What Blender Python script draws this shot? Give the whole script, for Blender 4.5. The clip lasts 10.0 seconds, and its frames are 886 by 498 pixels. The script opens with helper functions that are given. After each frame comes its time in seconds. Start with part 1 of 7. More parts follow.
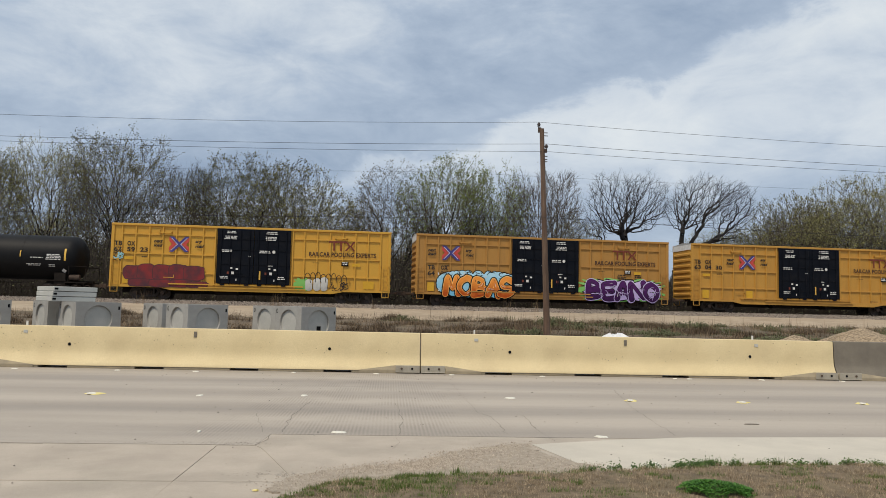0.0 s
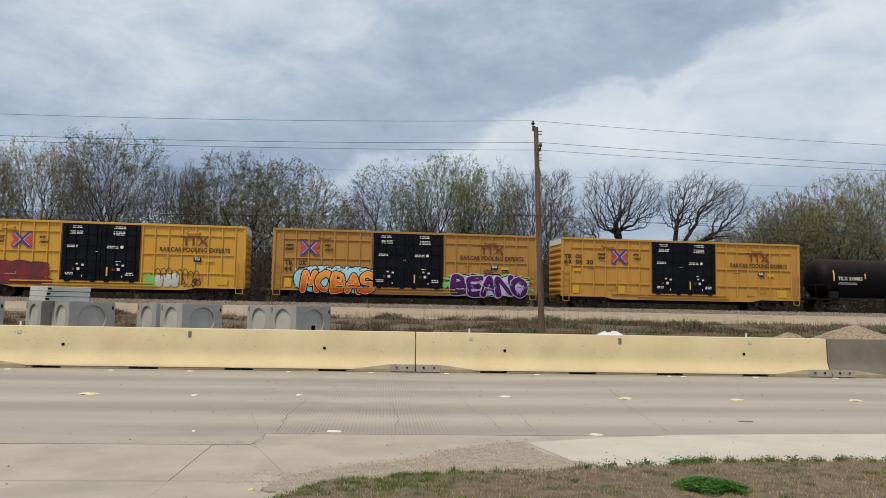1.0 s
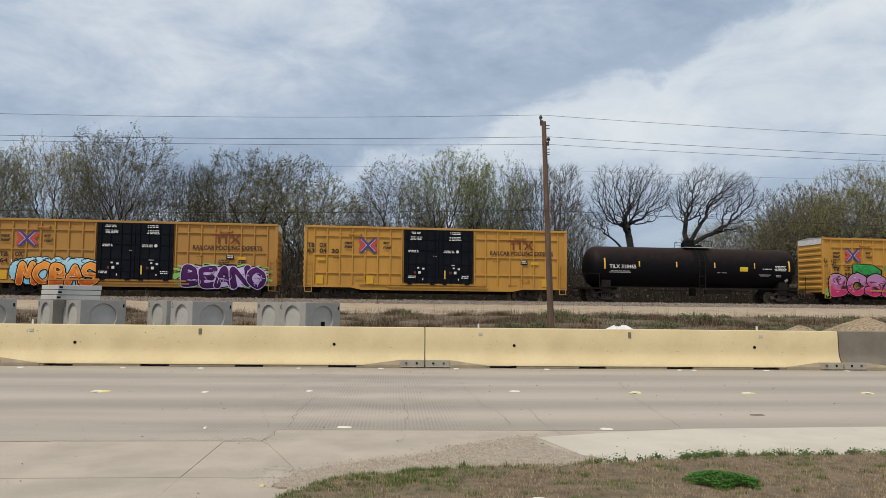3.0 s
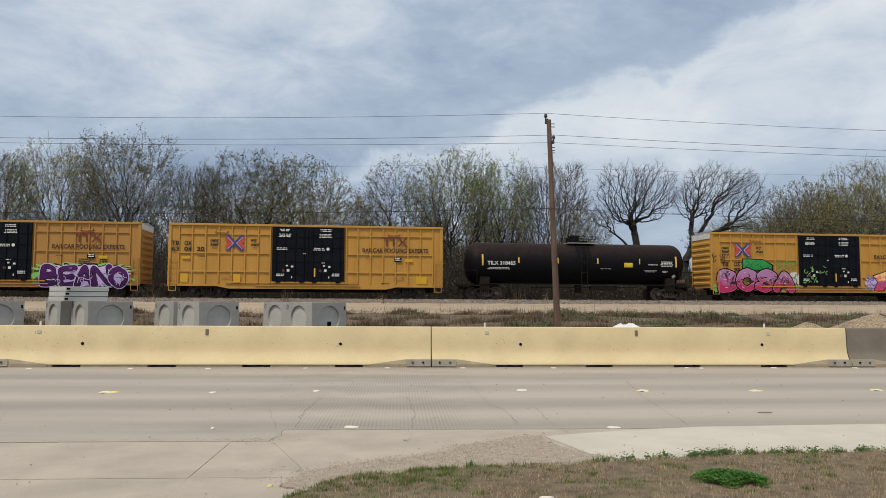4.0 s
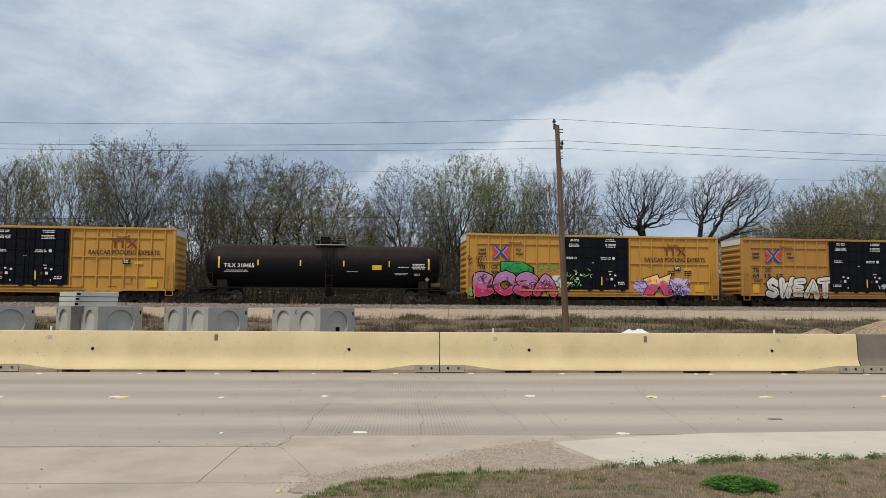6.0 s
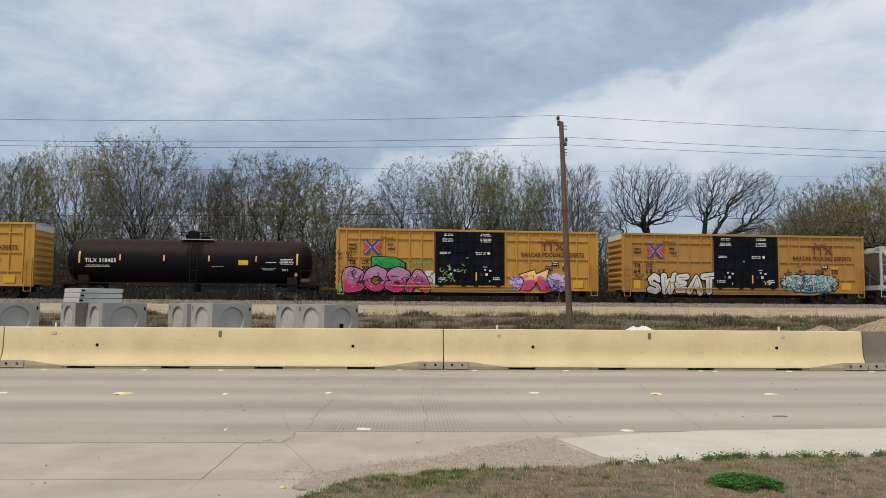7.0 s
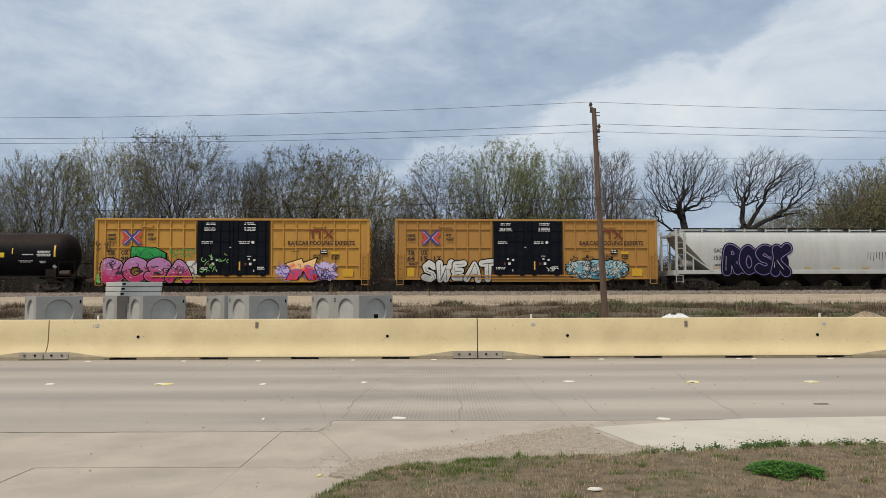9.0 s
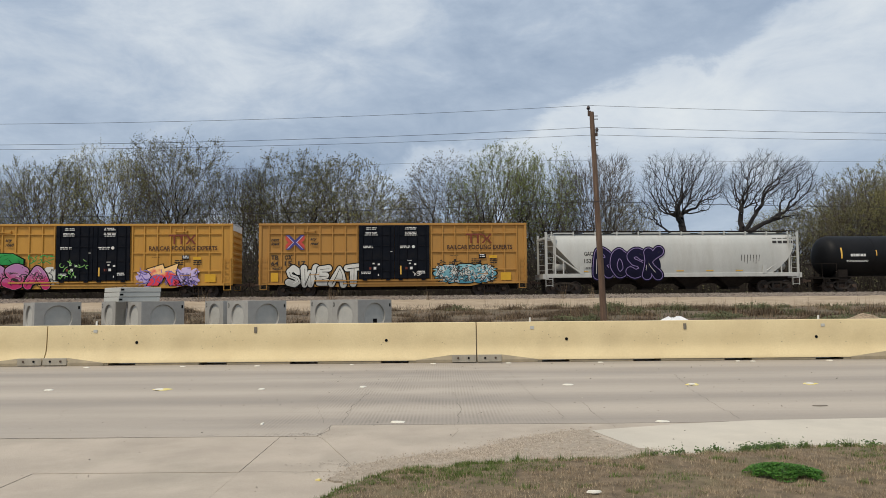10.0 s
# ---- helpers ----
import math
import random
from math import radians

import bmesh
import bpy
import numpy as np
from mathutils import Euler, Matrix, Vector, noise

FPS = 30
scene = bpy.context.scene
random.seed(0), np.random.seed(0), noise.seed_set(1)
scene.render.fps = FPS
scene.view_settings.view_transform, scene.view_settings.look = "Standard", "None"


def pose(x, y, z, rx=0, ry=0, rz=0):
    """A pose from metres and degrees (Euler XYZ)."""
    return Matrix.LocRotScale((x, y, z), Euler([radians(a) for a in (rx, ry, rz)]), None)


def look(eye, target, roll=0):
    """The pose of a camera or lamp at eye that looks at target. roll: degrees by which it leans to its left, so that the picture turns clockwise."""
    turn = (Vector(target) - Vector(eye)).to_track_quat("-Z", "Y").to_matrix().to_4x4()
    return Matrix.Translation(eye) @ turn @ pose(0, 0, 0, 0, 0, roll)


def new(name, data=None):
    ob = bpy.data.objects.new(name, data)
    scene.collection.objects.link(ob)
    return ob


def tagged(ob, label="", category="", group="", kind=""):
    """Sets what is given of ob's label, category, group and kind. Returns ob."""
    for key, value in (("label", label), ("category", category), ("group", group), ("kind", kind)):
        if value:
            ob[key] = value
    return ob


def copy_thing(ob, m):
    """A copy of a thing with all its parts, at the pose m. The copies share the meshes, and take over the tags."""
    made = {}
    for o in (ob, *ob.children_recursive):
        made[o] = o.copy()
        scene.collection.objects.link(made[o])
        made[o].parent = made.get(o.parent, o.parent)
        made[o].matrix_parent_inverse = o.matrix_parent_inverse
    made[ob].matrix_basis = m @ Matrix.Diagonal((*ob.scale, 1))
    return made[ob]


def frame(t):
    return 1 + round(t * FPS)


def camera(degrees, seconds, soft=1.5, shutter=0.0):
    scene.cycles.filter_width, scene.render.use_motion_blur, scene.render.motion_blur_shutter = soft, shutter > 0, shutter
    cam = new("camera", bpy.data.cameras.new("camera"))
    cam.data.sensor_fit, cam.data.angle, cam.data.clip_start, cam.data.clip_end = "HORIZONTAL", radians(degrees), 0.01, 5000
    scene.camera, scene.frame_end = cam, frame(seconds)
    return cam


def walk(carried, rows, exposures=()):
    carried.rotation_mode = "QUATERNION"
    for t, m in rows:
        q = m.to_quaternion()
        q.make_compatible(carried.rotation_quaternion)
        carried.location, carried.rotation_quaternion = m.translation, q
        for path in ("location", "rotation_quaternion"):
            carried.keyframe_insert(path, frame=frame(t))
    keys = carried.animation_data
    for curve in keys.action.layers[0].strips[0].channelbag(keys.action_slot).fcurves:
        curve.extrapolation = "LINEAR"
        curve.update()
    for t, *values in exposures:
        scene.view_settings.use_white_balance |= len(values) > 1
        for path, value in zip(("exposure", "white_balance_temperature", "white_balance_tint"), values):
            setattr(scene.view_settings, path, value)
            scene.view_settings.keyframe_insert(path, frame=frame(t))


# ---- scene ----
cam = camera(61.3, 10.0, soft=0.6)
PATH = [
    (0, (-0.091, -0.746, 1.398), (0.048, 1.243, 1.554), 1.3),
    (0.5, (-0.089, -0.754, 1.39), (0.053, 1.234, 1.547), 1.2),
    (1, (-0.097, -0.748, 1.397), (0.057, 1.24, 1.55), 1.1),
    (1.5, (-0.09, -0.768, 1.392), (0.068, 1.22, 1.544), 1.0),
    (2, (-0.097, -0.75, 1.401), (0.056, 1.238, 1.548), 0.9),
    (2.5, (-0.095, -0.749, 1.399), (0.047, 1.241, 1.542), 0.8),
    (4, (-0.095, -0.741, 1.399), (0.021, 1.251, 1.537), 0.3),
    (4.5, (-0.098, -0.748, 1.396), (0.014, 1.244, 1.538), 0.2),
    (5, (-0.099, -0.743, 1.401), (0.007, 1.249, 1.547), 0.3),
    (5.5, (-0.097, -0.754, 1.399), (0.002, 1.238, 1.552), 0.3),
    (7, (-0.1, -0.736, 1.398), (-0.016, 1.257, 1.542), 0.4),
    (7.5, (-0.091, -0.739, 1.391), (-0.017, 1.255, 1.525), 0.2),
    (8, (-0.085, -0.752, 1.382), (-0.034, 1.243, 1.508), 0.1),
    (8.5, (-0.095, -0.748, 1.385), (-0.076, 1.248, 1.505), -0.0),
    (9, (-0.09, -0.74, 1.391), (-0.095, 1.256, 1.508), -0.2),
    (9.5, (-0.091, -0.738, 1.393), (-0.101, 1.259, 1.514), -0.4),
    (10, (-0.081, -0.743, 1.386), (-0.083, 1.253, 1.514), -0.5),
]
walk(cam, [(t, look(e, g, r)) for t, e, g, r in PATH])

# ---------------------------------------------------------------- world, sun
TRACK_TURN = 3.628            # the track runs 3.6 degrees off the road's line
RAIL_Z = 1.5
world = bpy.data.worlds.new("overcast_sky")
scene.world = world
world.use_nodes = True


def build_sky():
    nt = world.node_tree
    nt.nodes.clear()
    N, L = nt.nodes.new, nt.links.new
    out, bg = N("ShaderNodeOutputWorld"), N("ShaderNodeBackground")
    sky = N("ShaderNodeTexSky")
    sky.sky_type, sky.sun_disc = "NISHITA", False
    sky.sun_elevation, sky.sun_rotation = radians(60), radians(217)
    tc = N("ShaderNodeTexCoord")
    sep = N("ShaderNodeSeparateXYZ")
    L(tc.outputs["Generated"], sep.inputs[0])

    def mathn(op, a, b=None, c=None):
        m = N("ShaderNodeMath")
        m.operation = op
        for i, v in enumerate((a, b, c)):
            if v is None:
                continue
            if isinstance(v, (int, float)):
                m.inputs[i].default_value = v
            else:
                L(v, m.inputs[i])
        return m.outputs[0]

    def noise_tex(scale, detail, rough, stretch, turn=0.0, distortion=0.0):
        mp = N("ShaderNodeMapping")
        mp.inputs["Scale"].default_value = stretch
        mp.inputs["Rotation"].default_value = (0, radians(turn), 0)
        L(tc.outputs["Generated"], mp.inputs[0])
        n = N("ShaderNodeTexNoise")
        n.inputs["Scale"].default_value, n.inputs["Detail"].default_value = scale, detail
        n.inputs["Roughness"].default_value, n.inputs["Distortion"].default_value = rough, distortion
        L(mp.outputs[0], n.inputs["Vector"])
        return n.outputs[0]

    wisps = noise_tex(7.0, 7, 0.62, (1, 1, 2.2), 17, 0.3)
    big = noise_tex(2.6, 4, 0.5, (1, 1, 2.0), 17)
    # front of the dark cloud bank: a slanting edge, ragged by the wisps
    g = mathn("SUBTRACT", sep.outputs["Z"], mathn("MULTIPLY_ADD", sep.outputs["X"], 0.33, 0.195))
    g = mathn("ADD", g, mathn("MULTIPLY", mathn("SUBTRACT", wisps, 0.5), 0.16))
    rise = N("ShaderNodeMapRange")
    rise.interpolation_type = "SMOOTHSTEP"
    for i, v in ((1, -0.015), (2, 0.02), (3, 0.0), (4, 1.0)):
        rise.inputs[i].default_value = v
    L(g, rise.inputs[0])
    fade = N("ShaderNodeMapRange")
    fade.interpolation_type = "SMOOTHSTEP"
    for i, v in ((1, 0.03), (2, 0.30), (3, 1.0), (4, 0.45)):
        fade.inputs[i].default_value = v
    L(g, fade.inputs[0])
    dark = mathn("MULTIPLY", rise.outputs[0], fade.outputs[0])
    tex = mathn("ADD", mathn("MULTIPLY", wisps, 0.75), mathn("MULTIPLY", big, 0.55))
    light = mathn("ADD", mathn("SUBTRACT", tex, mathn("MULTIPLY", dark, 0.38)), 0.055)
    low = N("ShaderNodeMapRange")
    low.interpolation_type = "SMOOTHSTEP"
    for i, v in ((1, 0.235), (2, 0.11), (3, 0.0), (4, 0.43)):
        low.inputs[i].default_value = v
    L(sep.outputs["Z"], low.inputs[0])
    side = N("ShaderNodeMapRange")
    for i, v in ((1, -0.25), (2, 0.15), (3, 0.25), (4, 1.0)):
        side.inputs[i].default_value = v
    L(sep.outputs["X"], side.inputs[0])
    light = mathn("SUBTRACT", light, mathn("MULTIPLY", low.outputs[0], side.outputs[0]))
    ramp = N("ShaderNodeValToRGB")
    cr = ramp.color_ramp
    cr.elements[0].position, cr.elements[0].color = 0.18, (0.29, 0.37, 0.49, 1)
    cr.elements[1].position, cr.elements[1].color = 0.86, (0.74, 0.78, 0.80, 1)
    e = cr.elements.new(0.42)
    e.color = (0.42, 0.50, 0.61, 1)
    e = cr.elements.new(0.64)
    e.color = (0.60, 0.66, 0.725, 1)
    L(light, ramp.inputs[0])
    # a thin share of clear sky shows through the cloud
    scaled = N("ShaderNodeMix")
    scaled.data_type, scaled.blend_type = "RGBA", "MULTIPLY"
    scaled.inputs[0].default_value = 1.0
    L(sky.outputs[0], scaled.inputs[6])
    scaled.inputs[7].default_value = (SKY_SHARE, SKY_SHARE, SKY_SHARE, 1)
    add = N("ShaderNodeMix")
    add.data_type, add.blend_type = "RGBA", "ADD"
    add.inputs[0].default_value = 1.0
    L(ramp.outputs[0], add.inputs[6])
    L(scaled.outputs[2], add.inputs[7])
    L(add.outputs[2], bg.inputs[0])
    bg.inputs[1].default_value = CLOUD_STRENGTH
    L(bg.outputs[0], out.inputs[0])


SKY_SHARE, CLOUD_STRENGTH = 0.006, 1.0
build_sky()
sun = new("sun", bpy.data.lights.new("sun", "SUN"))
sun.data.energy, sun.data.angle, sun.data.color = 2.65, radians(9), (1.0, 0.885, 0.72)
sun.matrix_world = look((-30, -40, 86), (0, 0, 0))
scene.view_settings.exposure = 0.0

# ---------------------------------------------------------------- materials


def material(name, a, b=None, scale=3.0, rough=0.8, metal=0.0, bump=0.15, fine=60.0, stain=None, stain_scale=0.6,
             stain_amount=0.35, stretch=(1, 1, 1), vary=0.0, spec=0.5, contrast=(0.35, 0.65)):
    """A surface of two mingled tones with larger stains, fine grain and relief, in metres of the object's own space."""
    m = bpy.data.materials.new(name)
    m.use_nodes = True
    nt = m.node_tree
    N, L = nt.nodes.new, nt.links.new
    bsdf = nt.nodes["Principled BSDF"]
    bsdf.inputs["Roughness"].default_value, bsdf.inputs["Metallic"].default_value = rough, metal
    bsdf.inputs["Specular IOR Level"].default_value = spec
    tc, mp = N("ShaderNodeTexCoord"), N("ShaderNodeMapping")
    mp.inputs["Scale"].default_value = stretch
    L(tc.outputs["Object"], mp.inputs[0])
    b = b or tuple(c * 0.72 for c in a)

    def tex(sc, detail, r=0.6):
        n = N("ShaderNodeTexNoise")
        n.inputs["Scale"].default_value, n.inputs["Detail"].default_value, n.inputs["Roughness"].default_value = sc, detail, r
        L(mp.outputs[0], n.inputs["Vector"])
        return n.outputs[0]

    def rng(src, lo, hi, to0=0.0, to1=1.0):
        r = N("ShaderNodeMapRange")
        for i, v in ((1, lo), (2, hi), (3, to0), (4, to1)):
            r.inputs[i].default_value = v
        L(src, r.inputs[0])
        return r.outputs[0]

    def mix(f, c1, c2, mode="MIX"):
        x = N("ShaderNodeMix")
        x.data_type, x.blend_type = "RGBA", mode
        for i, v in ((0, f), (6, c1), (7, c2)):
            if isinstance(v, tuple):
                x.inputs[i].default_value = (*v, 1)
            elif isinstance(v, (int, float)):
                x.inputs[i].default_value = v
            else:
                L(v, x.inputs[i])
        return x.outputs[2]

    col = mix(rng(tex(scale, 5), *contrast), b, a)
    grain = tex(fine, 3, 0.7)
    col = mix(rng(grain, 0.25, 0.75, 0.0, 0.5), col, tuple(c * 0.7 for c in a))
    if stain:
        col = mix(rng(tex(stain_scale, 6, 0.65), 0.48, 0.72, 0.0, stain_amount), col, stain)
    if vary:
        oi = N("ShaderNodeObjectInfo")
        hsv = N("ShaderNodeHueSaturation")
        L(rng(oi.outputs["Random"], 0, 1, 1 - vary, 1 + vary), hsv.inputs["Value"])
        L(col, hsv.inputs["Color"])
        col = hsv.outputs[0]
    L(col, bsdf.inputs["Base Color"])
    L(rng(grain, 0.2, 0.8, max(0.02, rough - 0.1), min(1, rough + 0.1)), bsdf.inputs["Roughness"])
    if bump:
        bn = N("ShaderNodeBump")
        bn.inputs["Strength"].default_value, bn.inputs["Distance"].default_value = bump, 0.02
        L(grain, bn.inputs["Height"])
        L(bn.outputs[0], bsdf.inputs["Normal"])
    return m


def leaf_material(name, a, b):
    """Small leaves, each of its own tone."""
    m = bpy.data.materials.new(name)
    m.use_nodes = True
    nt = m.node_tree
    N, L = nt.nodes.new, nt.links.new
    bsdf = nt.nodes["Principled BSDF"]
    bsdf.inputs["Roughness"].default_value = 0.65
    bsdf.inputs["Specular IOR Level"].default_value = 0.25
    geo, ramp = N("ShaderNodeNewGeometry"), N("ShaderNodeValToRGB")
    ramp.color_ramp.elements[0].color, ramp.color_ramp.elements[1].color = (*a, 1), (*b, 1)
    L(geo.outputs["Random Per Island"], ramp.inputs[0])
    L(ramp.outputs[0], bsdf.inputs["Base Color"])
    return m


def road_material():
    """Tined, tyre-polished concrete: bands along the lanes, cross grooves, blotches and grit."""
    m = material("road_concrete", (0.455, 0.40, 0.335), (0.365, 0.32, 0.27), scale=0.9, rough=0.85, bump=0.25, fine=90,
                 stain=(0.24, 0.22, 0.20), stain_scale=0.5, stain_amount=0.5, stretch=(0.12, 1.0, 1.0))
    nt = m.node_tree
    N, L = nt.nodes.new, nt.links.new
    bsdf = nt.nodes["Principled BSDF"]
    tc = N("ShaderNodeTexCoord")
    wave = N("ShaderNodeTexWave")
    wave.bands_direction = "X"
    wave.inputs["Scale"].default_value, wave.inputs["Distortion"].default_value = 7.0, 0.8
    wave.inputs["Detail"].default_value = 2
    L(tc.outputs["Object"], wave.inputs[0])
    sep = N("ShaderNodeSeparateXYZ")
    L(tc.outputs["Object"], sep.inputs[0])

    def ramp(lo, hi, a, b):
        r = N("ShaderNodeMapRange")
        r.interpolation_type = "SMOOTHSTEP"
        for i, v in ((1, lo), (2, hi), (3, a), (4, b)):
            r.inputs[i].default_value = v
        L(sep.outputs["X"], r.inputs[0])
        return r.outputs[0]

    # the grooves are worn away but for one stretch
    amt = N("ShaderNodeMath")
    amt.operation = "MULTIPLY"
    L(ramp(-3.2, -1.2, 0.02, 0.16), amt.inputs[0])
    L(ramp(0.7, 1.5, 1.0, 0.03), amt.inputs[1])
    # tyre paths: long darker strips that repeat across each lane
    s1 = N("ShaderNodeMath")
    s1.operation = "MULTIPLY"
    s1.inputs[1].default_value = 3.45
    L(sep.outputs["Y"], s1.inputs[0])
    s2 = N("ShaderNodeMath")
    s2.operation = "SINE"
    L(s1.outputs[0], s2.inputs[0])
    band = N("ShaderNodeMapRange")
    for i, v in ((1, -0.6), (2, 1.0), (3, 0.0), (4, 0.42)):
        band.inputs[i].default_value = v
    L(s2.outputs[0], band.inputs[0])
    old = bsdf.inputs["Base Color"].links[0].from_socket
    groove = N("ShaderNodeMix")
    groove.data_type, groove.blend_type = "RGBA", "MULTIPLY"
    wear = N("ShaderNodeTexNoise")
    wear.inputs["Scale"].default_value, wear.inputs["Detail"].default_value = 1.7, 5
    L(tc.outputs["Object"], wear.inputs["Vector"])
    left = N("ShaderNodeMapRange")
    for i, v in ((1, 0.38), (2, 0.62), (3, 0.15), (4, 2.2)):
        left.inputs[i].default_value = v
    L(wear.outputs[0], left.inputs[0])
    worn = N("ShaderNodeMath")
    worn.operation = "MULTIPLY"
    L(wave.outputs["Fac"], worn.inputs[0])
    L(left.outputs[0], worn.inputs[1])
    f = N("ShaderNodeMath")
    f.operation = "MULTIPLY"
    L(worn.outputs[0], f.inputs[0])
    L(amt.outputs[0], f.inputs[1])
    L(f.outputs[0], groove.inputs[0])
    L(old, groove.inputs[6])
    groove.inputs[7].default_value = (0.45, 0.44, 0.43, 1)
    tyre = N("ShaderNodeMix")
    tyre.data_type, tyre.blend_type = "RGBA", "MULTIPLY"
    L(band.outputs[0], tyre.inputs[0])
    L(groove.outputs[2], tyre.inputs[6])
    tyre.inputs[7].default_value = (0.66, 0.66, 0.67, 1)
    L(tyre.outputs[2], bsdf.inputs["Base Color"])
    return m


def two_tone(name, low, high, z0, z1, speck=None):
    """Sprayed paint, and one tank's coat, that fades from one colour to another with height."""
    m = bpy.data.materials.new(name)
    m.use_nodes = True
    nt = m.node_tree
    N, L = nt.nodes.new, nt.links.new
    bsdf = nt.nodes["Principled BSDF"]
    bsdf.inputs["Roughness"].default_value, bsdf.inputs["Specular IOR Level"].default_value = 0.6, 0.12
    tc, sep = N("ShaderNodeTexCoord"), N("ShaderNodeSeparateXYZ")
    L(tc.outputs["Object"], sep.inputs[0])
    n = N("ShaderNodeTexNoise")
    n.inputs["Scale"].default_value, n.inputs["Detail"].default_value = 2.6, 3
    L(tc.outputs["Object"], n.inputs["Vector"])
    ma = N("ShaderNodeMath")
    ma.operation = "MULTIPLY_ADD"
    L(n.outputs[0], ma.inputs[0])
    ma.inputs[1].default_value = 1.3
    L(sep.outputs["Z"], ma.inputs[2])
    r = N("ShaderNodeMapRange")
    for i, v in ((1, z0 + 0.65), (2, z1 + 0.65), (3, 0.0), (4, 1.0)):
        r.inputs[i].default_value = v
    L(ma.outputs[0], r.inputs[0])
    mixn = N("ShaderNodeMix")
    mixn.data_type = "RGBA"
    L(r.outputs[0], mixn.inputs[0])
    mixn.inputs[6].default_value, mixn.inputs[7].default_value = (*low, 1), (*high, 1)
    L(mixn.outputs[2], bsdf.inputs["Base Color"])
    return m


M_ROAD = road_material()
M_DRIVE = material("driveway_concrete", (0.485, 0.42, 0.345), (0.39, 0.335, 0.275), 1.5, 0.9, bump=0.4, fine=75, stain=(0.29, 0.26, 0.21), stain_scale=0.7, stain_amount=0.65)
M_APRON = material("pale_concrete", (0.60, 0.55, 0.46), (0.51, 0.47, 0.40), 1.1, 0.9, bump=0.3, fine=120, stain=(0.40, 0.36, 0.30), stain_scale=1.2, stain_amount=0.4)
M_SOIL = material("dry_soil", (0.18, 0.135, 0.09), (0.08, 0.06, 0.04), 1.6, 0.95, bump=0.6, fine=45, stain=(0.12, 0.12, 0.06), stain_scale=0.35, stain_amount=0.5)
M_GRIT = material("gravel_grit", (0.46, 0.39, 0.31), (0.32, 0.27, 0.21), 14, 0.95, bump=0.9, fine=70)
M_BANK = material("limestone_bank", (0.45, 0.36, 0.26), (0.33, 0.26, 0.18), 0.9, 0.95, bump=0.8, fine=12, stain=(0.24, 0.185, 0.12), stain_scale=0.55, stain_amount=0.75)
M_BALLAST = material("ballast", (0.30, 0.245, 0.20), (0.085, 0.068, 0.055), 9, 0.95, bump=1.0, fine=22, contrast=(0.4, 0.6))
M_CRACK = material("crack_dirt", (0.21, 0.185, 0.155), None, 5, 0.95, bump=0)
M_BARRIER = material("cream_yellow_paint", (0.73, 0.60, 0.35), (0.67, 0.54, 0.305), 1.3, 0.75, bump=0.12, fine=40, stain=(0.45, 0.35, 0.20), stain_scale=1.1, stain_amount=0.35)
M_BARE = material("bare_barrier_concrete", (0.215, 0.19, 0.15), (0.15, 0.13, 0.105), 2.0, 0.9, bump=0.3, fine=60, stain=(0.12, 0.11, 0.09), stain_scale=1.2)
M_FOOT = material("stained_joint_concrete", (0.40, 0.33, 0.22), (0.28, 0.24, 0.17), 3.0, 0.9, bump=0.3, fine=60, stain=(0.20, 0.18, 0.14), stain_scale=2.0)
M_PLATE = material("galvanised_joint_plate", (0.47, 0.43, 0.35), (0.38, 0.34, 0.27), 3.0, 0.6, 0.2, bump=0.15, fine=40, stain=(0.18, 0.15, 0.11), stain_scale=2.5)
M_BLOCK = material("precast_concrete", (0.415, 0.405, 0.375), (0.33, 0.32, 0.30), 1.8, 0.85, bump=0.15, fine=50, stain=(0.28, 0.28, 0.27), stain_scale=1.0, vary=0.06)
M_BLOCK_PALE = material("pale_cast_recess", (0.52, 0.51, 0.47), (0.42, 0.42, 0.39), 2.5, 0.85, bump=0.15, fine=50)
M_SLAB = material("pale_slab_concrete", (0.56, 0.56, 0.52), (0.48, 0.48, 0.45), 1.4, 0.85, bump=0.1, fine=50)
M_BLACK = material("black_paint", (0.009, 0.009, 0.010), None, 3, 0.65, bump=0.05, spec=0.08)
M_RUST = material("rusty_steel", (0.10, 0.065, 0.045), (0.05, 0.035, 0.03), 4, 0.85, bump=0.4, fine=40)
M_UNDER = material("grimy_underframe", (0.026, 0.021, 0.018), (0.012, 0.010, 0.009), 3, 0.9, bump=0.3, fine=30, spec=0.15)
M_FRAME = material("dusty_cast_steel", (0.060, 0.050, 0.042), (0.032, 0.027, 0.024), 3, 0.85, bump=0.3, fine=30, spec=0.2)
M_WHEEL = material("wheel_steel", (0.11, 0.085, 0.07), (0.05, 0.04, 0.035), 6, 0.6, 0.5, bump=0.2)
M_RAIL = material("rail_steel", (0.22, 0.17, 0.14), (0.12, 0.09, 0.07), 6, 0.5, 0.6, bump=0.2)
M_TIE = material("creosote_wood", (0.09, 0.075, 0.06), (0.05, 0.04, 0.033), 5, 0.9, bump=0.5, stretch=(1, 6, 6))
M_YELLOW = material("boxcar_yellow_weathered", (0.56, 0.295, 0.048), (0.49, 0.25, 0.038), 0.7, 0.62, bump=0.1, fine=25, stain=(0.30, 0.15, 0.035), stain_scale=0.9, stain_amount=0.4, stretch=(1.6, 1, 0.3))
M_YELLOW_NEW = material("boxcar_yellow_fresh", (0.66, 0.365, 0.042), (0.60, 0.325, 0.036), 0.7, 0.5, bump=0.08, fine=25, stain=(0.45, 0.23, 0.035), stain_scale=0.7, stain_amount=0.3, stretch=(1.6, 1, 0.3))
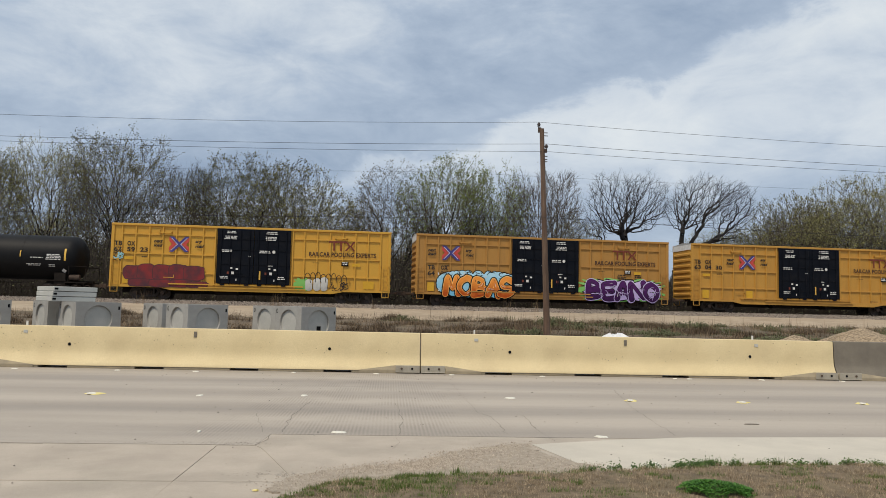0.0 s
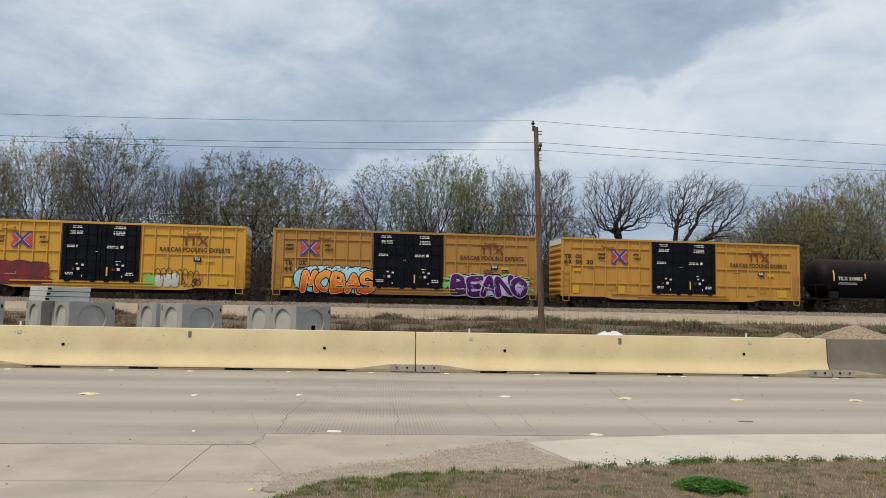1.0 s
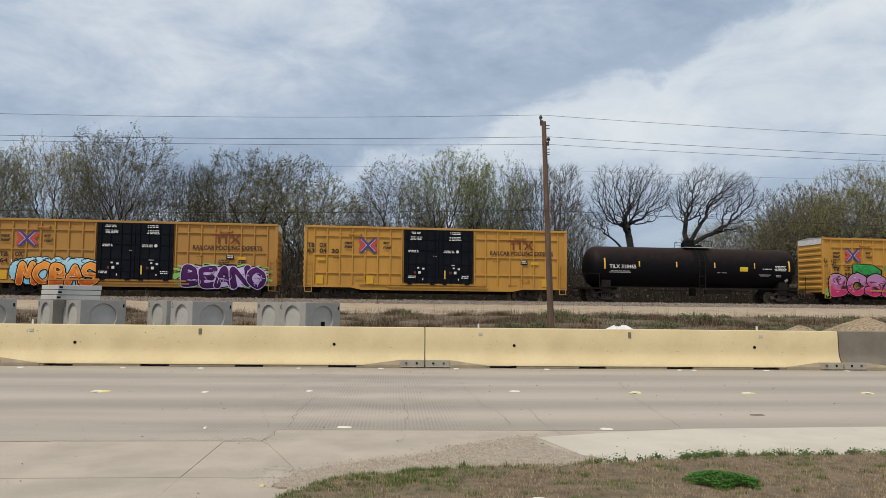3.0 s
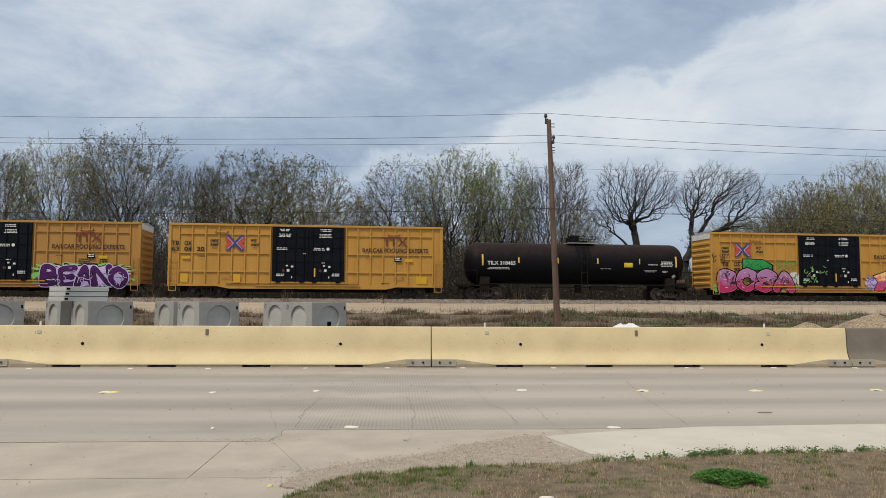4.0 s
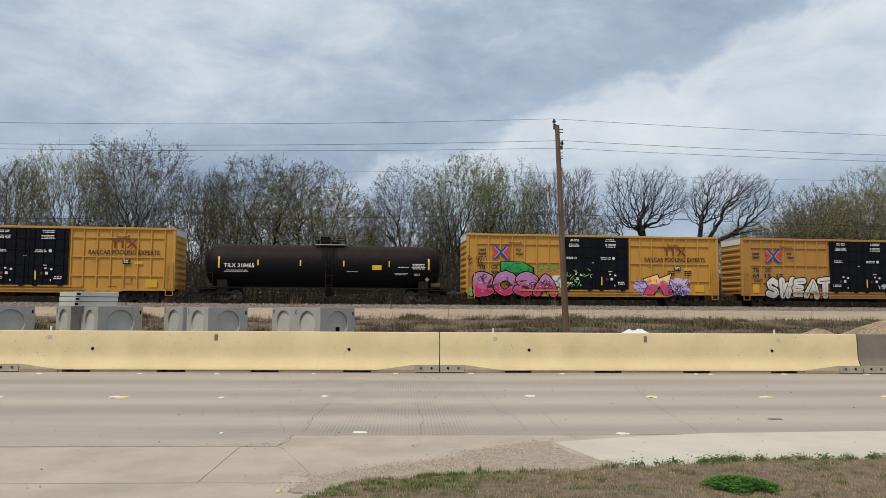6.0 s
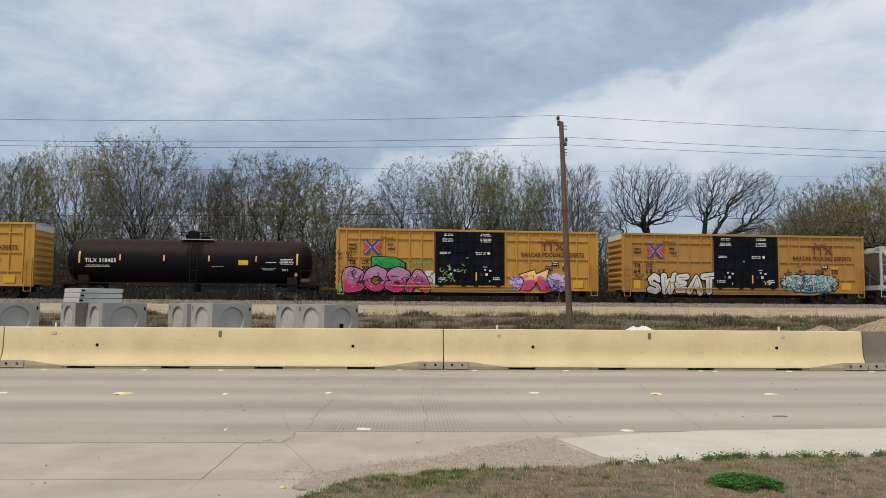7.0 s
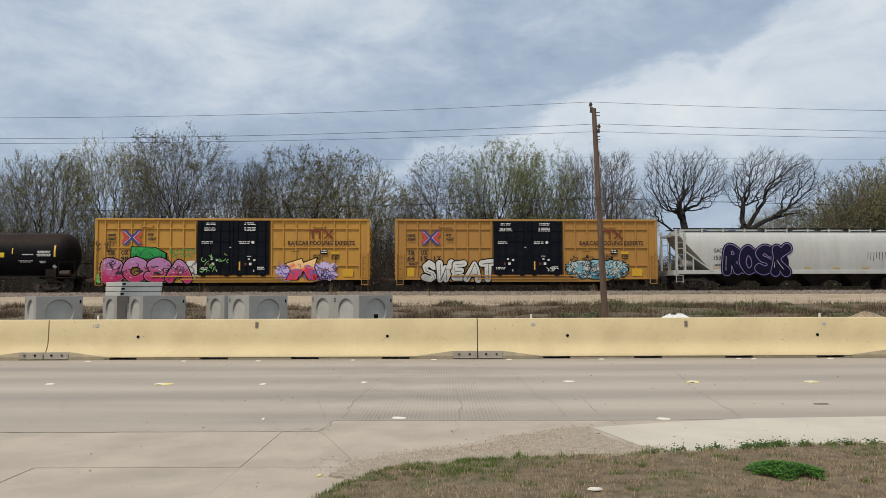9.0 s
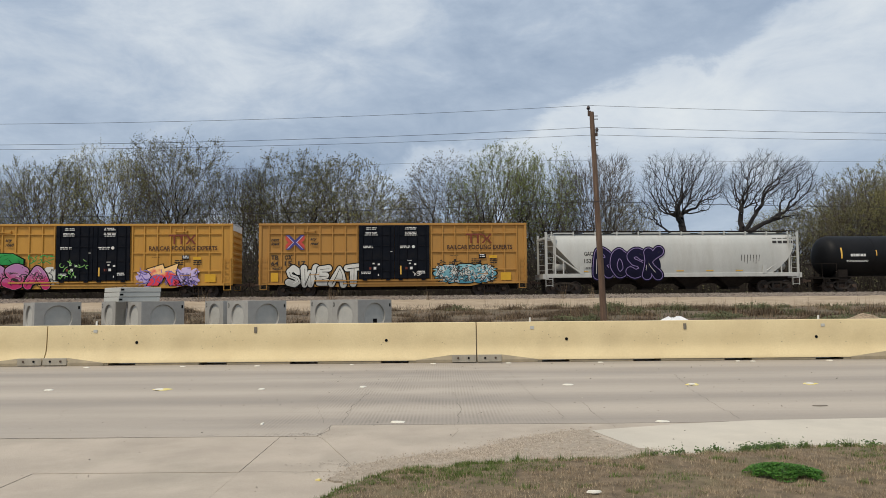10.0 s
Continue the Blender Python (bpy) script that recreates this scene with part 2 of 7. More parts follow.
M_YELLOW_OLD = material("boxcar_yellow_faded", (0.48, 0.25, 0.055), (0.40, 0.20, 0.04), 0.8, 0.7, bump=0.12, fine=25, stain=(0.24, 0.125, 0.04), stain_scale=0.8, stain_amount=0.5, stretch=(1.6, 1, 0.3))
M_DOOR = material("door_black", (0.004, 0.006, 0.011), (0.007, 0.009, 0.015), 1.2, 0.6, bump=0.08, stain=(0.03, 0.026, 0.024), stain_scale=1.5, stain_amount=0.25, spec=0.1)
M_GALV = material("galvanised_roof", (0.55, 0.55, 0.53), (0.44, 0.44, 0.43), 2.0, 0.5, 0.4, bump=0.1)
# black low on the shell, browner towards its top
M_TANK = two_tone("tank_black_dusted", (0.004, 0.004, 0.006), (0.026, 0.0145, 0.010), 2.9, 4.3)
M_TANK_NEW = material("tank_black_clean", (0.005, 0.0055, 0.007), (0.009, 0.0095, 0.011), 0.6, 0.55, bump=0.05, stain=(0.02, 0.018, 0.017), stain_scale=0.5, stain_amount=0.3, spec=0.16)
M_HOPPER = material("hopper_grey_white", (0.53, 0.54, 0.515), (0.45, 0.46, 0.44), 0.5, 0.55, bump=0.08, fine=20, stain=(0.36, 0.34, 0.31), stain_scale=0.7, stain_amount=0.45, stretch=(1.6, 1, 0.3))
M_WHITE = material("white_stencil", (0.78, 0.78, 0.76), (0.62, 0.62, 0.60), 5, 0.6, bump=0)
M_STENCIL = material("black_stencil", (0.010, 0.008, 0.007), (0.018, 0.013, 0.010), 4, 0.6, bump=0)
M_SLOGAN = material("dark_brown_lettering", (0.055, 0.020, 0.010), (0.038, 0.014, 0.008), 4, 0.6, bump=0)
M_LOGO_RED = material("logo_dull_red", (0.20, 0.036, 0.015), (0.15, 0.028, 0.012), 4, 0.6, bump=0)
M_LOGO_BRIGHT = material("logo_bright_red", (0.62, 0.07, 0.05), (0.50, 0.06, 0.05), 4, 0.5, bump=0)
M_LOGO_BLUE = material("logo_blue", (0.05, 0.05, 0.24), (0.06, 0.05, 0.20), 4, 0.5, bump=0)
M_REFLECT = material("yellow_reflector", (0.80, 0.50, 0.08), (0.70, 0.42, 0.07), 6, 0.4, bump=0)
M_PLACARD = material("bright_yellow_placard", (0.85, 0.60, 0.03), None, 6, 0.5, bump=0)
M_DECAL = material("golden_patch", (0.68, 0.385, 0.018), (0.62, 0.345, 0.018), 6, 0.5, bump=0)
M_POLE = material("weathered_pole_wood", (0.165, 0.10, 0.066), (0.09, 0.058, 0.042), 3, 0.9, bump=0.6, fine=30, stretch=(4, 4, 0.5), stain=(0.28, 0.20, 0.14), stain_scale=1.0)
M_WIRE = material("wire_metal", (0.10, 0.10, 0.11), None, 5, 0.6, 0.3, bump=0)
M_INSUL = material("brown_glazed_insulator", (0.06, 0.04, 0.035), None, 5, 0.3, bump=0)
M_BARK = material("grey_bark", (0.11, 0.093, 0.077), (0.055, 0.047, 0.04), 4, 0.95, bump=0.6, fine=20)
M_BARK_DARK = material("dark_bark", (0.040, 0.034, 0.030), (0.022, 0.019, 0.017), 4, 0.95, bump=0.6, fine=20)
M_TWIG = material("twig_bark", (0.125, 0.104, 0.082), (0.072, 0.06, 0.048), 2, 0.95, bump=0)
M_LEAF = leaf_material("olive_bud_leaf", (0.13, 0.125, 0.042), (0.31, 0.295, 0.11))
M_LEAF_GREEN = leaf_material("fresh_spring_leaf", (0.085, 0.105, 0.025), (0.22, 0.25, 0.075))
M_LEAF_BROWN = leaf_material("russet_bud_leaf", (0.125, 0.10, 0.05), (0.28, 0.23, 0.115))
# undergrowth tones hold the shade behind the train in their colour
M_UNDERSTEM_SHADED = material("undergrowth_stem", (0.044, 0.035, 0.028), (0.026, 0.021, 0.017), 2, 0.95, bump=0)
M_UNDERLEAF_SHADED = leaf_material("undergrowth_leaf", (0.028, 0.028, 0.013), (0.085, 0.083, 0.036))
M_BRUSH = leaf_material("dead_weed_stalk", (0.10, 0.072, 0.045), (0.32, 0.225, 0.135))
M_BRAMBLE = leaf_material("bramble_stem", (0.045, 0.032, 0.022), (0.15, 0.105, 0.065))
M_BRUSH_GREEN = leaf_material("low_weed_leaf", (0.065, 0.07, 0.03), (0.12, 0.13, 0.06))
M_STRAW = leaf_material("dry_grass_blade", (0.16, 0.115, 0.068), (0.52, 0.41, 0.27))
M_GRASS = leaf_material("green_grass_blade", (0.06, 0.10, 0.02), (0.17, 0.225, 0.06))
M_CLOVER = leaf_material("clover_leaf", (0.03, 0.10, 0.012), (0.085, 0.22, 0.028))
M_WEED = leaf_material("broad_weed_leaf", (0.03, 0.06, 0.014), (0.10, 0.16, 0.04))
M_CHIP = material("pale_marker_shard", (0.80, 0.78, 0.70), (0.68, 0.64, 0.52), 20, 0.7, bump=0.1)
M_CHIP_YELLOW = material("yellow_marker_shard", (0.80, 0.66, 0.18), (0.72, 0.64, 0.38), 20, 0.7, bump=0.1)
M_BAG = material("white_plastic_sack", (0.82, 0.82, 0.82), (0.72, 0.72, 0.73), 3, 0.45, bump=0.3, fine=12)
M_HEAP = material("tan_gravel", (0.44, 0.34, 0.225), (0.17, 0.125, 0.08), 20, 0.95, bump=1.0, fine=45, contrast=(0.42, 0.58))

# ---------------------------------------------------------------- mesh building


class Shape:
    """Collects boxes, tubes and plates into one mesh."""

    def __init__(self):
        self.v, self.f = [], []

    def add(self, verts, faces):
        n = len(self.v)
        self.v += [tuple(p) for p in verts]
        self.f += [tuple(i + n for i in f) for f in faces]
        return self

    def box(self, x0, x1, y0, y1, z0, z1):
        return self.add([(x0, y0, z0), (x1, y0, z0), (x1, y1, z0), (x0, y1, z0), (x0, y0, z1), (x1, y0, z1), (x1, y1, z1), (x0, y1, z1)],
                        [(0, 3, 2, 1), (4, 5, 6, 7), (0, 1, 5, 4), (1, 2, 6, 5), (2, 3, 7, 6), (3, 0, 4, 7)])

    def tube(self, p0, p1, r0, r1=None, n=8, caps=True):
        r1 = r0 if r1 is None else r1
        p0, p1 = Vector(p0), Vector(p1)
        d = (p1 - p0).normalized()
        u = d.orthogonal().normalized()
        w = d.cross(u)
        ring = [(math.cos(2 * math.pi * i / n), math.sin(2 * math.pi * i / n)) for i in range(n)]
        vs = [p0 + (u * c + w * s) * r0 for c, s in ring] + [p1 + (u * c + w * s) * r1 for c, s in ring]
        fs = [(i, (i + 1) % n, n + (i + 1) % n, n + i) for i in range(n)]
        if caps:
            fs += [tuple(range(n - 1, -1, -1)), tuple(range(n, 2 * n))]
        return self.add(vs, fs)

    def plate(self, pts, y0, y1):
        """A flat outline in x and z, with thickness from y0 to y1."""
        n = len(pts)
        vs = [(x, y0, z) for x, z in pts] + [(x, y1, z) for x, z in pts]
        fs = [(i, (i + 1) % n, n + (i + 1) % n, n + i) for i in range(n)] + [tuple(range(n - 1, -1, -1)), tuple(range(n, 2 * n))]
        return self.add(vs, fs)

    def loft(self, rings, caps=True):
        n = len(rings[0])
        base = len(self.v)
        self.v += [tuple(p) for r in rings for p in r]
        for k in range(len(rings) - 1):
            a, b = base + k * n, base + (k + 1) * n
            self.f += [(a + i, a + (i + 1) % n, b + (i + 1) % n, b + i) for i in range(n)]
        if caps:
            self.f += [tuple(range(base + n - 1, base - 1, -1)), tuple(range(base + (len(rings) - 1) * n, base + len(rings) * n))]
        return self

    def mesh(self, name, mat, smooth=False, bevel=0.0):
        me = bpy.data.meshes.new(name)
        me.from_pydata(self.v, [], self.f)
        bm = bmesh.new()
        bm.from_mesh(me)
        bmesh.ops.recalc_face_normals(bm, faces=bm.faces)
        if bevel:
            edges = [e for e in bm.edges if len(e.link_faces) == 2 and e.calc_face_angle(0) > 0.6]
            bmesh.ops.bevel(bm, geom=edges, offset=bevel, segments=1, affect="EDGES", clamp_overlap=True)
        bm.to_mesh(me)
        bm.free()
        if smooth:
            me.shade_smooth()
            me.set_sharp_from_angle(angle=radians(35))
        me.materials.append(mat)
        return me


def part(name, shape, mat, parent=None, label="", smooth=False, bevel=0.0):
    me = shape if isinstance(shape, bpy.types.Mesh) else shape.mesh(name, mat, smooth, bevel)
    ob = new(name, me)
    ob.parent = parent
    if label:
        ob["label"] = label
    return ob


def plain(name, verts, faces, mat):
    me = bpy.data.meshes.new(name)
    me.from_pydata(verts, [], faces)
    me.materials.append(mat)
    return me


# ---------------------------------------------------------------- lettering, made once in one batch
WORDS = {}


def want(key, text, size=1.0, offset=0.0, shear=0.0, spacing=1.0):
    WORDS[key] = (text, size, offset, shear, spacing)


def make_words():
    made = {}
    for key, (text, size, offset, shear, spacing) in WORDS.items():
        cu = bpy.data.curves.new("lettering", "FONT")
        cu.body, cu.size, cu.offset, cu.shear, cu.space_character = text, size, offset, shear, spacing
        cu.resolution_u = 3
        made[key] = new("lettering", cu)
    bpy.context.view_layer.update()
    dg = bpy.context.evaluated_depsgraph_get()
    out = {}
    for key, ob in made.items():
        me = bpy.data.meshes.new_from_object(ob.evaluated_get(dg))
        pts = np.array([v.co[:2] for v in me.vertices])
        polys = [tuple(p.vertices) for p in me.polygons]
        out[key] = (pts, polys)
        bpy.data.meshes.remove(me)
        cu = ob.data
        bpy.data.objects.remove(ob)
        bpy.data.curves.remove(cu)
    return out


for mark in ("TB", "OX", "67", "59", "23", "63", "04", "30", "64", "20", "38", "15", "17", "98", "07"):
    want(mark, mark, 0.62, 0.022, 0.0, 1.05)
for key, text in (("next", "next"), ("load", "load"), ("any", "any"), ("road", "road")):
    want(key, text, 0.42, 0.018, 0.25)
want("slogan", "RAILCAR POOLING EXPERTS", 0.47, 0.014, 0, 1.04)
want("tank_mark", "TILX 318485", 0.50, 0.012, 0, 1.05)
want("hopper_mark", "GACX", 0.5, 0.008)
want("hopper_number", "15303", 0.5, 0.008)
LETTERS = make_words()


def write(sh, key, x, z, y, width=None, height=None):
    """Puts lettering into a shape, on a plane that faces -y, its lower left corner at x, z."""
    pts, polys = LETTERS[key]
    lo, hi = pts.min(0), pts.max(0)
    sx = (width / (hi[0] - lo[0])) if width else 1.0
    sz = (height / (hi[1] - lo[1])) if height else sx
    q = (pts - lo) * (sx, sz)
    sh.add([(x + a, y, z + b) for a, b in q], polys)


def bars(sh, x, z, y, w, h, lines, rnd):
    """Lines of small print that cannot be read."""
    step = h / lines
    for i in range(lines):
        cut = rnd.uniform(0, 0.25) * w
        x0 = x + cut / 2
        x1 = x + w - cut / 2
        while x0 < x1 - 0.03:
            run = min(rnd.uniform(0.08, 0.3), x1 - x0)
            zt = z + h - i * step
            sh.add([(x0, y, zt - step * 0.55), (x0 + run, y, zt - step * 0.55), (x0 + run, y, zt), (x0, y, zt)], [(0, 1, 2, 3)])
            x0 += run + 0.04


# ---------------------------------------------------------------- ground, road, bank
TURN = radians(TRACK_TURN)
ALONG = Vector((math.cos(TURN), math.sin(TURN), 0))
ACROSS = Vector((-math.sin(TURN), math.cos(TURN), 0))
CENTRE = 52.21 * math.cos(TURN) + 1.6        # the track's middle line, along ACROSS from the origin


def on_track(s, q, z):
    """A place from metres along the track, metres beyond its middle and height."""
    return ALONG * s + ACROSS * (CENTRE + q) + Vector((0, 0, z))


def interp(x, xs, ys):
    return float(np.interp(x, xs, ys))


def ground_z(x, y):
    q = (-x * math.sin(TURN) + y * math.cos(TURN)) - CENTRE
    if y < 16.2:
        return -0.06
    z = interp(q, (-36, -28, -20, -12, -3.4, -2.1, 2.1, 3.6, 30), (-0.06, 0.02, 0.32, 0.72, 1.20, 1.36, 1.36, 1.15, 1.25))
    lump = 0.14 * noise.noise((x * 0.35, y * 0.5, 0)) + 0.12 * noise.noise((x * 1.1, y * 1.1, 3))
    return z + lump * min(1, max(0, (y - 17) / 6)) * (0 if -13.6 < q < 4.5 else 1)


def build_ground():
    xs = np.unique(np.concatenate([np.linspace(-900, -160, 10), np.linspace(-160, 180, 213), np.linspace(180, 900, 10)]))
    ys = np.unique(np.concatenate([np.linspace(-400, -10, 8), np.linspace(-10, 16, 14), np.linspace(16.5, 80, 128), np.linspace(80, 1500, 14)]))
    vs = [(x, y, ground_z(x, y)) for y in ys for x in xs]
    w = len(xs)
    fs = [(j * w + i, j * w + i + 1, (j + 1) * w + i + 1, (j + 1) * w + i) for j in range(len(ys) - 1) for i in range(w - 1)]
    me = plain("ground", vs, fs, M_SOIL)
    me.shade_smooth()
    tagged(new("ground", me), "dry brown soil with sparse grass reaching to the horizon", "ground", kind="structure")
    # limestone bank on the road side of the track
    S = np.linspace(-155, 170, 551)
    Q = [-13.2, -12.4, -11, -9, -7, -5, -3.9, -3.0]
    vs = []
    for s in S:
        for q in Q:
            edge = (1.3 * noise.noise((s * 0.35, q, 1)) + 0.5 * noise.noise((s * 1.4, q, 2))) if q < -11.5 else 0
            p = on_track(s, q + edge, 0)
            z = interp(q, (-13.2, -12.0, -3.4, -2.5), (0.60, 0.79, 1.26, 1.30)) + 0.05 * noise.noise((s * 0.7, q * 0.7, 5)) + 0.02 * noise.noise((s * 3, q * 3, 2))
            vs.append((p.x, p.y, z))
    w = len(Q)
    fs = [(j * w + i, (j + 1) * w + i, (j + 1) * w + i + 1, j * w + i + 1) for j in range(len(S) - 1) for i in range(w - 1)]
    me = plain("limestone_bank", vs, fs, M_BANK)
    me.shade_smooth()
    tagged(new("railway_bank", me), "pale tan crushed limestone bank below the railway", "bank", kind="structure")
    # ballast shoulder, with loose stones on it
    S = np.linspace(-155, 170, 1201)
    Q = [-4.2, -3.6, -3.1, -2.6, -2.2, -1.6, 1.6, 2.2, 2.9, 3.7]
    Zq = [1.20, 1.28, 1.36, 1.43, 1.47, 1.475, 1.475, 1.46, 1.32, 1.1]
    vs = []
    for s in S:
        for q, z in zip(Q, Zq):
            p = on_track(s, q + 0.12 * noise.noise((s * 1.7, q, 9)), 0)
            vs.append((p.x, p.y, z + 0.05 * noise.noise((s * 4, q * 4, 1)) - (0.03 if abs(q) < 2 else 0)))
    w = len(Q)
    fs = [(j * w + i, (j + 1) * w + i, (j + 1) * w + i + 1, j * w + i + 1) for j in range(len(S) - 1) for i in range(w - 1)]
    tagged(new("ballast", plain("ballast", vs, fs, M_BALLAST)), "grey crushed stone ballast under the rails", "ballast", kind="structure")
    rnd = random.Random(5)
    vs, fs = [], []
    for _ in range(9000):
        s, q = rnd.uniform(-40, 55), rnd.uniform(-4.3, -2.0)
        p = on_track(s, q, interp(q, Q, Zq) + 0.02)
        r = rnd.uniform(0.03, 0.065)
        n = len(vs)
        vs += [(p.x + r * rnd.uniform(.7, 1.3) * a, p.y + r * b, p.z + r * rnd.uniform(.6, 1) * c)
               for a, b, c in ((1, 0, 0), (-1, 0, 0), (0, 1, 0), (0, -1, 0), (0, 0, 1))]
        fs += [(n + a, n + b, n + 4) for a, b in ((0, 2), (2, 1), (1, 3), (3, 0))]
    tagged(new("ballast_stones", plain("ballast_stones", vs, fs, leaf_material("ballast_stone", (0.05, 0.042, 0.036), (0.36, 0.31, 0.26)))),
           "loose grey ballast stones on the shoulder", "stones", kind="stuff")


def build_track():
    track = tagged(new("railway_track"), "single railway track on stone ballast and dark ties", "railway track", kind="structure")
    prof = [(-0.07, 0), (0.07, 0), (0.07, 0.015), (0.012, 0.04), (0.012, 0.12), (0.036, 0.135), (0.036, 0.17), (-0.036, 0.17), (-0.036, 0.135), (-0.012, 0.12), (-0.012, 0.04), (-0.07, 0.015)]
    for side in (-0.7525, 0.7525):
        sh = Shape()
        sh.loft([[on_track(s, side + a, RAIL_Z - 0.17 + b) for a, b in prof] for s in (-155, 170)])
        part("rail", sh, M_RAIL, track)
    tie = Shape().box(-0.115, 0.115, -1.3, 1.3, 0, 0.17).mesh("tie", M_TIE, bevel=0.012)
    for i in range(250):
        ob = part("tie", tie, None, track)
        ob.matrix_basis = Matrix.Translation(on_track(-60 + i * 0.52, 0, RAIL_Z - 0.33)) @ pose(0, 0, 0, 0, 0, TRACK_TURN)
    rest = Shape()
    for k in list(range(-182, 0)) + list(range(250, 440)):
        c = on_track(-60 + k * 0.52, 0, 0)
        pts = [c + ALONG * a + ACROSS * b for a, b in ((-0.115, -1.3), (0.115, -1.3), (0.115, 1.3), (-0.115, 1.3))]
        rest.add([(p.x, p.y, z) for z in (RAIL_Z - 0.33, RAIL_Z - 0.16) for p in pts], [(4, 5, 6, 7), (0, 1, 5, 4), (1, 2, 6, 5), (2, 3, 7, 6), (3, 0, 4, 7)])
    tagged(part("far_ties", rest, M_TIE, track), kind="stuff")


def slab(name, outline, z0, z1, mat, parent=None):
    n = len(outline)
    vs = [(x, y, z0) for x, y in outline] + [(x, y, z1) for x, y in outline]
    fs = [(i, (i + 1) % n, n + (i + 1) % n, n + i) for i in range(n)] + [tuple(range(n, 2 * n)), tuple(range(n - 1, -1, -1))]
    return part(name, Shape().add(vs, fs), mat, parent)


def build_road():
    road = slab("road", [(-80, 6.90), (-1.37, 6.90), (-1.32, 7.53), (2.4, 7.50), (4.4, 7.66), (9, 7.85), (80, 7.85), (80, 16.4), (-80, 16.4)], -0.25, 0.0, M_ROAD)
    tagged(road, "grey tined concrete road with tyre-darkened lanes", "road", kind="structure")
    drive = tagged(new("driveway"), "worn tan concrete driveway in jointed panels", "driveway", kind="structure")
    xs = [-20, -11.6, -8.4, -6.72, -5.06, -3.4, -1.74]
    ys = [-6, 1.2, 3.3, 5.36, 6.885]
    g = 0.003
    slab("joint_filler", [(-20, -6), (1.62, -6), (1.62, 7.08), (2.3, 7.49), (-1.33, 7.53), (-1.375, 6.895), (-20, 6.895)], -0.25, -0.007, M_DRIVE, drive)
    for i in range(len(xs) - 1):
        for j in range(len(ys) - 1):
            slab("panel", [(xs[i] + g, ys[j] + g), (xs[i + 1] - g, ys[j] + g), (xs[i + 1] - g, ys[j + 1] - g), (xs[i] + g, ys[j + 1] - g)], -0.2, -0.002 - 0.004 * ((i + j) % 2), M_DRIVE, drive)
    for j in range(3):
        slab("panel", [(-1.734, ys[j] + g), (0.6, ys[j] + g), (0.6, ys[j + 1] - g), (-1.734, ys[j + 1] - g)], -0.2, -0.003, M_DRIVE, drive)
    slab("panel", [(-1.734, 5.366), (-0.79, 5.363), (-1.292, 6.74), (-1.375, 6.885), (-1.734, 6.88)], -0.2, -0.004, M_DRIVE, drive)
    slab("panel", [(-0.785, 5.366), (1.62, 5.366), (1.75, 6.6), (3.4, 7.3), (4.4, 7.645), (2.4, 7.492), (-1.32, 7.525), (-1.37, 6.89), (-1.286, 6.745)], -0.2, -0.002, M_DRIVE, drive)
    apron = slab("curb_apron", [(1.42, 7.03), (1.7, 6.0), (2.2, 5.2), (14, 5.6), (80, 6.5), (80, 7.82), (9, 7.82), (5.5, 7.70), (4.4, 7.63), (3.3, 7.56), (2.4, 7.36), (1.7, 7.13)], -0.2, 0.008, M_APRON)
    tagged(apron, "pale new concrete curb apron along the road edge", "curb", kind="structure")
    # spilled grit where driveway, apron and grass meet
    pts = [(-0.98, 5.05), (-0.86, 5.45), (-0.60, 5.70), (-0.30, 5.86), (0.0, 6.02), (0.33, 6.25), (0.56, 6.58), (0.9, 6.84), (1.2, 7.02), (1.38, 7.06), (1.40, 6.68), (1.56, 6.25), (1.85, 5.95), (1.9, 5.6), (0, 5.1), (-0.6, 4.7)]
    dense = []
    for k, (x, y) in enumerate(pts):
        x2, y2 = pts[(k + 1) % len(pts)]
        for u in np.linspace(0, 1, 9)[:-1]:
            dense.append((x + (x2 - x) * u + 0.05 * noise.noise((x + u * 7, y, k)), y + (y2 - y) * u + 0.05 * noise.noise((y + u * 9, x, k))))
    grit = slab("grit_patch", dense, -0.02, 0.012, M_GRIT)
    tagged(grit, "loose grey-brown grit washed over the concrete", "gravel", kind="structure")
    rnd = random.Random(8)
    vs, fs = [], []
    for _ in range(5200):
        u = rnd.random() ** 0.6
        k = rnd.randrange(len(pts))
        x, y = pts[k]
        x, y = x + (0.3 - x) * (1 - u) * 1.1 + rnd.gauss(0, 0.09), y + (5.9 - y) * (1 - u) * 1.1 + rnd.gauss(0, 0.09)
        if y < 4.9:
            continue
        r, n = rnd.uniform(0.003, 0.007) * (1.8 if rnd.random() < 0.04 else 1), len(vs)
        vs += [(x + r * a, y + r * b, 0.012 + r * c * 1.5) for a, b, c in ((1, 0, 0), (-1, .3, 0), (0, 1, 0), (.2, -1, 0), (0, 0, 1))]
        fs += [(n + a, n + b, n + 4) for a, b in ((0, 2), (2, 1), (1, 3), (3, 0))]
    tagged(new("grit_stones", plain("grit_stones", vs, fs, leaf_material("grit_stone", (0.27, 0.225, 0.175), (0.54, 0.46, 0.37)))),
           "small loose stones scattered over the grit patch", "stones", kind="stuff")


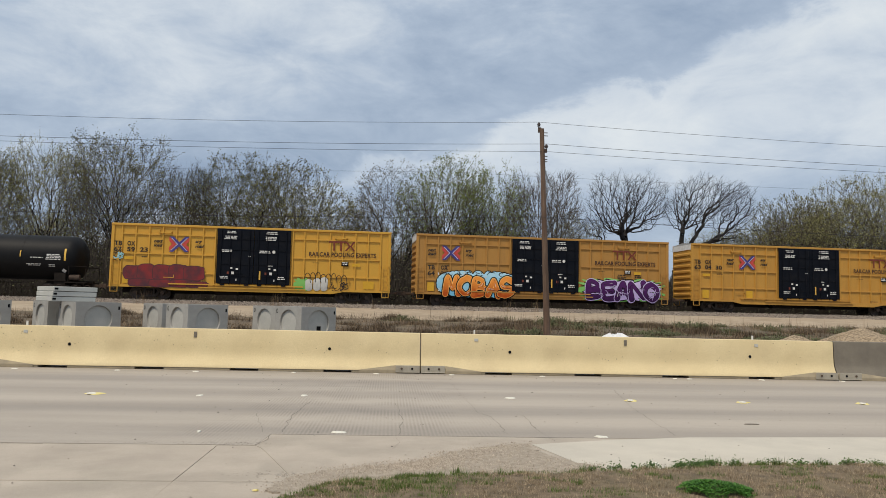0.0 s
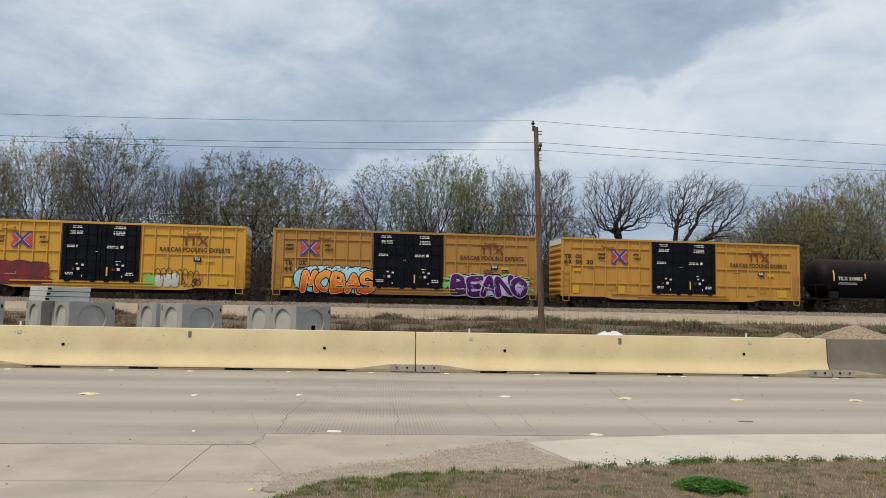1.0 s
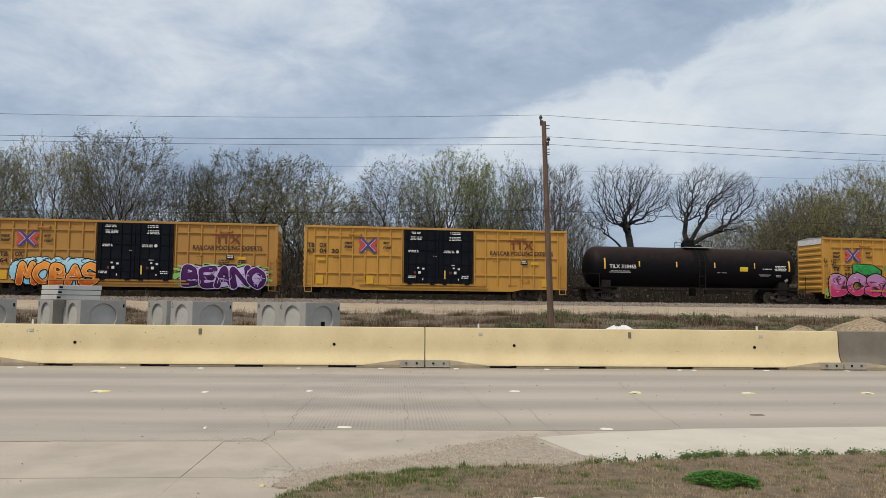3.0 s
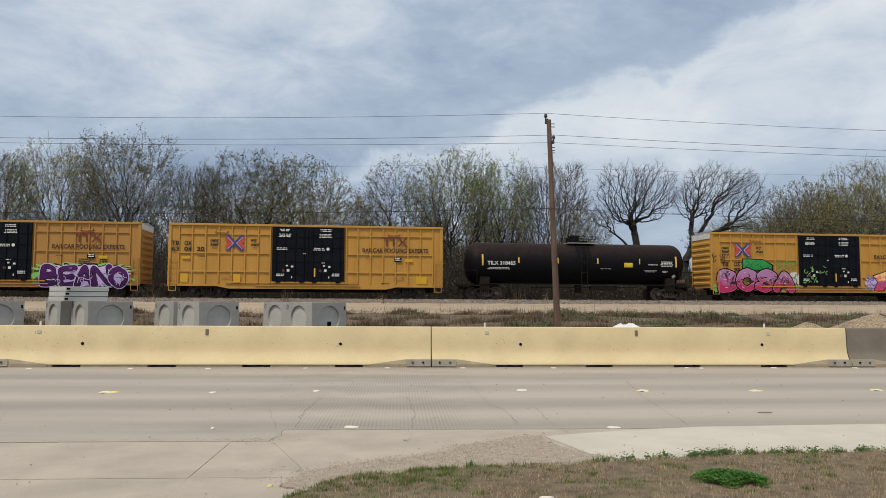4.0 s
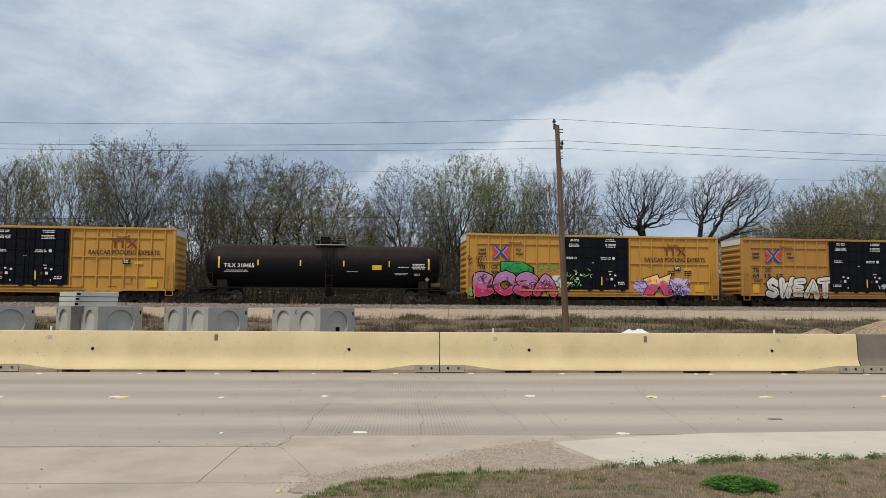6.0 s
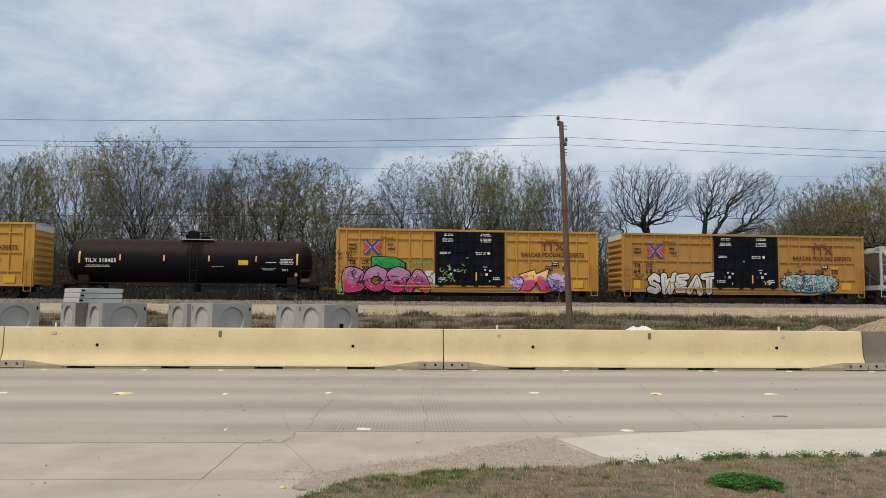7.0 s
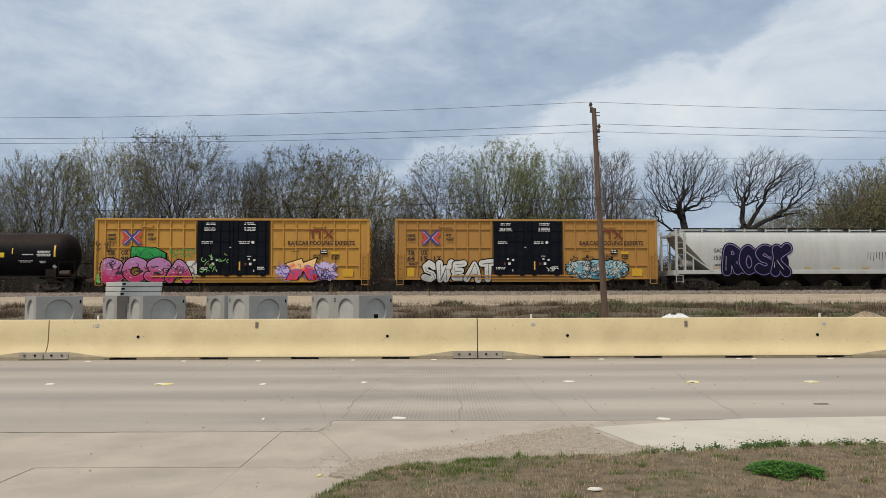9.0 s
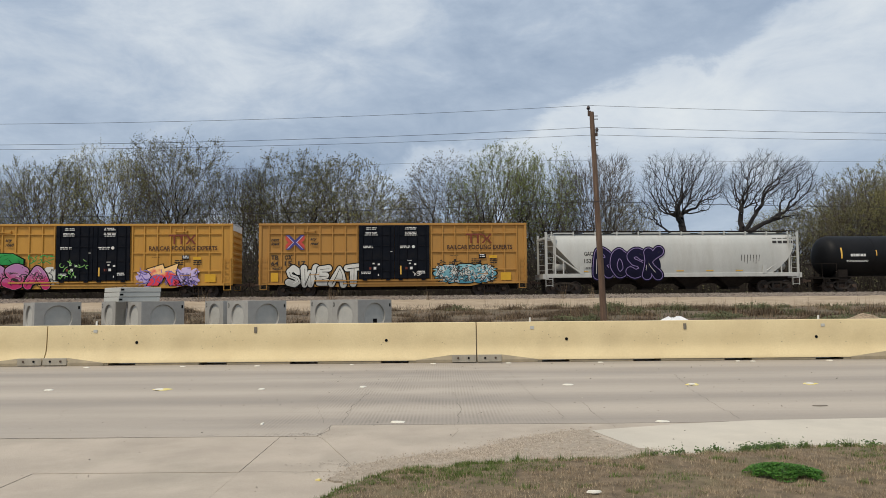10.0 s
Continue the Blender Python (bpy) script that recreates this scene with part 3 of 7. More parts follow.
def crack(pts, width, seed, name="crack"):
    rnd = random.Random(seed)
    line = []
    for k in range(len(pts) - 1):
        (x, y), (x2, y2) = pts[k], pts[k + 1]
        steps = max(2, int(math.hypot(x2 - x, y2 - y) / 0.12))
        line += [(x + (x2 - x) * i / steps + rnd.gauss(0, 0.011), y + (y2 - y) * i / steps + rnd.gauss(0, 0.011)) for i in range(steps)]
    line.append(pts[-1])
    vs, fs = [], []
    for k, (x, y) in enumerate(line):
        a, b = line[max(0, k - 1)], line[min(len(line) - 1, k + 1)]
        d = Vector((b[0] - a[0], b[1] - a[1])).normalized()
        w = width * rnd.uniform(0.08, 0.62)
        vs += [(x - d.y * w, y + d.x * w, 0.002), (x + d.y * w, y - d.x * w, 0.002)]
        if k:
            n = 2 * k
            fs.append((n - 2, n - 1, n + 1, n))
    ob = new(name, plain(name, vs, fs, M_CRACK))
    return tagged(ob, "thin dark crack across the concrete", "crack", "road cracks", "structure")


def build_cracks():
    crack([(-1.77, 9.25), (-1.62, 8.5), (-1.43, 7.65)], 0.006, 1)
    crack([(-1.19, 10.4), (-1.26, 8.94), (-1.22, 7.67)], 0.008, 2)
    crack([(0.04, 10.2), (0.12, 8.6), (0.05, 7.57)], 0.007, 3)
    crack([(1.10, 13.1), (1.11, 11.3), (1.14, 9.4), (1.26, 9.0), (1.27, 7.72)], 0.007, 4)
    crack([(1.71, 9.2), (1.67, 8.05), (1.70, 7.2)], 0.006, 5)
    crack([(3.95, 12.5), (3.5, 10.2), (3.2, 7.7)], 0.007, 6)
    crack([(3.38, 7.14), (3.44, 6.8), (3.40, 6.5)], 0.005, 7)
    crack([(-80, 6.905), (-20, 6.90), (-5, 6.895), (-1.4, 6.895)], 0.003, 9)
    crack([(-1.36, 6.9), (-1.31, 7.2), (-1.33, 7.54)], 0.006, 12)
    crack([(-1.33, 7.53), (0.6, 7.52), (2.4, 7.50), (4.4, 7.65), (9, 7.84)], 0.004, 10)
    crack([(1.45, 7.05), (2.4, 7.33), (3.4, 7.60)], 0.007, 11)
    crack([(0.02, 7.5), (0.05, 7.1), (-0.02, 6.75)], 0.003, 13)
    crack([(-4.5, 9.6), (-4.9, 8.8), (-4.6, 8.1)], 0.003, 14)
    crack([(-1.73, 5.36), (-1.0, 5.34), (-0.5, 5.37), (-0.2, 5.36)], 0.005, 15)
    # crumbled pits where the road slab meets the driveway
    rnd = random.Random(16)
    vs, fs = [], []
    for cx, cy, sx, sy, count in ((-1.52, 6.98, 0.17, 0.05, 70), (-2.3, 6.96, 0.5, 0.03, 60), (-1.05, 5.60, 0.14, 0.05, 60), (-0.85, 5.28, 0.16, 0.04, 40), (-1.2, 9.9, 0.12, 0.5, 30)):
        for _ in range(count):
            x, y, r, n = rnd.gauss(cx, sx), rnd.gauss(cy, sy), rnd.uniform(0.003, 0.009), len(vs)
            vs += [(x + r * rnd.uniform(0.6, 1.6) * math.cos(k * 1.26), y + r * 0.8 * math.sin(k * 1.26), 0.0021 + 0.00001 * (n % 97)) for k in range(5)]
            fs.append(tuple(range(n, n + 5)))
    tagged(new("crumbled_joint", plain("crumbled_joint", vs, fs, M_CRACK)), "crumbled dark pits along the concrete joint", "pits", kind="stuff")


# ---------------------------------------------------------------- concrete barrier
def build_barriers():
    L, y = 9.16, 15.42
    front = [(-0.30, 0.055), (-0.297, 0.075), (-0.262, 0.125), (-0.212, 0.20), (-0.178, 0.265), (-0.158, 0.32), (-0.147, 0.39), (-0.138, 0.50), (-0.12, 0.822), (-0.114, 0.836), (-0.10, 0.84)]
    prof = front + [(-a, b) for a, b in reversed(front)]
    slots = ((1.38, 1.95), (3.30, 3.88), (5.22, 5.80), (7.14, 7.72))
    for k in range(-3, 4):
        x0 = 0.597 + k * L
        bare = k >= 1
        label = "unpainted grey-brown concrete road barrier segment" if bare else "cream-yellow painted concrete road barrier segment"
        base = tagged(new("traffic_barrier"), label, "barrier", "barrier line")
        base.matrix_basis = pose(x0, y, 0)
        mat = M_BARE if bare else M_BARRIER
        sh = Shape()
        xs = [0.012, 0.03] + list(np.linspace(0.4, L - 0.4, 22)) + [L - 0.03, L - 0.012]
        rings = []
        for i, x in enumerate(xs):
            shrink = 0.02 if i in (0, len(xs) - 1) else 0.0
            rings.append([(x, a * (1 - shrink) + 0.004 * noise.noise((x * 2, a * 4, k)), b - shrink * b * 0.2 + (0.004 * noise.noise((x, b * 2, k + 7)) if b > 0.5 else 0)) for a, b in prof])
        sh.loft(rings)
        edges = [0.012] + [e for s in slots for e in s] + [L - 0.012]
        for i in range(0, len(edges), 2):
            part("foot", Shape().box(edges[i], edges[i + 1], -0.288, 0.288, 0.0, 0.058), M_FOOT, base, "bare stained concrete foot", bevel=0.008)
        part("body", sh, mat, base, smooth=True)
        for a, b in ((0.013, 1.29), (L - 0.013, L - 1.29)):
            # the bare, recessed foot at each joint
            sh, mid = Shape(), 0.52 if a < 1 else L - 0.52
            cols = [(a, 0.165), (mid, 0.165), ((mid + b) / 2, 0.115), (b, 0.058)]
            rows = []
            for x, top in cols:
                yy = -interp(top, (0.055, 0.075, 0.125, 0.20), (0.30, 0.297, 0.262, 0.23))
                rows.append([(x, -0.308, 0.004), (x, -0.308, 0.062), (x, -0.302, 0.078) if top > 0.1 else (x, -0.308, 0.063), (x, yy - 0.009, top), (x, yy + 0.03, top - 0.004), (x, -0.27, 0.004)])
            sh.loft(rows)
            part("joint_foot", sh, M_FOOT, base, "bare stained concrete foot at the joint")
            lo, hi = min(a, mid), max(a, mid)
            plate = part("joint_plate", Shape().box(lo, hi, -0.322, -0.309, 0.022, 0.168).box(lo, hi, -0.345, -0.322, 0.022, 0.032), M_PLATE, base, "grey steel joint plate with bolts", bevel=0.003)
            for dx in (0.16, 0.38):
                x = a + (dx if a < 1 else -dx)
                part("bolt", Shape().tube((x, -0.318, 0.10), (x, -0.335, 0.10), 0.024, n=8), M_RUST if dx > 0.2 else M_BLACK, plate)
        for x in (1.92, 7.24):
            part("lifting_hole", Shape().tube((x, -0.10, 0.47), (x, -0.147, 0.475), 0.032, n=12), M_BLACK, base)
        if not bare:
            for x in (1.16, 7.36) if k == 0 else (1.0,):
                part("anchor_stub", Shape().box(x - 0.016, x + 0.016, -0.03, 0.0, 0.83, 0.93), M_WHITE, base, "short white plastic stub")
                part("anchor_patch", Shape().box(x - 0.01, x + 0.07, -0.137, -0.12, 0.69, 0.75), M_SLAB, base, "pale mortar patch")
            for x in (4.45,):
                part("anchor_patch", Shape().box(x - 0.03, x + 0.03, -0.141, -0.12, 0.66, 0.78), M_BARE, base, "grey rubbed patch")
            rnd = random.Random(k + 40)
            for _ in range(75):
                x, z = rnd.uniform(0.3, L - 0.3), rnd.uniform(0.32, 0.8)
                yy = interp(z, [b for a, b in front], [a for a, b in front])
                r = rnd.uniform(0.003, 0.010)
                part("chip", Shape().tube((x, yy + 0.02, z), (x, yy - 0.006, z + 0.002), r, r * 0.8, n=6), M_BARE, base)


# ---------------------------------------------------------------- precast boxes, heap, sack
def precast_box(size, height):
    base = new("precast_box")
    h = size / 2
    R, zc, n = size * 0.30, height * 0.55, 28
    body, recess = Shape(), Shape()
    for side in range(4):
        rot = Matrix.Rotation(side * math.pi / 2, 3, "Z")
        outer = []
        for i in range(n):
            a = 2 * math.pi * i / n
            c, s = math.cos(a), math.sin(a)
            m = min(h / abs(c) if abs(c) > 1e-6 else 9e9, (height - zc if s > 0 else zc) / abs(s) if abs(s) > 1e-6 else 9e9)
            outer.append((c * m, s * m + zc))
        corners = [(h, height), (-h, height), (-h, 0), (h, 0)]
        for cx, cz in corners:
            k = min(range(n), key=lambda i: (outer[i][0] - cx) ** 2 + (outer[i][1] - cz) ** 2)
            outer[k] = (cx, cz)
        ring = lambda r: [(r * math.cos(2 * math.pi * i / n), zc + r * math.sin(2 * math.pi * i / n)) for i in range(n)]
        put = lambda pts, y: [tuple(rot @ Vector((x, y, z))) for x, z in pts]
        rings = [put(outer, -h), put(ring(R + 0.012), -h), put(ring(R), -h + 0.012), put(ring(R - 0.01), -h + 0.07)]
        vs = [p for r in rings for p in r]
        fs = [(k * n + i, k * n + (i + 1) % n, (k + 1) * n + (i + 1) % n, (k + 1) * n + i) for k in range(3) for i in range(n)]
        body.add(vs, fs)
        recess.add(put(ring(R - 0.01), -h + 0.07), [tuple(range(n))])
    body.add([(-h, -h, height), (h, -h, height), (h, h, height), (-h, h, height)], [(0, 1, 2, 3)])
    part("shell", body, M_BLOCK, base, bevel=0.0)
    part("knockout_panel", recess, M_BLOCK_PALE, base, "thin round pale knockout panels")
    sh = Shape()
    ring_o = [(-h + 0.13 + 0.055 * math.cos(a), height - 0.17 + 0.085 * math.sin(a)) for a in np.linspace(0, 2 * math.pi, 17)[:-1]]
    ring_i = [(-h + 0.13 + 0.033 * math.cos(a), height - 0.17 + 0.06 * math.sin(a)) for a in np.linspace(0, 2 * math.pi, 17)[:-1]]
    sh.add([(-h - 0.004, -x, z) for x, z in ring_o + ring_i], [(i, (i + 1) % 16, 16 + (i + 1) % 16, 16 + i) for i in range(16)])
    part("stencil_mark", sh, M_BLACK, base, "small black stencil ring")
    part("corner_hole", Shape().box(h - 0.11, h - 0.05, -h - 0.003, -h + 0.01, height - 0.26, height - 0.14), M_BLACK, base, "small dark lifting hole")
    return base


def build_yard():
    size, top = 1.57, 1.31
    first = None
    near = [(-10.83, 26), (-7.05, 26), (-3.15, 26), (-14.65, 26)]
    half = size / 2 * math.sqrt(2)
    spots = []
    for i, (x, y) in enumerate(near):
        spots.append((x, y + half, 43 + (i % 3 - 1)))
        if i < 3:
            spots.append((x - 1.60 + (-0.42, 0.0, 0.36)[i], y + 2.45 + half, 43))
    for x, y, turn in spots:
        z = 0.0
        m = pose(x, y, z, 0, 0, turn)
        if first is None:
            first = precast_box(size, top)
            first.matrix_basis = m
            tagged(first, "grey precast concrete box with round knockout panels on the verge", "concrete box", "precast boxes")
        else:
            copy_thing(first, m)
    note = Shape().box(-0.09, 0.09, -0.005, 0.0, 0.44, 0.62).box(-0.20, 0.20, -0.005, 0.0, 0.34, 0.375)
    mark = new("stencil_note", note.mesh("stencil_note", M_BLACK))
    mark.parent = [o for o in scene.objects if o.name.startswith("precast_box") and abs(o.matrix_basis.translation.x + 3.15) < 0.1 and abs(o.matrix_basis.translation.y - 26 - half) < 0.1][0]
    mark.matrix_basis = pose(0.05, -size / 2 + 0.064, 0.0)
    mark["label"] = "black stencilled note on the box's panel"
    for k in range(3):
        ob = tagged(new("cover_slab"), "pale square concrete cover slab stacked on precast boxes", "concrete slab", "stacked slabs")
        ob.matrix_basis = pose(-12.02 + 0.02 * k, 26.75 + half, top + 0.182 * k, 0, 0, 43 + k * 0.7)
        part("plate", Shape().box(-0.77, 0.77, -0.77, 0.77, 0.001, 0.165), M_SLAB, ob, bevel=0.012)
        part("edge_label", Shape().box(-0.74, -0.62, -0.776, -0.772, 0.05, 0.12), M_BLACK, ob, "black stencil bar")
        if k == 2:
            for x, y in ((-0.5, -0.5), (0.5, -0.5), (0.5, 0.5), (-0.5, 0.5)):
                sh = Shape()
                arc = [(x + 0.09 * math.cos(a), y, 0.165 + 0.08 * math.sin(a)) for a in np.linspace(0, math.pi, 8)]
                for p, q in zip(arc, arc[1:]):
                    sh.tube(p, q, 0.008, n=5)
                part("lifting_loop", sh, M_RUST, ob, "rusty lifting loop")
    # gravel heap
    rnd = random.Random(2)
    vs, fs, n, rings = [(0, 0, 0.72)], [], 72, 34
    for k in range(1, rings + 1):
        r = k / rings
        for i in range(n):
            a = 2 * math.pi * i / n
            w = 1 + 0.13 * noise.noise((math.cos(a) * 1.5, math.sin(a) * 1.5, 4))
            px, py = 3.3 * r * w * math.cos(a), 2.3 * r * w * math.sin(a)
            big = 1.12 * max(0.0, 1 - math.hypot((px - 0.9) / 2.3, py / 2.2)) ** 0.8
            small = 0.86 * max(0.0, 1 - math.hypot((px + 1.35) / 1.75, (py + 0.3) / 1.7)) ** 0.8
            z = max(big, small) + 0.05 * noise.noise((r * 5 * math.cos(a), r * 5 * math.sin(a), 0)) + rnd.uniform(-.015, .015)
            vs.append((px, py, max(z, -0.03) - (0.05 if k == rings else 0)))
    fs = [(0, 1 + i, 1 + (i + 1) % n) for i in range(n)]
    fs += [(1 + (k - 1) * n + i, 1 + k * n + i, 1 + k * n + (i + 1) % n, 1 + (k - 1) * n + (i + 1) % n) for k in range(1, rings) for i in range(n)]
    heap = new("gravel_heap", plain("gravel_heap", vs, fs, M_HEAP))
    heap.matrix_basis = pose(12.9, 20.4, 0.0)
    tagged(heap, "low heap of tan gravel behind the barrier", "gravel heap")
    # crumpled white sack
    vs, n = [], 20
    rings = [(0.0, 0.30), (0.2, 0.36), (0.5, 0.36), (0.72, 0.34), (0.80, 0.26), (0.87, 0.12)]
    for z, r in rings:
        for i in range(n):
            a = 2 * math.pi * i / n
            f = 1 + 0.25 * noise.noise((math.cos(a) * 2.2, math.sin(a) * 2.2, z * 4))
            vs.append((r * f * 1.25 * math.cos(a), r * f * 0.8 * math.sin(a), max(0, z + (0.10 * noise.noise((math.cos(a) * 3, math.sin(a) * 3, z * 5)) if z > 0.1 else 0))))
    fs = [(k * n + i, k * n + (i + 1) % n, (k + 1) * n + (i + 1) % n, (k + 1) * n + i) for k in range(len(rings) - 1) for i in range(n)] + [tuple(range(5 * n, 6 * n)), tuple(range(n - 1, -1, -1))]
    sack = new("bulk_sack", plain("bulk_sack", vs, fs, M_BAG))
    sack.matrix_basis = pose(5.15, 16.32, 0.0, 0, 0, 8)
    tagged(sack, "crumpled white plastic bulk sack standing behind the barrier", "sack")


# ---------------------------------------------------------------- pole and wires
def build_pole():
    gz = ground_z(6.4, 29.9)
    pole = tagged(new("utility_pole"), "weathered brown wooden utility pole leaning slightly", "utility pole")
    pole.matrix_basis = pose(6.44, 29.9, gz - 0.02)
    top = Vector((-0.33, 0, 9.02 - gz))
    rings = []
    for k in range(15):
        u = k / 14
        c = top * u
        r = 0.140 - 0.045 * u
        rings.append([(c.x + r * math.cos(a) * (1 + 0.05 * noise.noise((math.cos(a), math.sin(a), u * 6))), c.y + r * math.sin(a), c.z) for a in np.linspace(0, 2 * math.pi, 13)[:-1]])
    part("shaft", Shape().loft(rings), M_POLE, pole, smooth=True)
    x = -0.33

    def insulator(px, pz, name):
        sh = Shape().tube((px, 0, pz), (px, 0, pz + 0.10), 0.022, n=8)
        for k, r in enumerate((0.07, 0.085, 0.06)):
            sh.tube((px, 0, pz + 0.07 + k * 0.055), (px, 0, pz + 0.115 + k * 0.055), r, r * 0.7, n=12)
        part(name, sh, M_INSUL, pole, "brown glazed pin insulator")

    insulator(x - 0.13, 9.05 - gz, "insulator")
    part("bracket", Shape().box(x - 0.16, x - 0.03, -0.03, 0.03, 8.85 - gz, 9.07 - gz), M_RUST, pole)
    insulator(x + 0.20, 8.13 - gz, "insulator")
    part("bracket", Shape().box(x + 0.02, x + 0.23, -0.025, 0.025, 8.00 - gz, 8.15 - gz), M_RUST, pole)
    for z in (8.85, 8.72, 7.85, 7.72, 7.62, 5.25):
        part("bolt", Shape().tube((x + 0.02, 0, z - gz), (x + 0.25, 0, z - gz), 0.018, n=6), M_RUST, pole)
    return gz


def wire(name, left, mid, right, y, r, sag, label, mids=None):
    """A line that hangs from the pole to supports out of view on either side."""
    pts = []
    for (x0, z0), (x1, z1) in ((left, mid), (mid, right)):
        for u in np.linspace(0, 1, 25)[(0 if not pts else 1):]:
            pts.append(Vector((x0 + (x1 - x0) * u, y, z0 + (z1 - z0) * u - 4 * sag * u * (1 - u))))
    sh = Shape()
    sh.loft([[p + Vector((0, r * math.cos(a), r * math.sin(a))) for a in (0.5, 2.6, 4.7)] for p in pts])
    tagged(part(name, sh, M_WIRE), label, "wire", "overhead wires")


def build_wires():
    wire("overhead_wire", (-39, 9.15), (5.97, 9.28), (51, 9.20), 29.9, 0.008, 0.50, "thin dark overhead power wire on the pole top")
    wire("overhead_wire", (-39, 8.22), (6.33, 8.36), (51, 8.32), 29.9, 0.009, 0.45, "thin dark overhead power wire below the top")
    wire("overhead_wire", (-39, 8.0), (6.25, 8.02), (51, 7.95), 29.82, 0.008, 0.39, "thin dark overhead power wire below the top")
    wire("overhead_cable", (-39, 5.20), (6.2, 5.25), (51, 5.15), 29.78, 0.012, 0.42, "dark low communication cable strung along the poles")
    wire("distant_wire", (-60, 12.0), (5, 12.75), (75, 12.5), 61, 0.008, 0.3, "very thin distant wire above the trees")

# ---------------------------------------------------------------- railway cars (own space: x along, y across, z up from the rail head)
WHEELSETS, CARS = [], []
RADIUS = 0.457


def wheel_mesh():
    sh = Shape()
    n = 24
    for side in (-1, 1):
        prof = [(0.66, 0.12), (0.66, 0.36), (0.685, 0.485), (0.71, 0.485), (0.72, RADIUS), (0.80, RADIUS - 0.006), (0.80, 0.40), (0.765, 0.36), (0.755, 0.16), (0.80, 0.12), (0.80, 0.001), (0.66, 0.001)]
        sh.loft([[(r * math.cos(a), side * y, r * math.sin(a)) for y, r in prof] for a in [2 * math.pi * i / n for i in range(n + 1)]], caps=False)
    sh.tube((0, -1.08, 0), (0, 1.08, 0), 0.085, n=10)
    sh.box(-0.10, 0.10, -1.12, -1.06, -0.06, 0.06)
    return sh.mesh("wheelset", M_WHEEL)


WHEELS = wheel_mesh()


def side_frame_mesh():
    sh = Shape()
    # top chord, bottom chord, columns and pedestals around the gaps
    sh.plate([(-1.13, 0.50), (-1.10, 0.68), (-0.72, 0.74), (-0.40, 0.86), (0.40, 0.86), (0.72, 0.74), (1.10, 0.68), (1.13, 0.50), (0.98, 0.55), (0.66, 0.60), (0.36, 0.71), (-0.36, 0.71), (-0.66, 0.60), (-0.98, 0.55)], -0.08, 0.08)
    sh.plate([(-0.80, 0.56), (-0.66, 0.56), (-0.34, 0.32), (0.34, 0.32), (0.66, 0.56), (0.80, 0.56), (0.42, 0.19), (-0.42, 0.19)], -0.075, 0.075)
    for x in (-0.30, 0.30):
        sh.box(x - 0.06, x + 0.06, -0.07, 0.07, 0.26, 0.76)
    for x in (-0.875, 0.875):
        sh.box(x - 0.14, x + 0.14, -0.09, 0.09, 0.38, 0.60)
    return sh.mesh("side_frame", M_FRAME, bevel=0.012)


SIDE_FRAME = side_frame_mesh()
SPRING = Shape()
for sx in (-0.16, 0.0, 0.16):
    for k in range(5):
        SPRING.tube((sx, 0, 0.33 + k * 0.055), (sx, 0, 0.365 + k * 0.055), 0.07, n=8)
SPRING = SPRING.mesh("spring_group", M_RUST)
BOLSTER = Shape().box(-0.2, 0.2, -1.05, 1.05, 0.58, 0.76).mesh("bogie", M_UNDER, bevel=0.02)
AXLEBOX = Shape().tube((0, -0.13, RADIUS), (0, 0.02, RADIUS), 0.13, n=14).mesh("bearing_cap", M_RUST)


def bogies(car, spread):
    for x in (-spread, spread):
        b = part("bogie", BOLSTER, None, car)
        b.matrix_basis = pose(x, 0, 0)
        for y in (-1.0, 1.0):
            f = part("side_frame", SIDE_FRAME, None, b)
            f.matrix_basis = pose(0, y, 0)
            f = part("spring_group", SPRING, None, b)
            f.matrix_basis = pose(0, y * 1.02, 0)
            for dx in (-0.875, 0.875):
                f = part("bearing_cap", AXLEBOX, None, b)
                f.matrix_basis = pose(dx, y * 1.06, 0, 0, 0, 0 if y < 0 else 180)
        for dx in (-0.875, 0.875):
            w = part("wheelset", WHEELS, None, car)
            w.matrix_basis = pose(x + dx, 0, RADIUS)
            WHEELSETS.append((w, x + dx))


def couplers(car, half, reach):
    for side in (-1, 1):
        sh = Shape().box(side * (half - 0.4), side * (half + reach - 0.2), -0.08, 0.08, 0.77, 0.93)
        sh.box(side * (half + reach - 0.28), side * (half + reach), -0.14, 0.14, 0.70, 1.0)
        part("coupler", sh, M_RUST, car, "rusty knuckle coupler", bevel=0.02)
        sh = Shape()
        arc = [(side * (half - 0.1 + u * reach), -0.35 + 0.2 * u, 0.75 - 0.38 * math.sin(u * math.pi)) for u in np.linspace(0, 1, 8)]
        for p, q in zip(arc, arc[1:]):
            sh.tube(p, q, 0.025, n=6)
        part("brake_hose", sh, M_BLACK, car)


def ladder(car, x, y, z0, z1, mat, width=0.42, rungs=None):
    sh = Shape()
    for dx in (-width / 2, width / 2):
        sh.box(x + dx - 0.02, x + dx + 0.02, y - 0.02, y + 0.02, z0, z1)
    n = rungs or int((z1 - z0) / 0.38)
    for k in range(n):
        z = z0 + 0.08 + (z1 - z0 - 0.16) * k / max(1, n - 1)
        sh.box(x - width / 2, x + width / 2, y - 0.016, y + 0.016, z - 0.014, z + 0.014)
    part("ladder", sh, mat, car)


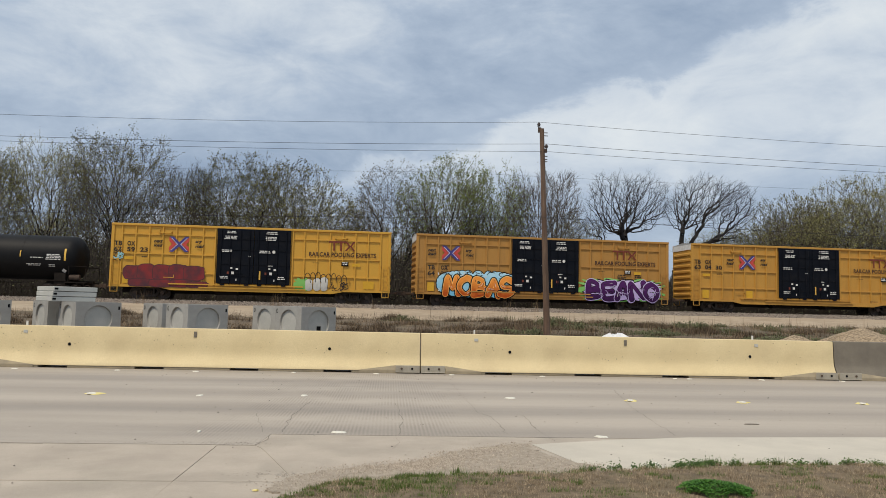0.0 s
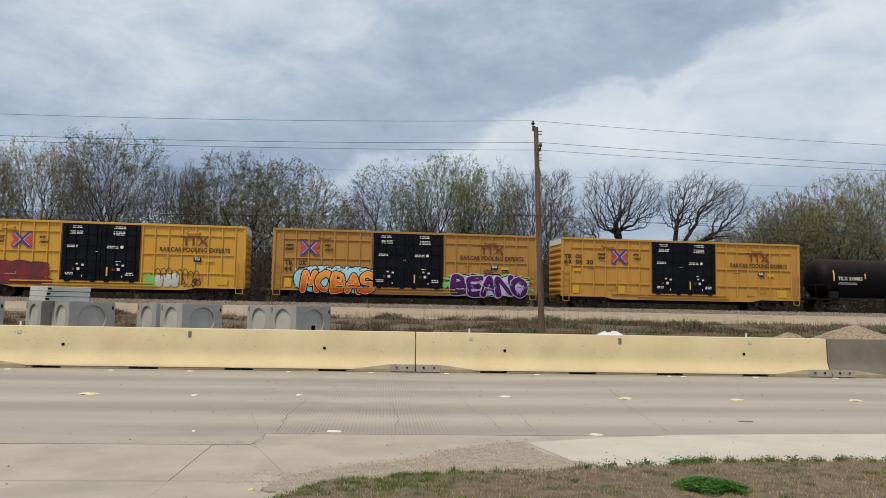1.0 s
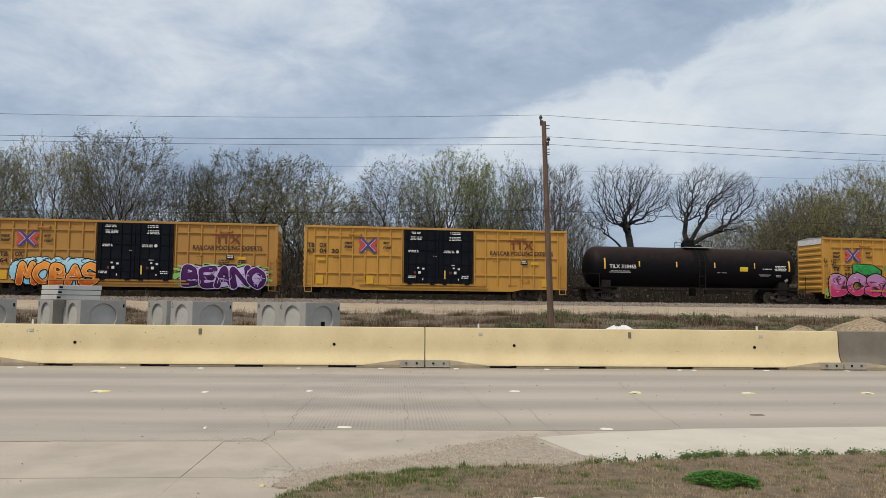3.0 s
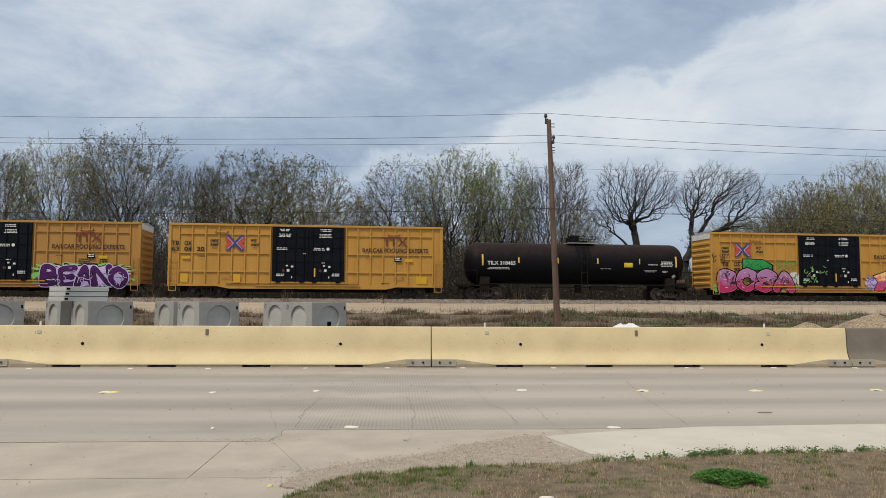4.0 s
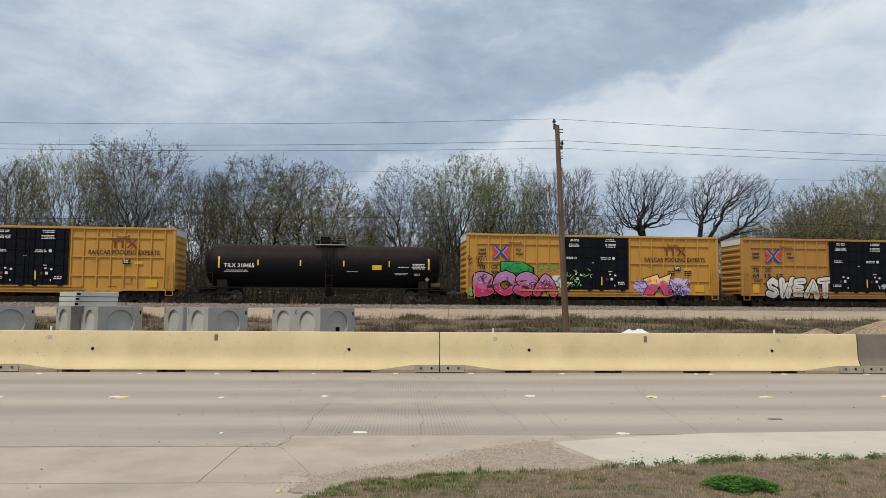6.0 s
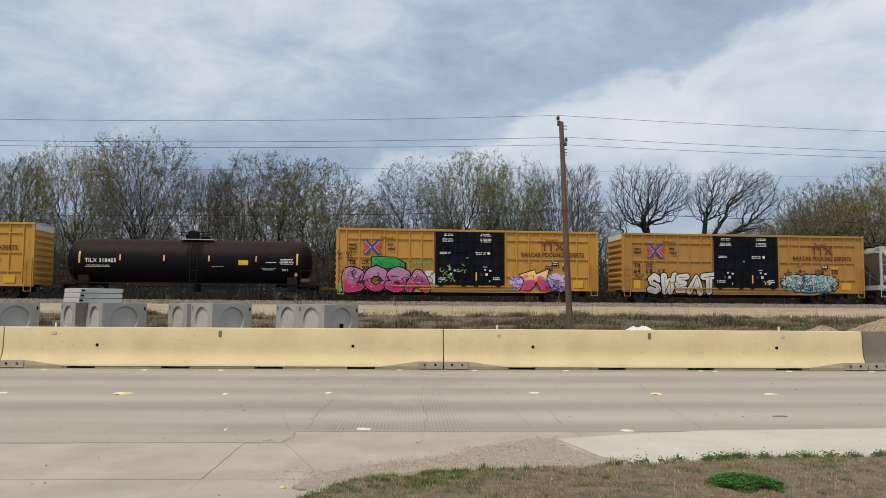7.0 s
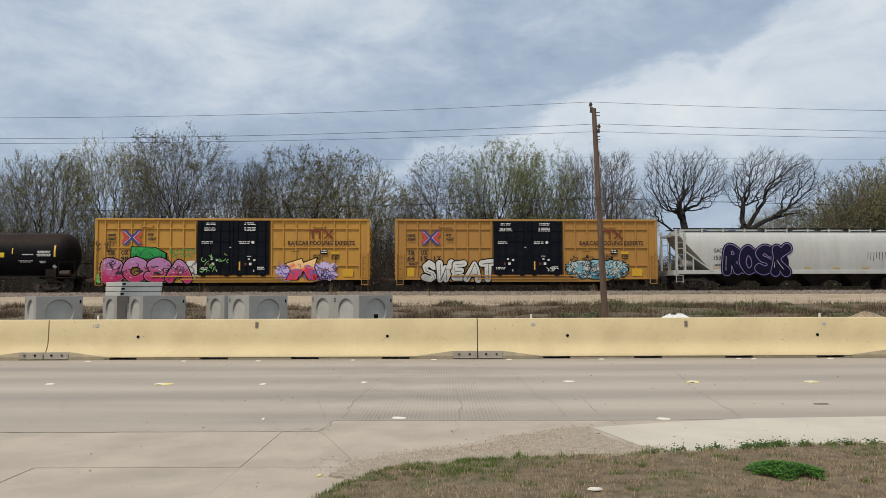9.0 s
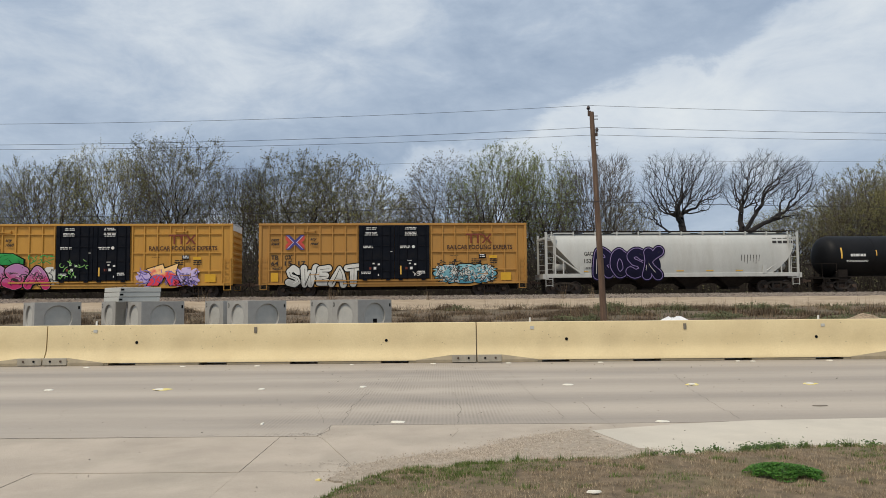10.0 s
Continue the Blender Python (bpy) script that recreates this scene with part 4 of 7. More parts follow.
def blob(x0, x1, z0, z1, seed, bumps=18, depth=0.12):
    """A cloud-like outline of round lobes."""
    rnd = random.Random(seed)
    cx, cz, a, b = (x0 + x1) / 2, (z0 + z1) / 2, (x1 - x0) / 2, (z1 - z0) / 2
    ph = rnd.uniform(0, 6)
    pts = []
    for i in range(160):
        t = 2 * math.pi * i / 160
        c, s = math.cos(t), math.sin(t)
        e = 0.55
        r = 1 - depth + depth * abs(math.sin(bumps * t / 2 + ph)) + 0.06 * noise.noise((c * 2, s * 2, seed))
        pts.append((cx + a * r * math.copysign(abs(c) ** e, c), cz + b * r * math.copysign(abs(s) ** e, s)))
    return pts


def flat(sh, pts, y):
    sh.add([(x, y, z) for x, z in pts], [tuple(range(len(pts)))])


SKELETON = {
    "A": (((.04, 0), (.3, .65), (.5, 1), (.7, .65), (.96, 0)), ((.24, .36), (.78, .34))),
    "B": (((.1, 0), (.1, 1), (.68, .93), (.66, .62), (.2, .52)), ((.2, .52), (.9, .42), (.82, .06), (.1, 0))),
    "E": (((.9, .96), (.2, .92), (.12, .5), (.2, .06), (.92, .04)), ((.15, .5), (.72, .52))),
    "K": (((.12, 0), (.12, 1)), ((.9, 1), (.24, .52), (.96, 0))),
    "M": (((.04, 0), (.16, 1), (.5, .38), (.84, 1), (.96, 0)),),
    "N": (((.08, 0), (.1, 1), (.88, .06), (.92, 1)),),
    "O": (((.5, 1), (.14, .82), (.06, .36), (.46, 0), (.9, .24), (.9, .76), (.5, 1)),),
    "R": (((.1, 0), (.1, 1), (.7, .94), (.74, .62), (.16, .5)), ((.36, .5), (.92, 0))),
    "S": (((.92, .84), (.5, 1), (.1, .8), (.24, .56), (.76, .44), (.92, .2), (.5, 0), (.06, .12)),),
    "T": (((.02, .96), (.98, .98)), ((.5, .96), (.5, 0))),
    "W": (((.02, 1), (.26, 0), (.5, .72), (.74, 0), (.98, 1)),),
}


def bow(pts, steps=5):
    """A smooth line through the points."""
    out = []
    for k in range(len(pts) - 1):
        p0, p1, p2, p3 = (Vector(pts[max(0, min(len(pts) - 1, k + d))]) for d in (-1, 0, 1, 2))
        for i in range(steps):
            u = i / steps
            out.append(0.5 * (2 * p1 + (p2 - p0) * u + (2 * p0 - 5 * p1 + 4 * p2 - p3) * u * u + (3 * p1 - p0 - 3 * p2 + p3) * u ** 3))
    return out + [Vector(pts[-1])]


def sweep(sh, line, widths, y):
    """A flat brush mark of changing width along a line, with round ends."""
    for k, (p, w) in enumerate(zip(line, widths)):
        flat(sh, [(p.x + w * math.cos(a), p.y + w * math.sin(a)) for a in np.linspace(0, 2 * math.pi, 15)[:-1]], y - 0.00003 * k)
        if k:
            q, v = line[k - 1], widths[k - 1]
            d = p - q
            if d.length > 1e-5:
                nrm = Vector((-d.y, d.x)).normalized()
                flat(sh, [tuple(q + nrm * v), tuple(p + nrm * w), tuple(p - nrm * w), tuple(q - nrm * v)], y - 0.00003 * k - 0.000012)


def fat_word(car, word, x0, x1, z0, z1, y, weight, fill, rim, edge, rim_w, edge_w, seed, label, lean=0.0, smooth=True, squeeze=1.12, shine=3):
    """Sprayed letters of fat strokes, each laid over the one before: an outer edge, a rim and the fill."""
    rnd = random.Random(seed)
    cell = (x1 - x0) / len(word)
    for i, ch in enumerate(word):
        layers = ((edge, weight_more, name) for weight_more, edge, name in ((rim_w + edge_w, edge, "graffiti_outline"), (rim_w, rim, "graffiti_rim"), (0.0, fill, "graffiti_letter")))
        tilt, dz, grow = rnd.uniform(-0.10, 0.10), rnd.uniform(-0.05, 0.05), rnd.uniform(0.94, 1.08)
        w_in, h_in = cell * squeeze - 2 * weight, (z1 - z0) - 2 * weight
        strokes = []
        for raw in SKELETON[ch]:
            pts = []
            for a, b in raw:
                a, b = a + rnd.uniform(-0.05, 0.05), b + rnd.uniform(-0.04, 0.04)
                x = x0 + cell * (i + 0.5) + (a - 0.5) * w_in * grow + (lean + tilt) * (b - 0.5) * h_in
                pts.append((x, (z0 + z1) / 2 + dz + (b - 0.5) * h_in * grow))
            line = bow(pts) if smooth else bow(pts, 1)
            n = len(line)
            swell = [weight * (1 + 0.28 * math.cos(2 * math.pi * k / max(1, n - 1)) * rnd.uniform(0.5, 1.1)) for k in range(n)]
            strokes.append((line, swell))
        base = y - 0.0046 * i
        for lev, (mat, extra, name) in enumerate(layers):
            if mat is None:
                continue
            sh = Shape()
            for k, (line, swell) in enumerate(strokes):
                sweep(sh, line, [v + extra for v in swell], base - 0.0014 * lev - 0.0005 * k)
            part(name, sh, mat, car, label if name == "graffiti_letter" and i == 0 else "")
        # thin highlights and folds along the strokes
        top = base - 0.0042
        for mat, share, shift, r, name in ((M_WHITE, 0.45, 0.45, 0.014, "graffiti_highlight"), (M_STENCIL, 0.6, -0.35, 0.016, "graffiti_fold")):
            sh = Shape()
            for line, swell in strokes:
                for _ in range(shine):
                    k0 = rnd.randrange(max(1, len(line) - 3))
                    run = line[k0:k0 + rnd.randrange(2, 5)]
                    if rnd.random() < share and len(run) > 1:
                        off = Vector((-1, 1)).normalized() * weight * shift * rnd.uniform(0.5, 1.2)
                        sweep(sh, [p + off for p in run], [r] * len(run), top)
            if sh.v:
                tagged(part(name, sh, mat, car), kind="stuff")


def scribble(car, x0, x1, z0, z1, y, mat, r, count, seed, name="graffiti_stroke", bend=0.9):
    """Short curved strokes of the spray can inside a rectangle."""
    rnd = random.Random(seed)
    sh = Shape()
    for i in range(count):
        x, z = rnd.uniform(x0, x1), rnd.uniform(z0, z1)
        a, turn, step = rnd.uniform(0, 6.3), rnd.uniform(-bend, bend), rnd.uniform(0.05, 0.12)
        for k in range(rnd.randrange(3, 8)):
            x2, z2 = x + math.cos(a) * step, z + math.sin(a) * step
            if not (z0 < z2 < z1 and x0 < x2 < x1):
                break
            nx, nz = -math.sin(a) * r, math.cos(a) * r
            yy = y - 0.00004 * i
            sh.add([(x - nx, yy, z - nz), (x2 - nx, yy, z2 - nz), (x2 + nx, yy, z2 + nz), (x + nx, yy, z + nz)], [(0, 1, 2, 3)])
            x, z, a = x2, z2, a + turn
    return tagged(part(name, sh, mat, car), kind="stuff")


def bubbles(car, x0, x1, z0, z1, y, rim, fill, seed, size=0.42, count=34):
    """A scalloped cloud of overlapping discs with a dark rim."""
    rnd = random.Random(seed)
    a, b = Shape(), Shape()
    cx, cz = (x0 + x1) / 2, (z0 + z1) / 2
    for i in range(count):
        t = 2 * math.pi * i / count
        c, s_ = math.cos(t), math.sin(t)
        r = size * rnd.uniform(0.6, 1.1)
        x = cx + ((x1 - x0) / 2 - r) * math.copysign(abs(c) ** 0.7, c)
        z = cz + ((z1 - z0) / 2 - r) * math.copysign(abs(s_) ** 0.7, s_)
        for sh, rr, yy in ((a, r + 0.055, y), (b, r, y - 0.012)):
            flat(sh, [(x + rr * math.cos(u), z + rr * math.sin(u)) for u in np.linspace(0, 2 * math.pi, 19)[:-1]], yy - 0.0002 * i)
    flat(b, [(cx + (px - cx) * 0.94, cz + (pz - cz) * 0.8) for px, pz in blob(x0, x1, z0, z1, seed, 10, 0.05)], y - 0.020)
    part("graffiti_outline", a, rim, car)
    part("graffiti_backing", b, fill, car)


def layer(car, pts, y, mat, name="graffiti_backing"):
    sh = Shape()
    flat(sh, pts, y)
    return part(name, sh, mat, car)


M_G_RED = material("spray_dark_red", (0.24, 0.016, 0.018), (0.085, 0.018, 0.024), 1.3, 0.55, bump=0, stain=(0.035, 0.016, 0.03), stain_scale=0.6, stain_amount=0.8, contrast=(0.4, 0.6))
M_G_RED_EDGE = material("spray_maroon", (0.09, 0.022, 0.028), None, 2, 0.6, bump=0)
M_G_WHITE = two_tone("spray_chalk_white", (0.36, 0.36, 0.34), (0.62, 0.62, 0.58), 0.8, 1.6)
M_G_GREEN = two_tone("spray_leaf_green", (0.16, 0.42, 0.10), (0.26, 0.55, 0.16), 0.8, 2.2)
M_G_SKY = two_tone("spray_sky_blue", (0.16, 0.45, 0.66), (0.46, 0.74, 0.88), 0.7, 2.5)
M_G_ORANGE = two_tone("spray_orange", (0.42, 0.075, 0.012), (0.85, 0.32, 0.06), 0.8, 2.0)
M_G_AMBER = two_tone("spray_amber", (0.85, 0.42, 0.10), (0.95, 0.62, 0.25), 0.7, 2.2)
M_G_ROSE = two_tone("spray_pale_rose", (0.62, 0.20, 0.32), (0.66, 0.38, 0.54), 0.8, 2.2)
M_G_PURPLE = two_tone("spray_purple", (0.030, 0.008, 0.050), (0.085, 0.020, 0.12), 0.6, 2.0)
M_G_LAV = two_tone("spray_lavender", (0.42, 0.33, 0.62), (0.62, 0.52, 0.78), 0.7, 2.2)
M_G_PINK = two_tone("spray_pink", (0.46, 0.035, 0.13), (0.42, 0.20, 0.40), 1.1, 1.9)
M_G_PEACH = two_tone("spray_red_to_peach", (0.72, 0.06, 0.09), (0.92, 0.60, 0.26), 1.5, 1.9)
M_G_TEAL = two_tone("spray_teal", (0.04, 0.21, 0.30), (0.30, 0.55, 0.60), 0.8, 2.4)
M_G_MAUVE = two_tone("spray_mauve", (0.16, 0.12, 0.30), (0.28, 0.22, 0.44), 0.7, 2.2)
M_G_NAVY = two_tone("spray_navy", (0.004, 0.004, 0.016), (0.010, 0.009, 0.034), 1.2, 3.0)
M_G_BLUE = two_tone("spray_violet_blue", (0.10, 0.08, 0.30), (0.28, 0.22, 0.55), 0.8, 2.2)
M_G_DEEP = two_tone("spray_deep_green", (0.02, 0.22, 0.06), (0.05, 0.36, 0.10), 2.2, 3.2)


def graffiti(car, which, y):
    half = 9.45
    if which == "red":
        for k, (x, w, z0, z1) in enumerate(((0.85, 1.2, 1.30, 2.30), (1.75, 1.3, 1.25, 2.42), (2.75, 1.4, 1.30, 2.40), (3.80, 1.3, 1.30, 2.44), (4.75, 1.5, 1.30, 2.36),
                                            (1.2, 1.6, 0.84, 1.42), (2.5, 1.7, 0.82, 1.40), (3.9, 1.5, 0.84, 1.42), (5.0, 1.5, 0.84, 1.30))):
            layer(car, blob(x - half, x + w - half, z0, z1, 60 + k, 6, 0.06), y - 0.0015 * k, M_G_RED_EDGE, "graffiti_outline")
            layer(car, blob(x + 0.05 - half, x + w - 0.05 - half, z0 + 0.05, z1 - 0.05, 60 + k, 6, 0.06), y - 0.0015 * k - 0.0007, M_G_RED, "graffiti_block")
        layer(car, blob(12.2 - half, 13.4 - half, 0.80, 1.75, 4, 10, 0.3), y, M_G_GREEN)
        for k in range(8):
            cx, cz, rx, rz = 13.15 + 0.36 * k, 1.72 - 0.02 * k, 0.19, 0.36 + 0.06 * (k % 3)
            sh = Shape()
            sweep(sh, [Vector((cx - half + rx * math.cos(a), cz + rz * math.sin(a))) for a in np.linspace(-0.4, 3.6 + 0.3 * (k % 2), 12)], [0.022] * 12, y - 0.009 - 0.001 * k)
            part("graffiti_loop", sh, M_STENCIL, car)
        scribble(car, 14.7 - half, 16.0 - half, 0.85, 1.6, y - 0.018, M_STENCIL, 0.024, 26, 48, bend=1.2)
        scribble(car, 0.2 - half, 0.85 - half, 2.55, 3.35, y, M_STENCIL, 0.02, 30, 49, bend=1.4)
        scribble(car, 0.2 - half, 0.85 - half, 2.7, 3.2, y - 0.001, M_G_TEAL, 0.04, 12, 50)
        sh = Shape()
        for i, x in enumerate((13.0, 13.55, 14.05)):
            sh = Shape()
            flat(sh, blob(x - half, x + 0.5 - half, 0.85, 1.65 + 0.08 * i, 30 + i, 6, 0.06), y - 0.005)
            part("graffiti_block", sh, M_G_WHITE, car)
    if which == "orange":
        bubbles(car, 1.5 - half, 7.5 - half, 0.66, 2.58, y, M_BLACK, M_G_SKY, 3, 0.36, 40)
        scribble(car, 1.6 - half, 7.4 - half, 1.9, 2.55, y - 0.024, M_BLACK, 0.02, 40, 31)
        scribble(car, 1.6 - half, 7.4 - half, 0.75, 2.5, y - 0.0245, M_WHITE, 0.035, 30, 32)
        fat_word(car, "MOBAS", 2.15 - half, 7.1 - half, 0.70, 2.15, y - 0.028, 0.16, M_G_ORANGE, M_G_AMBER, M_BLACK, 0.03, 0.075, 1, "orange bubble graffiti on a light blue cloud", 0.1, squeeze=1.3, shine=4)
        layer(car, blob(11.8 - half, 18.7 - half, 0.60, 2.35, 9, 17, 0.30), y, M_G_GREEN)
        layer(car, blob(12.2 - half, 18.5 - half, 0.62, 2.3, 5, 26, 0.30), y - 0.004, M_BLACK, "graffiti_outline")
        layer(car, blob(12.32 - half, 18.38 - half, 0.70, 2.2, 5, 26, 0.30), y - 0.008, M_G_LAV)
        fat_word(car, "BEANO", 12.6 - half, 18.1 - half, 0.66, 2.12, y - 0.014, 0.15, M_G_PURPLE, M_BLACK, M_G_LAV, 0.035, 0.05, 2, "purple graffiti letters with lavender and green backing", -0.1, squeeze=1.25, shine=1)
        scribble(car, 12.6 - half, 18.2 - half, 0.75, 2.05, y - 0.040, M_G_LAV, 0.016, 18, 33)
        scribble(car, 12.6 - half, 18.2 - half, 0.75, 2.05, y - 0.0415, M_BLACK, 0.016, 14, 34)
    if which == "pink":
        layer(car, [(2.4 - half, 2.3), (2.45 - half, 3.18), (4.1 - half, 3.14), (4.95 - half, 2.7), (4.9 - half, 2.3)], y, M_BLACK, "graffiti_outline")
        layer(car, [(2.47 - half, 2.33), (2.52 - half, 3.12), (4.1 - half, 3.08), (4.8 - half, 2.68), (4.8 - half, 2.33)], y - 0.004, M_G_DEEP)
        layer(car, blob(5.6 - half, 7.3 - half, 0.85, 2.2, 8, 9, 0.35), y - 0.004, M_G_WHITE)
        layer(car, blob(0.1 - half, 1.0 - half, 0.6, 1.3, 18, 9, 0.3), y - 0.002, M_G_GREEN)
        fat_word(car, "BOSA", 0.6 - half, 6.5 - half, 0.68, 2.32, y - 0.010, 0.235, M_G_PINK, M_G_ROSE, M_BLACK, 0.022, 0.085, 3, "pink and mauve bubble graffiti with green and white", 0.12, squeeze=1.2, shine=5)
        scribble(car, 5.6 - half, 7.3 - half, 0.9, 2.1, y - 0.0300, M_STENCIL, 0.020, 26, 36)
        scribble(car, 0.8 - half, 6.4 - half, 0.75, 2.2, y - 0.0315, M_STENCIL, 0.024, 40, 35)
        for k, (gx, gz, turn) in enumerate(((1.75, 1.35, 0.2), (3.1, 1.45, 0.0), (4.3, 1.3, -0.3))):
            layer(car, [(gx - half + 0.26 * math.cos(a) * math.cos(turn) - 0.10 * math.sin(a) * math.sin(turn), gz + 0.26 * math.cos(a) * math.sin(turn) + 0.10 * math.sin(a)) for a in np.linspace(0, 2 * math.pi, 19)[:-1]], y - 0.0330 - 0.0005 * k, M_STENCIL, "graffiti_counter")
        scribble(car, 0.05 - half, 1.5 - half, 2.75, 3.6, y, M_STENCIL, 0.022, 26, 37)
        scribble(car, 5.1 - half, 6.9 - half, 2.35, 3.0, y, M_G_DEEP, 0.03, 22, 38)
        scribble(car, 7.1 - half, 9.2 - half, 1.3, 2.7, -1.80, M_G_GREEN, 0.02, 20, 39)
        scribble(car, 2.5 - half, 4.7 - half, 2.35, 3.05, y - 0.006, M_BLACK, 0.012, 14, 40, bend=0.1)
        layer(car, blob(12.3 - half, 13.9 - half, 0.75, 1.9, 14, 11, 0.4), y, M_G_LAV)
        layer(car, blob(14.7 - half, 16.7 - half, 0.75, 2.1, 15, 11, 0.4), y, M_G_LAV)
        layer(car, [(13.0 - half, 0.8), (13.35 - half, 1.5), (13.0 - half, 2.0), (14.2 - half, 2.38), (14.3 - half, 2.1), (15.3 - half, 2.45), (15.1 - half, 1.7), (15.5 - half, 0.8), (14.6 - half, 0.8), (14.3 - half, 1.35), (13.9 - half, 0.8)], y - 0.004, M_BLACK, "graffiti_outline")
        layer(car, [(13.1 - half, 0.84), (13.42 - half, 1.5), (13.1 - half, 1.96), (14.15 - half, 2.3), (14.28 - half, 2.0), (15.2 - half, 2.36), (15.02 - half, 1.7), (15.4 - half, 0.84), (14.66 - half, 0.84), (14.3 - half, 1.48), (13.82 - half, 0.84)], y - 0.008, M_G_PEACH, "graffiti")
        scribble(car, 12.5 - half, 16.6 - half, 0.8, 2.1, y - 0.012, M_G_BLUE, 0.03, 60, 41, bend=0.3)
        scribble(car, 14.9 - half, 16.6 - half, 0.8, 1.8, y - 0.013, M_BLACK, 0.016, 40, 42)
    if which == "white":
        fat_word(car, "SWEAT", 1.9 - half, 7.1 - half, 0.68, 2.18, y, 0.19, M_G_WHITE, None, M_BLACK, 0.0, 0.075, 4, "chalky white graffiti letters outlined in black", 0.05, False, 1.2)
        layer(car, blob(12.1 - half, 16.8 - half, 0.80, 2.28, 6, 24, 0.16), y, M_BLACK, "graffiti_outline")
        layer(car, blob(12.2 - half, 16.7 - half, 0.86, 2.2, 6, 24, 0.16), y - 0.004, M_G_TEAL, "graffiti")
        scribble(car, 12.4 - half, 16.5 - half, 0.92, 2.12, y - 0.008, M_G_WHITE, 0.045, 80, 43)
        scribble(car, 12.4 - half, 16.5 - half, 0.90, 2.15, y - 0.013, M_STENCIL, 0.022, 110, 44)
        scribble(car, 12.2 - half, 16.4 - half, 2.1, 2.55, y - 0.002, M_STENCIL, 0.03, 14, 45, bend=2.0)
        scribble(car, 0.85 - half, 1.6 - half, 1.85, 2.15, y, M_STENCIL, 0.02, 14, 46)
        scribble(car, 10.6 - half, 11.6 - half, 1.4, 1.75, -1.80, M_G_WHITE, 0.02, 14, 47)


def boxcar(mat, numbers, layout, art, label, seed):
    """A 60-foot boxcar: ribbed sides, paired plug doors, corrugated ends, bogies."""
    rnd = random.Random(seed)
    car = tagged(new("boxcar"), label, "boxcar", "freight train")
    H, W, z0, z1 = 9.45, 1.52, 0.95, 5.10
    part("body", Shape().box(-H + 0.06, H - 0.06, -W, W, z0, z1), mat, car)
    # roof: shallow pitch, cross seams and eaves
    sh = Shape().loft([[(x, -1.60, 5.10), (x, 0, 5.24), (x, 1.60, 5.10), (x, 1.60, 5.04), (x, -1.60, 5.04)] for x in (-H, H)])
    roof = part("roof", sh, M_GALV, car, "dull galvanised roof sheet")
    seam = Shape().loft([[(x, -1.58, 5.115), (x, 0, 5.265), (x, 1.58, 5.115), (x, 0, 5.23)] for x in (-0.03, 0.03)]).mesh("roof_seam", M_GALV)
    for k in range(15):
        part("roof_seam", seam, None, roof).matrix_basis = pose(-8.75 + k * 1.25, 0, 0)
    eave = Shape().box(-H - 0.01, H + 0.01, -1.63, -1.50, 4.98, 5.13).mesh("eave_rail", mat, bevel=0.015)
    part("eave_rail", eave, None, car)
    part("eave_rail", eave, None, car).matrix_basis = pose(0, 0, 0, 0, 0, 180)
    post = Shape().loft([[(x * 0.055, -W - d, z) for x, d in ((-1, -0.01), (-0.7, 0.085), (0.7, 0.085), (1, -0.01))] for z in (1.0, 5.0)]).mesh("side_post", mat)
    rail_a = {z: Shape().loft([[(x, -W - d, z + k * 0.045) for k, d in ((-1.1, -0.01), (-0.9, 0.075), (0.9, 0.075), (1.1, -0.01))] for x in (0, 6.05)]).mesh("side_rail", mat) for z in (1.83, 3.10, 4.42)}
    corner = Shape().box(-0.10, 0.10, -1.60, -1.42, 0.82, 5.05).mesh("corner_post", mat, bevel=0.015)
    sill = Shape().plate([(-H + 0.05, 0.98), (H - 0.05, 0.98), (H - 0.05, 0.82), (6.2, 0.82), (5.4, 0.66), (-5.4, 0.66), (-6.2, 0.82), (-H + 0.05, 0.82)], -1.59, -1.50).mesh("side_sill", mat)
    door_leaf = Shape().box(-1.235, 1.235, -1.70, -1.60, 1.20, 4.98).mesh("door", M_DOOR, bevel=0.02)
    door_rib = Shape().box(-1.20, 1.20, -1.735, -1.69, -0.035, 0.035).mesh("door_rib", M_DOOR)
    lock_bar = Shape().tube((0, -1.75, 1.14), (0, -1.75, 4.95), 0.028, n=8).mesh("lock_bar", M_DOOR)
    crank = Shape().box(-0.05, 0.55, -1.775, -1.745, 1.95, 2.0).box(-0.10, 0.02, -1.785, -1.74, 1.88, 2.08).mesh("door_handle", M_DOOR)
    track = Shape().box(-5.6, 3.4, -1.69, -1.58, 1.05, 1.13).mesh("door_track", mat)
    track_low = Shape().box(-3.6, 3.6, -1.66, -1.58, 0.86, 0.93).mesh("door_track", mat)
    shoe = Shape().box(-0.14, 0.14, -1.74, -1.62, 1.08, 1.19).mesh("door_shoe", M_DOOR)
    for turn in (0, 180):
        m = pose(0, 0, 0, 0, 0, turn)
        for x in [-8.75 + 0.885 * k for k in range(7)] + [-2.62, 2.62] + [3.42 + 0.885 * k for k in range(7)]:
            part("side_post", post, None, car).matrix_basis = m @ pose(x, 0, 0)
        for z in (1.83, 3.10, 4.42):
            for x in (-8.72, 2.68):
                part("side_rail", rail_a[z], None, car).matrix_basis = m @ pose(x, 0, 0)
        for x in (-H + 0.10, H - 0.10):
            part("corner_post", corner, None, car).matrix_basis = m @ pose(x, 0, 0)
        part("side_sill", sill, None, car).matrix_basis = m
        part("door_track", track_low, None, car).matrix_basis = m
        part("door_track", track, None, car).matrix_basis = m
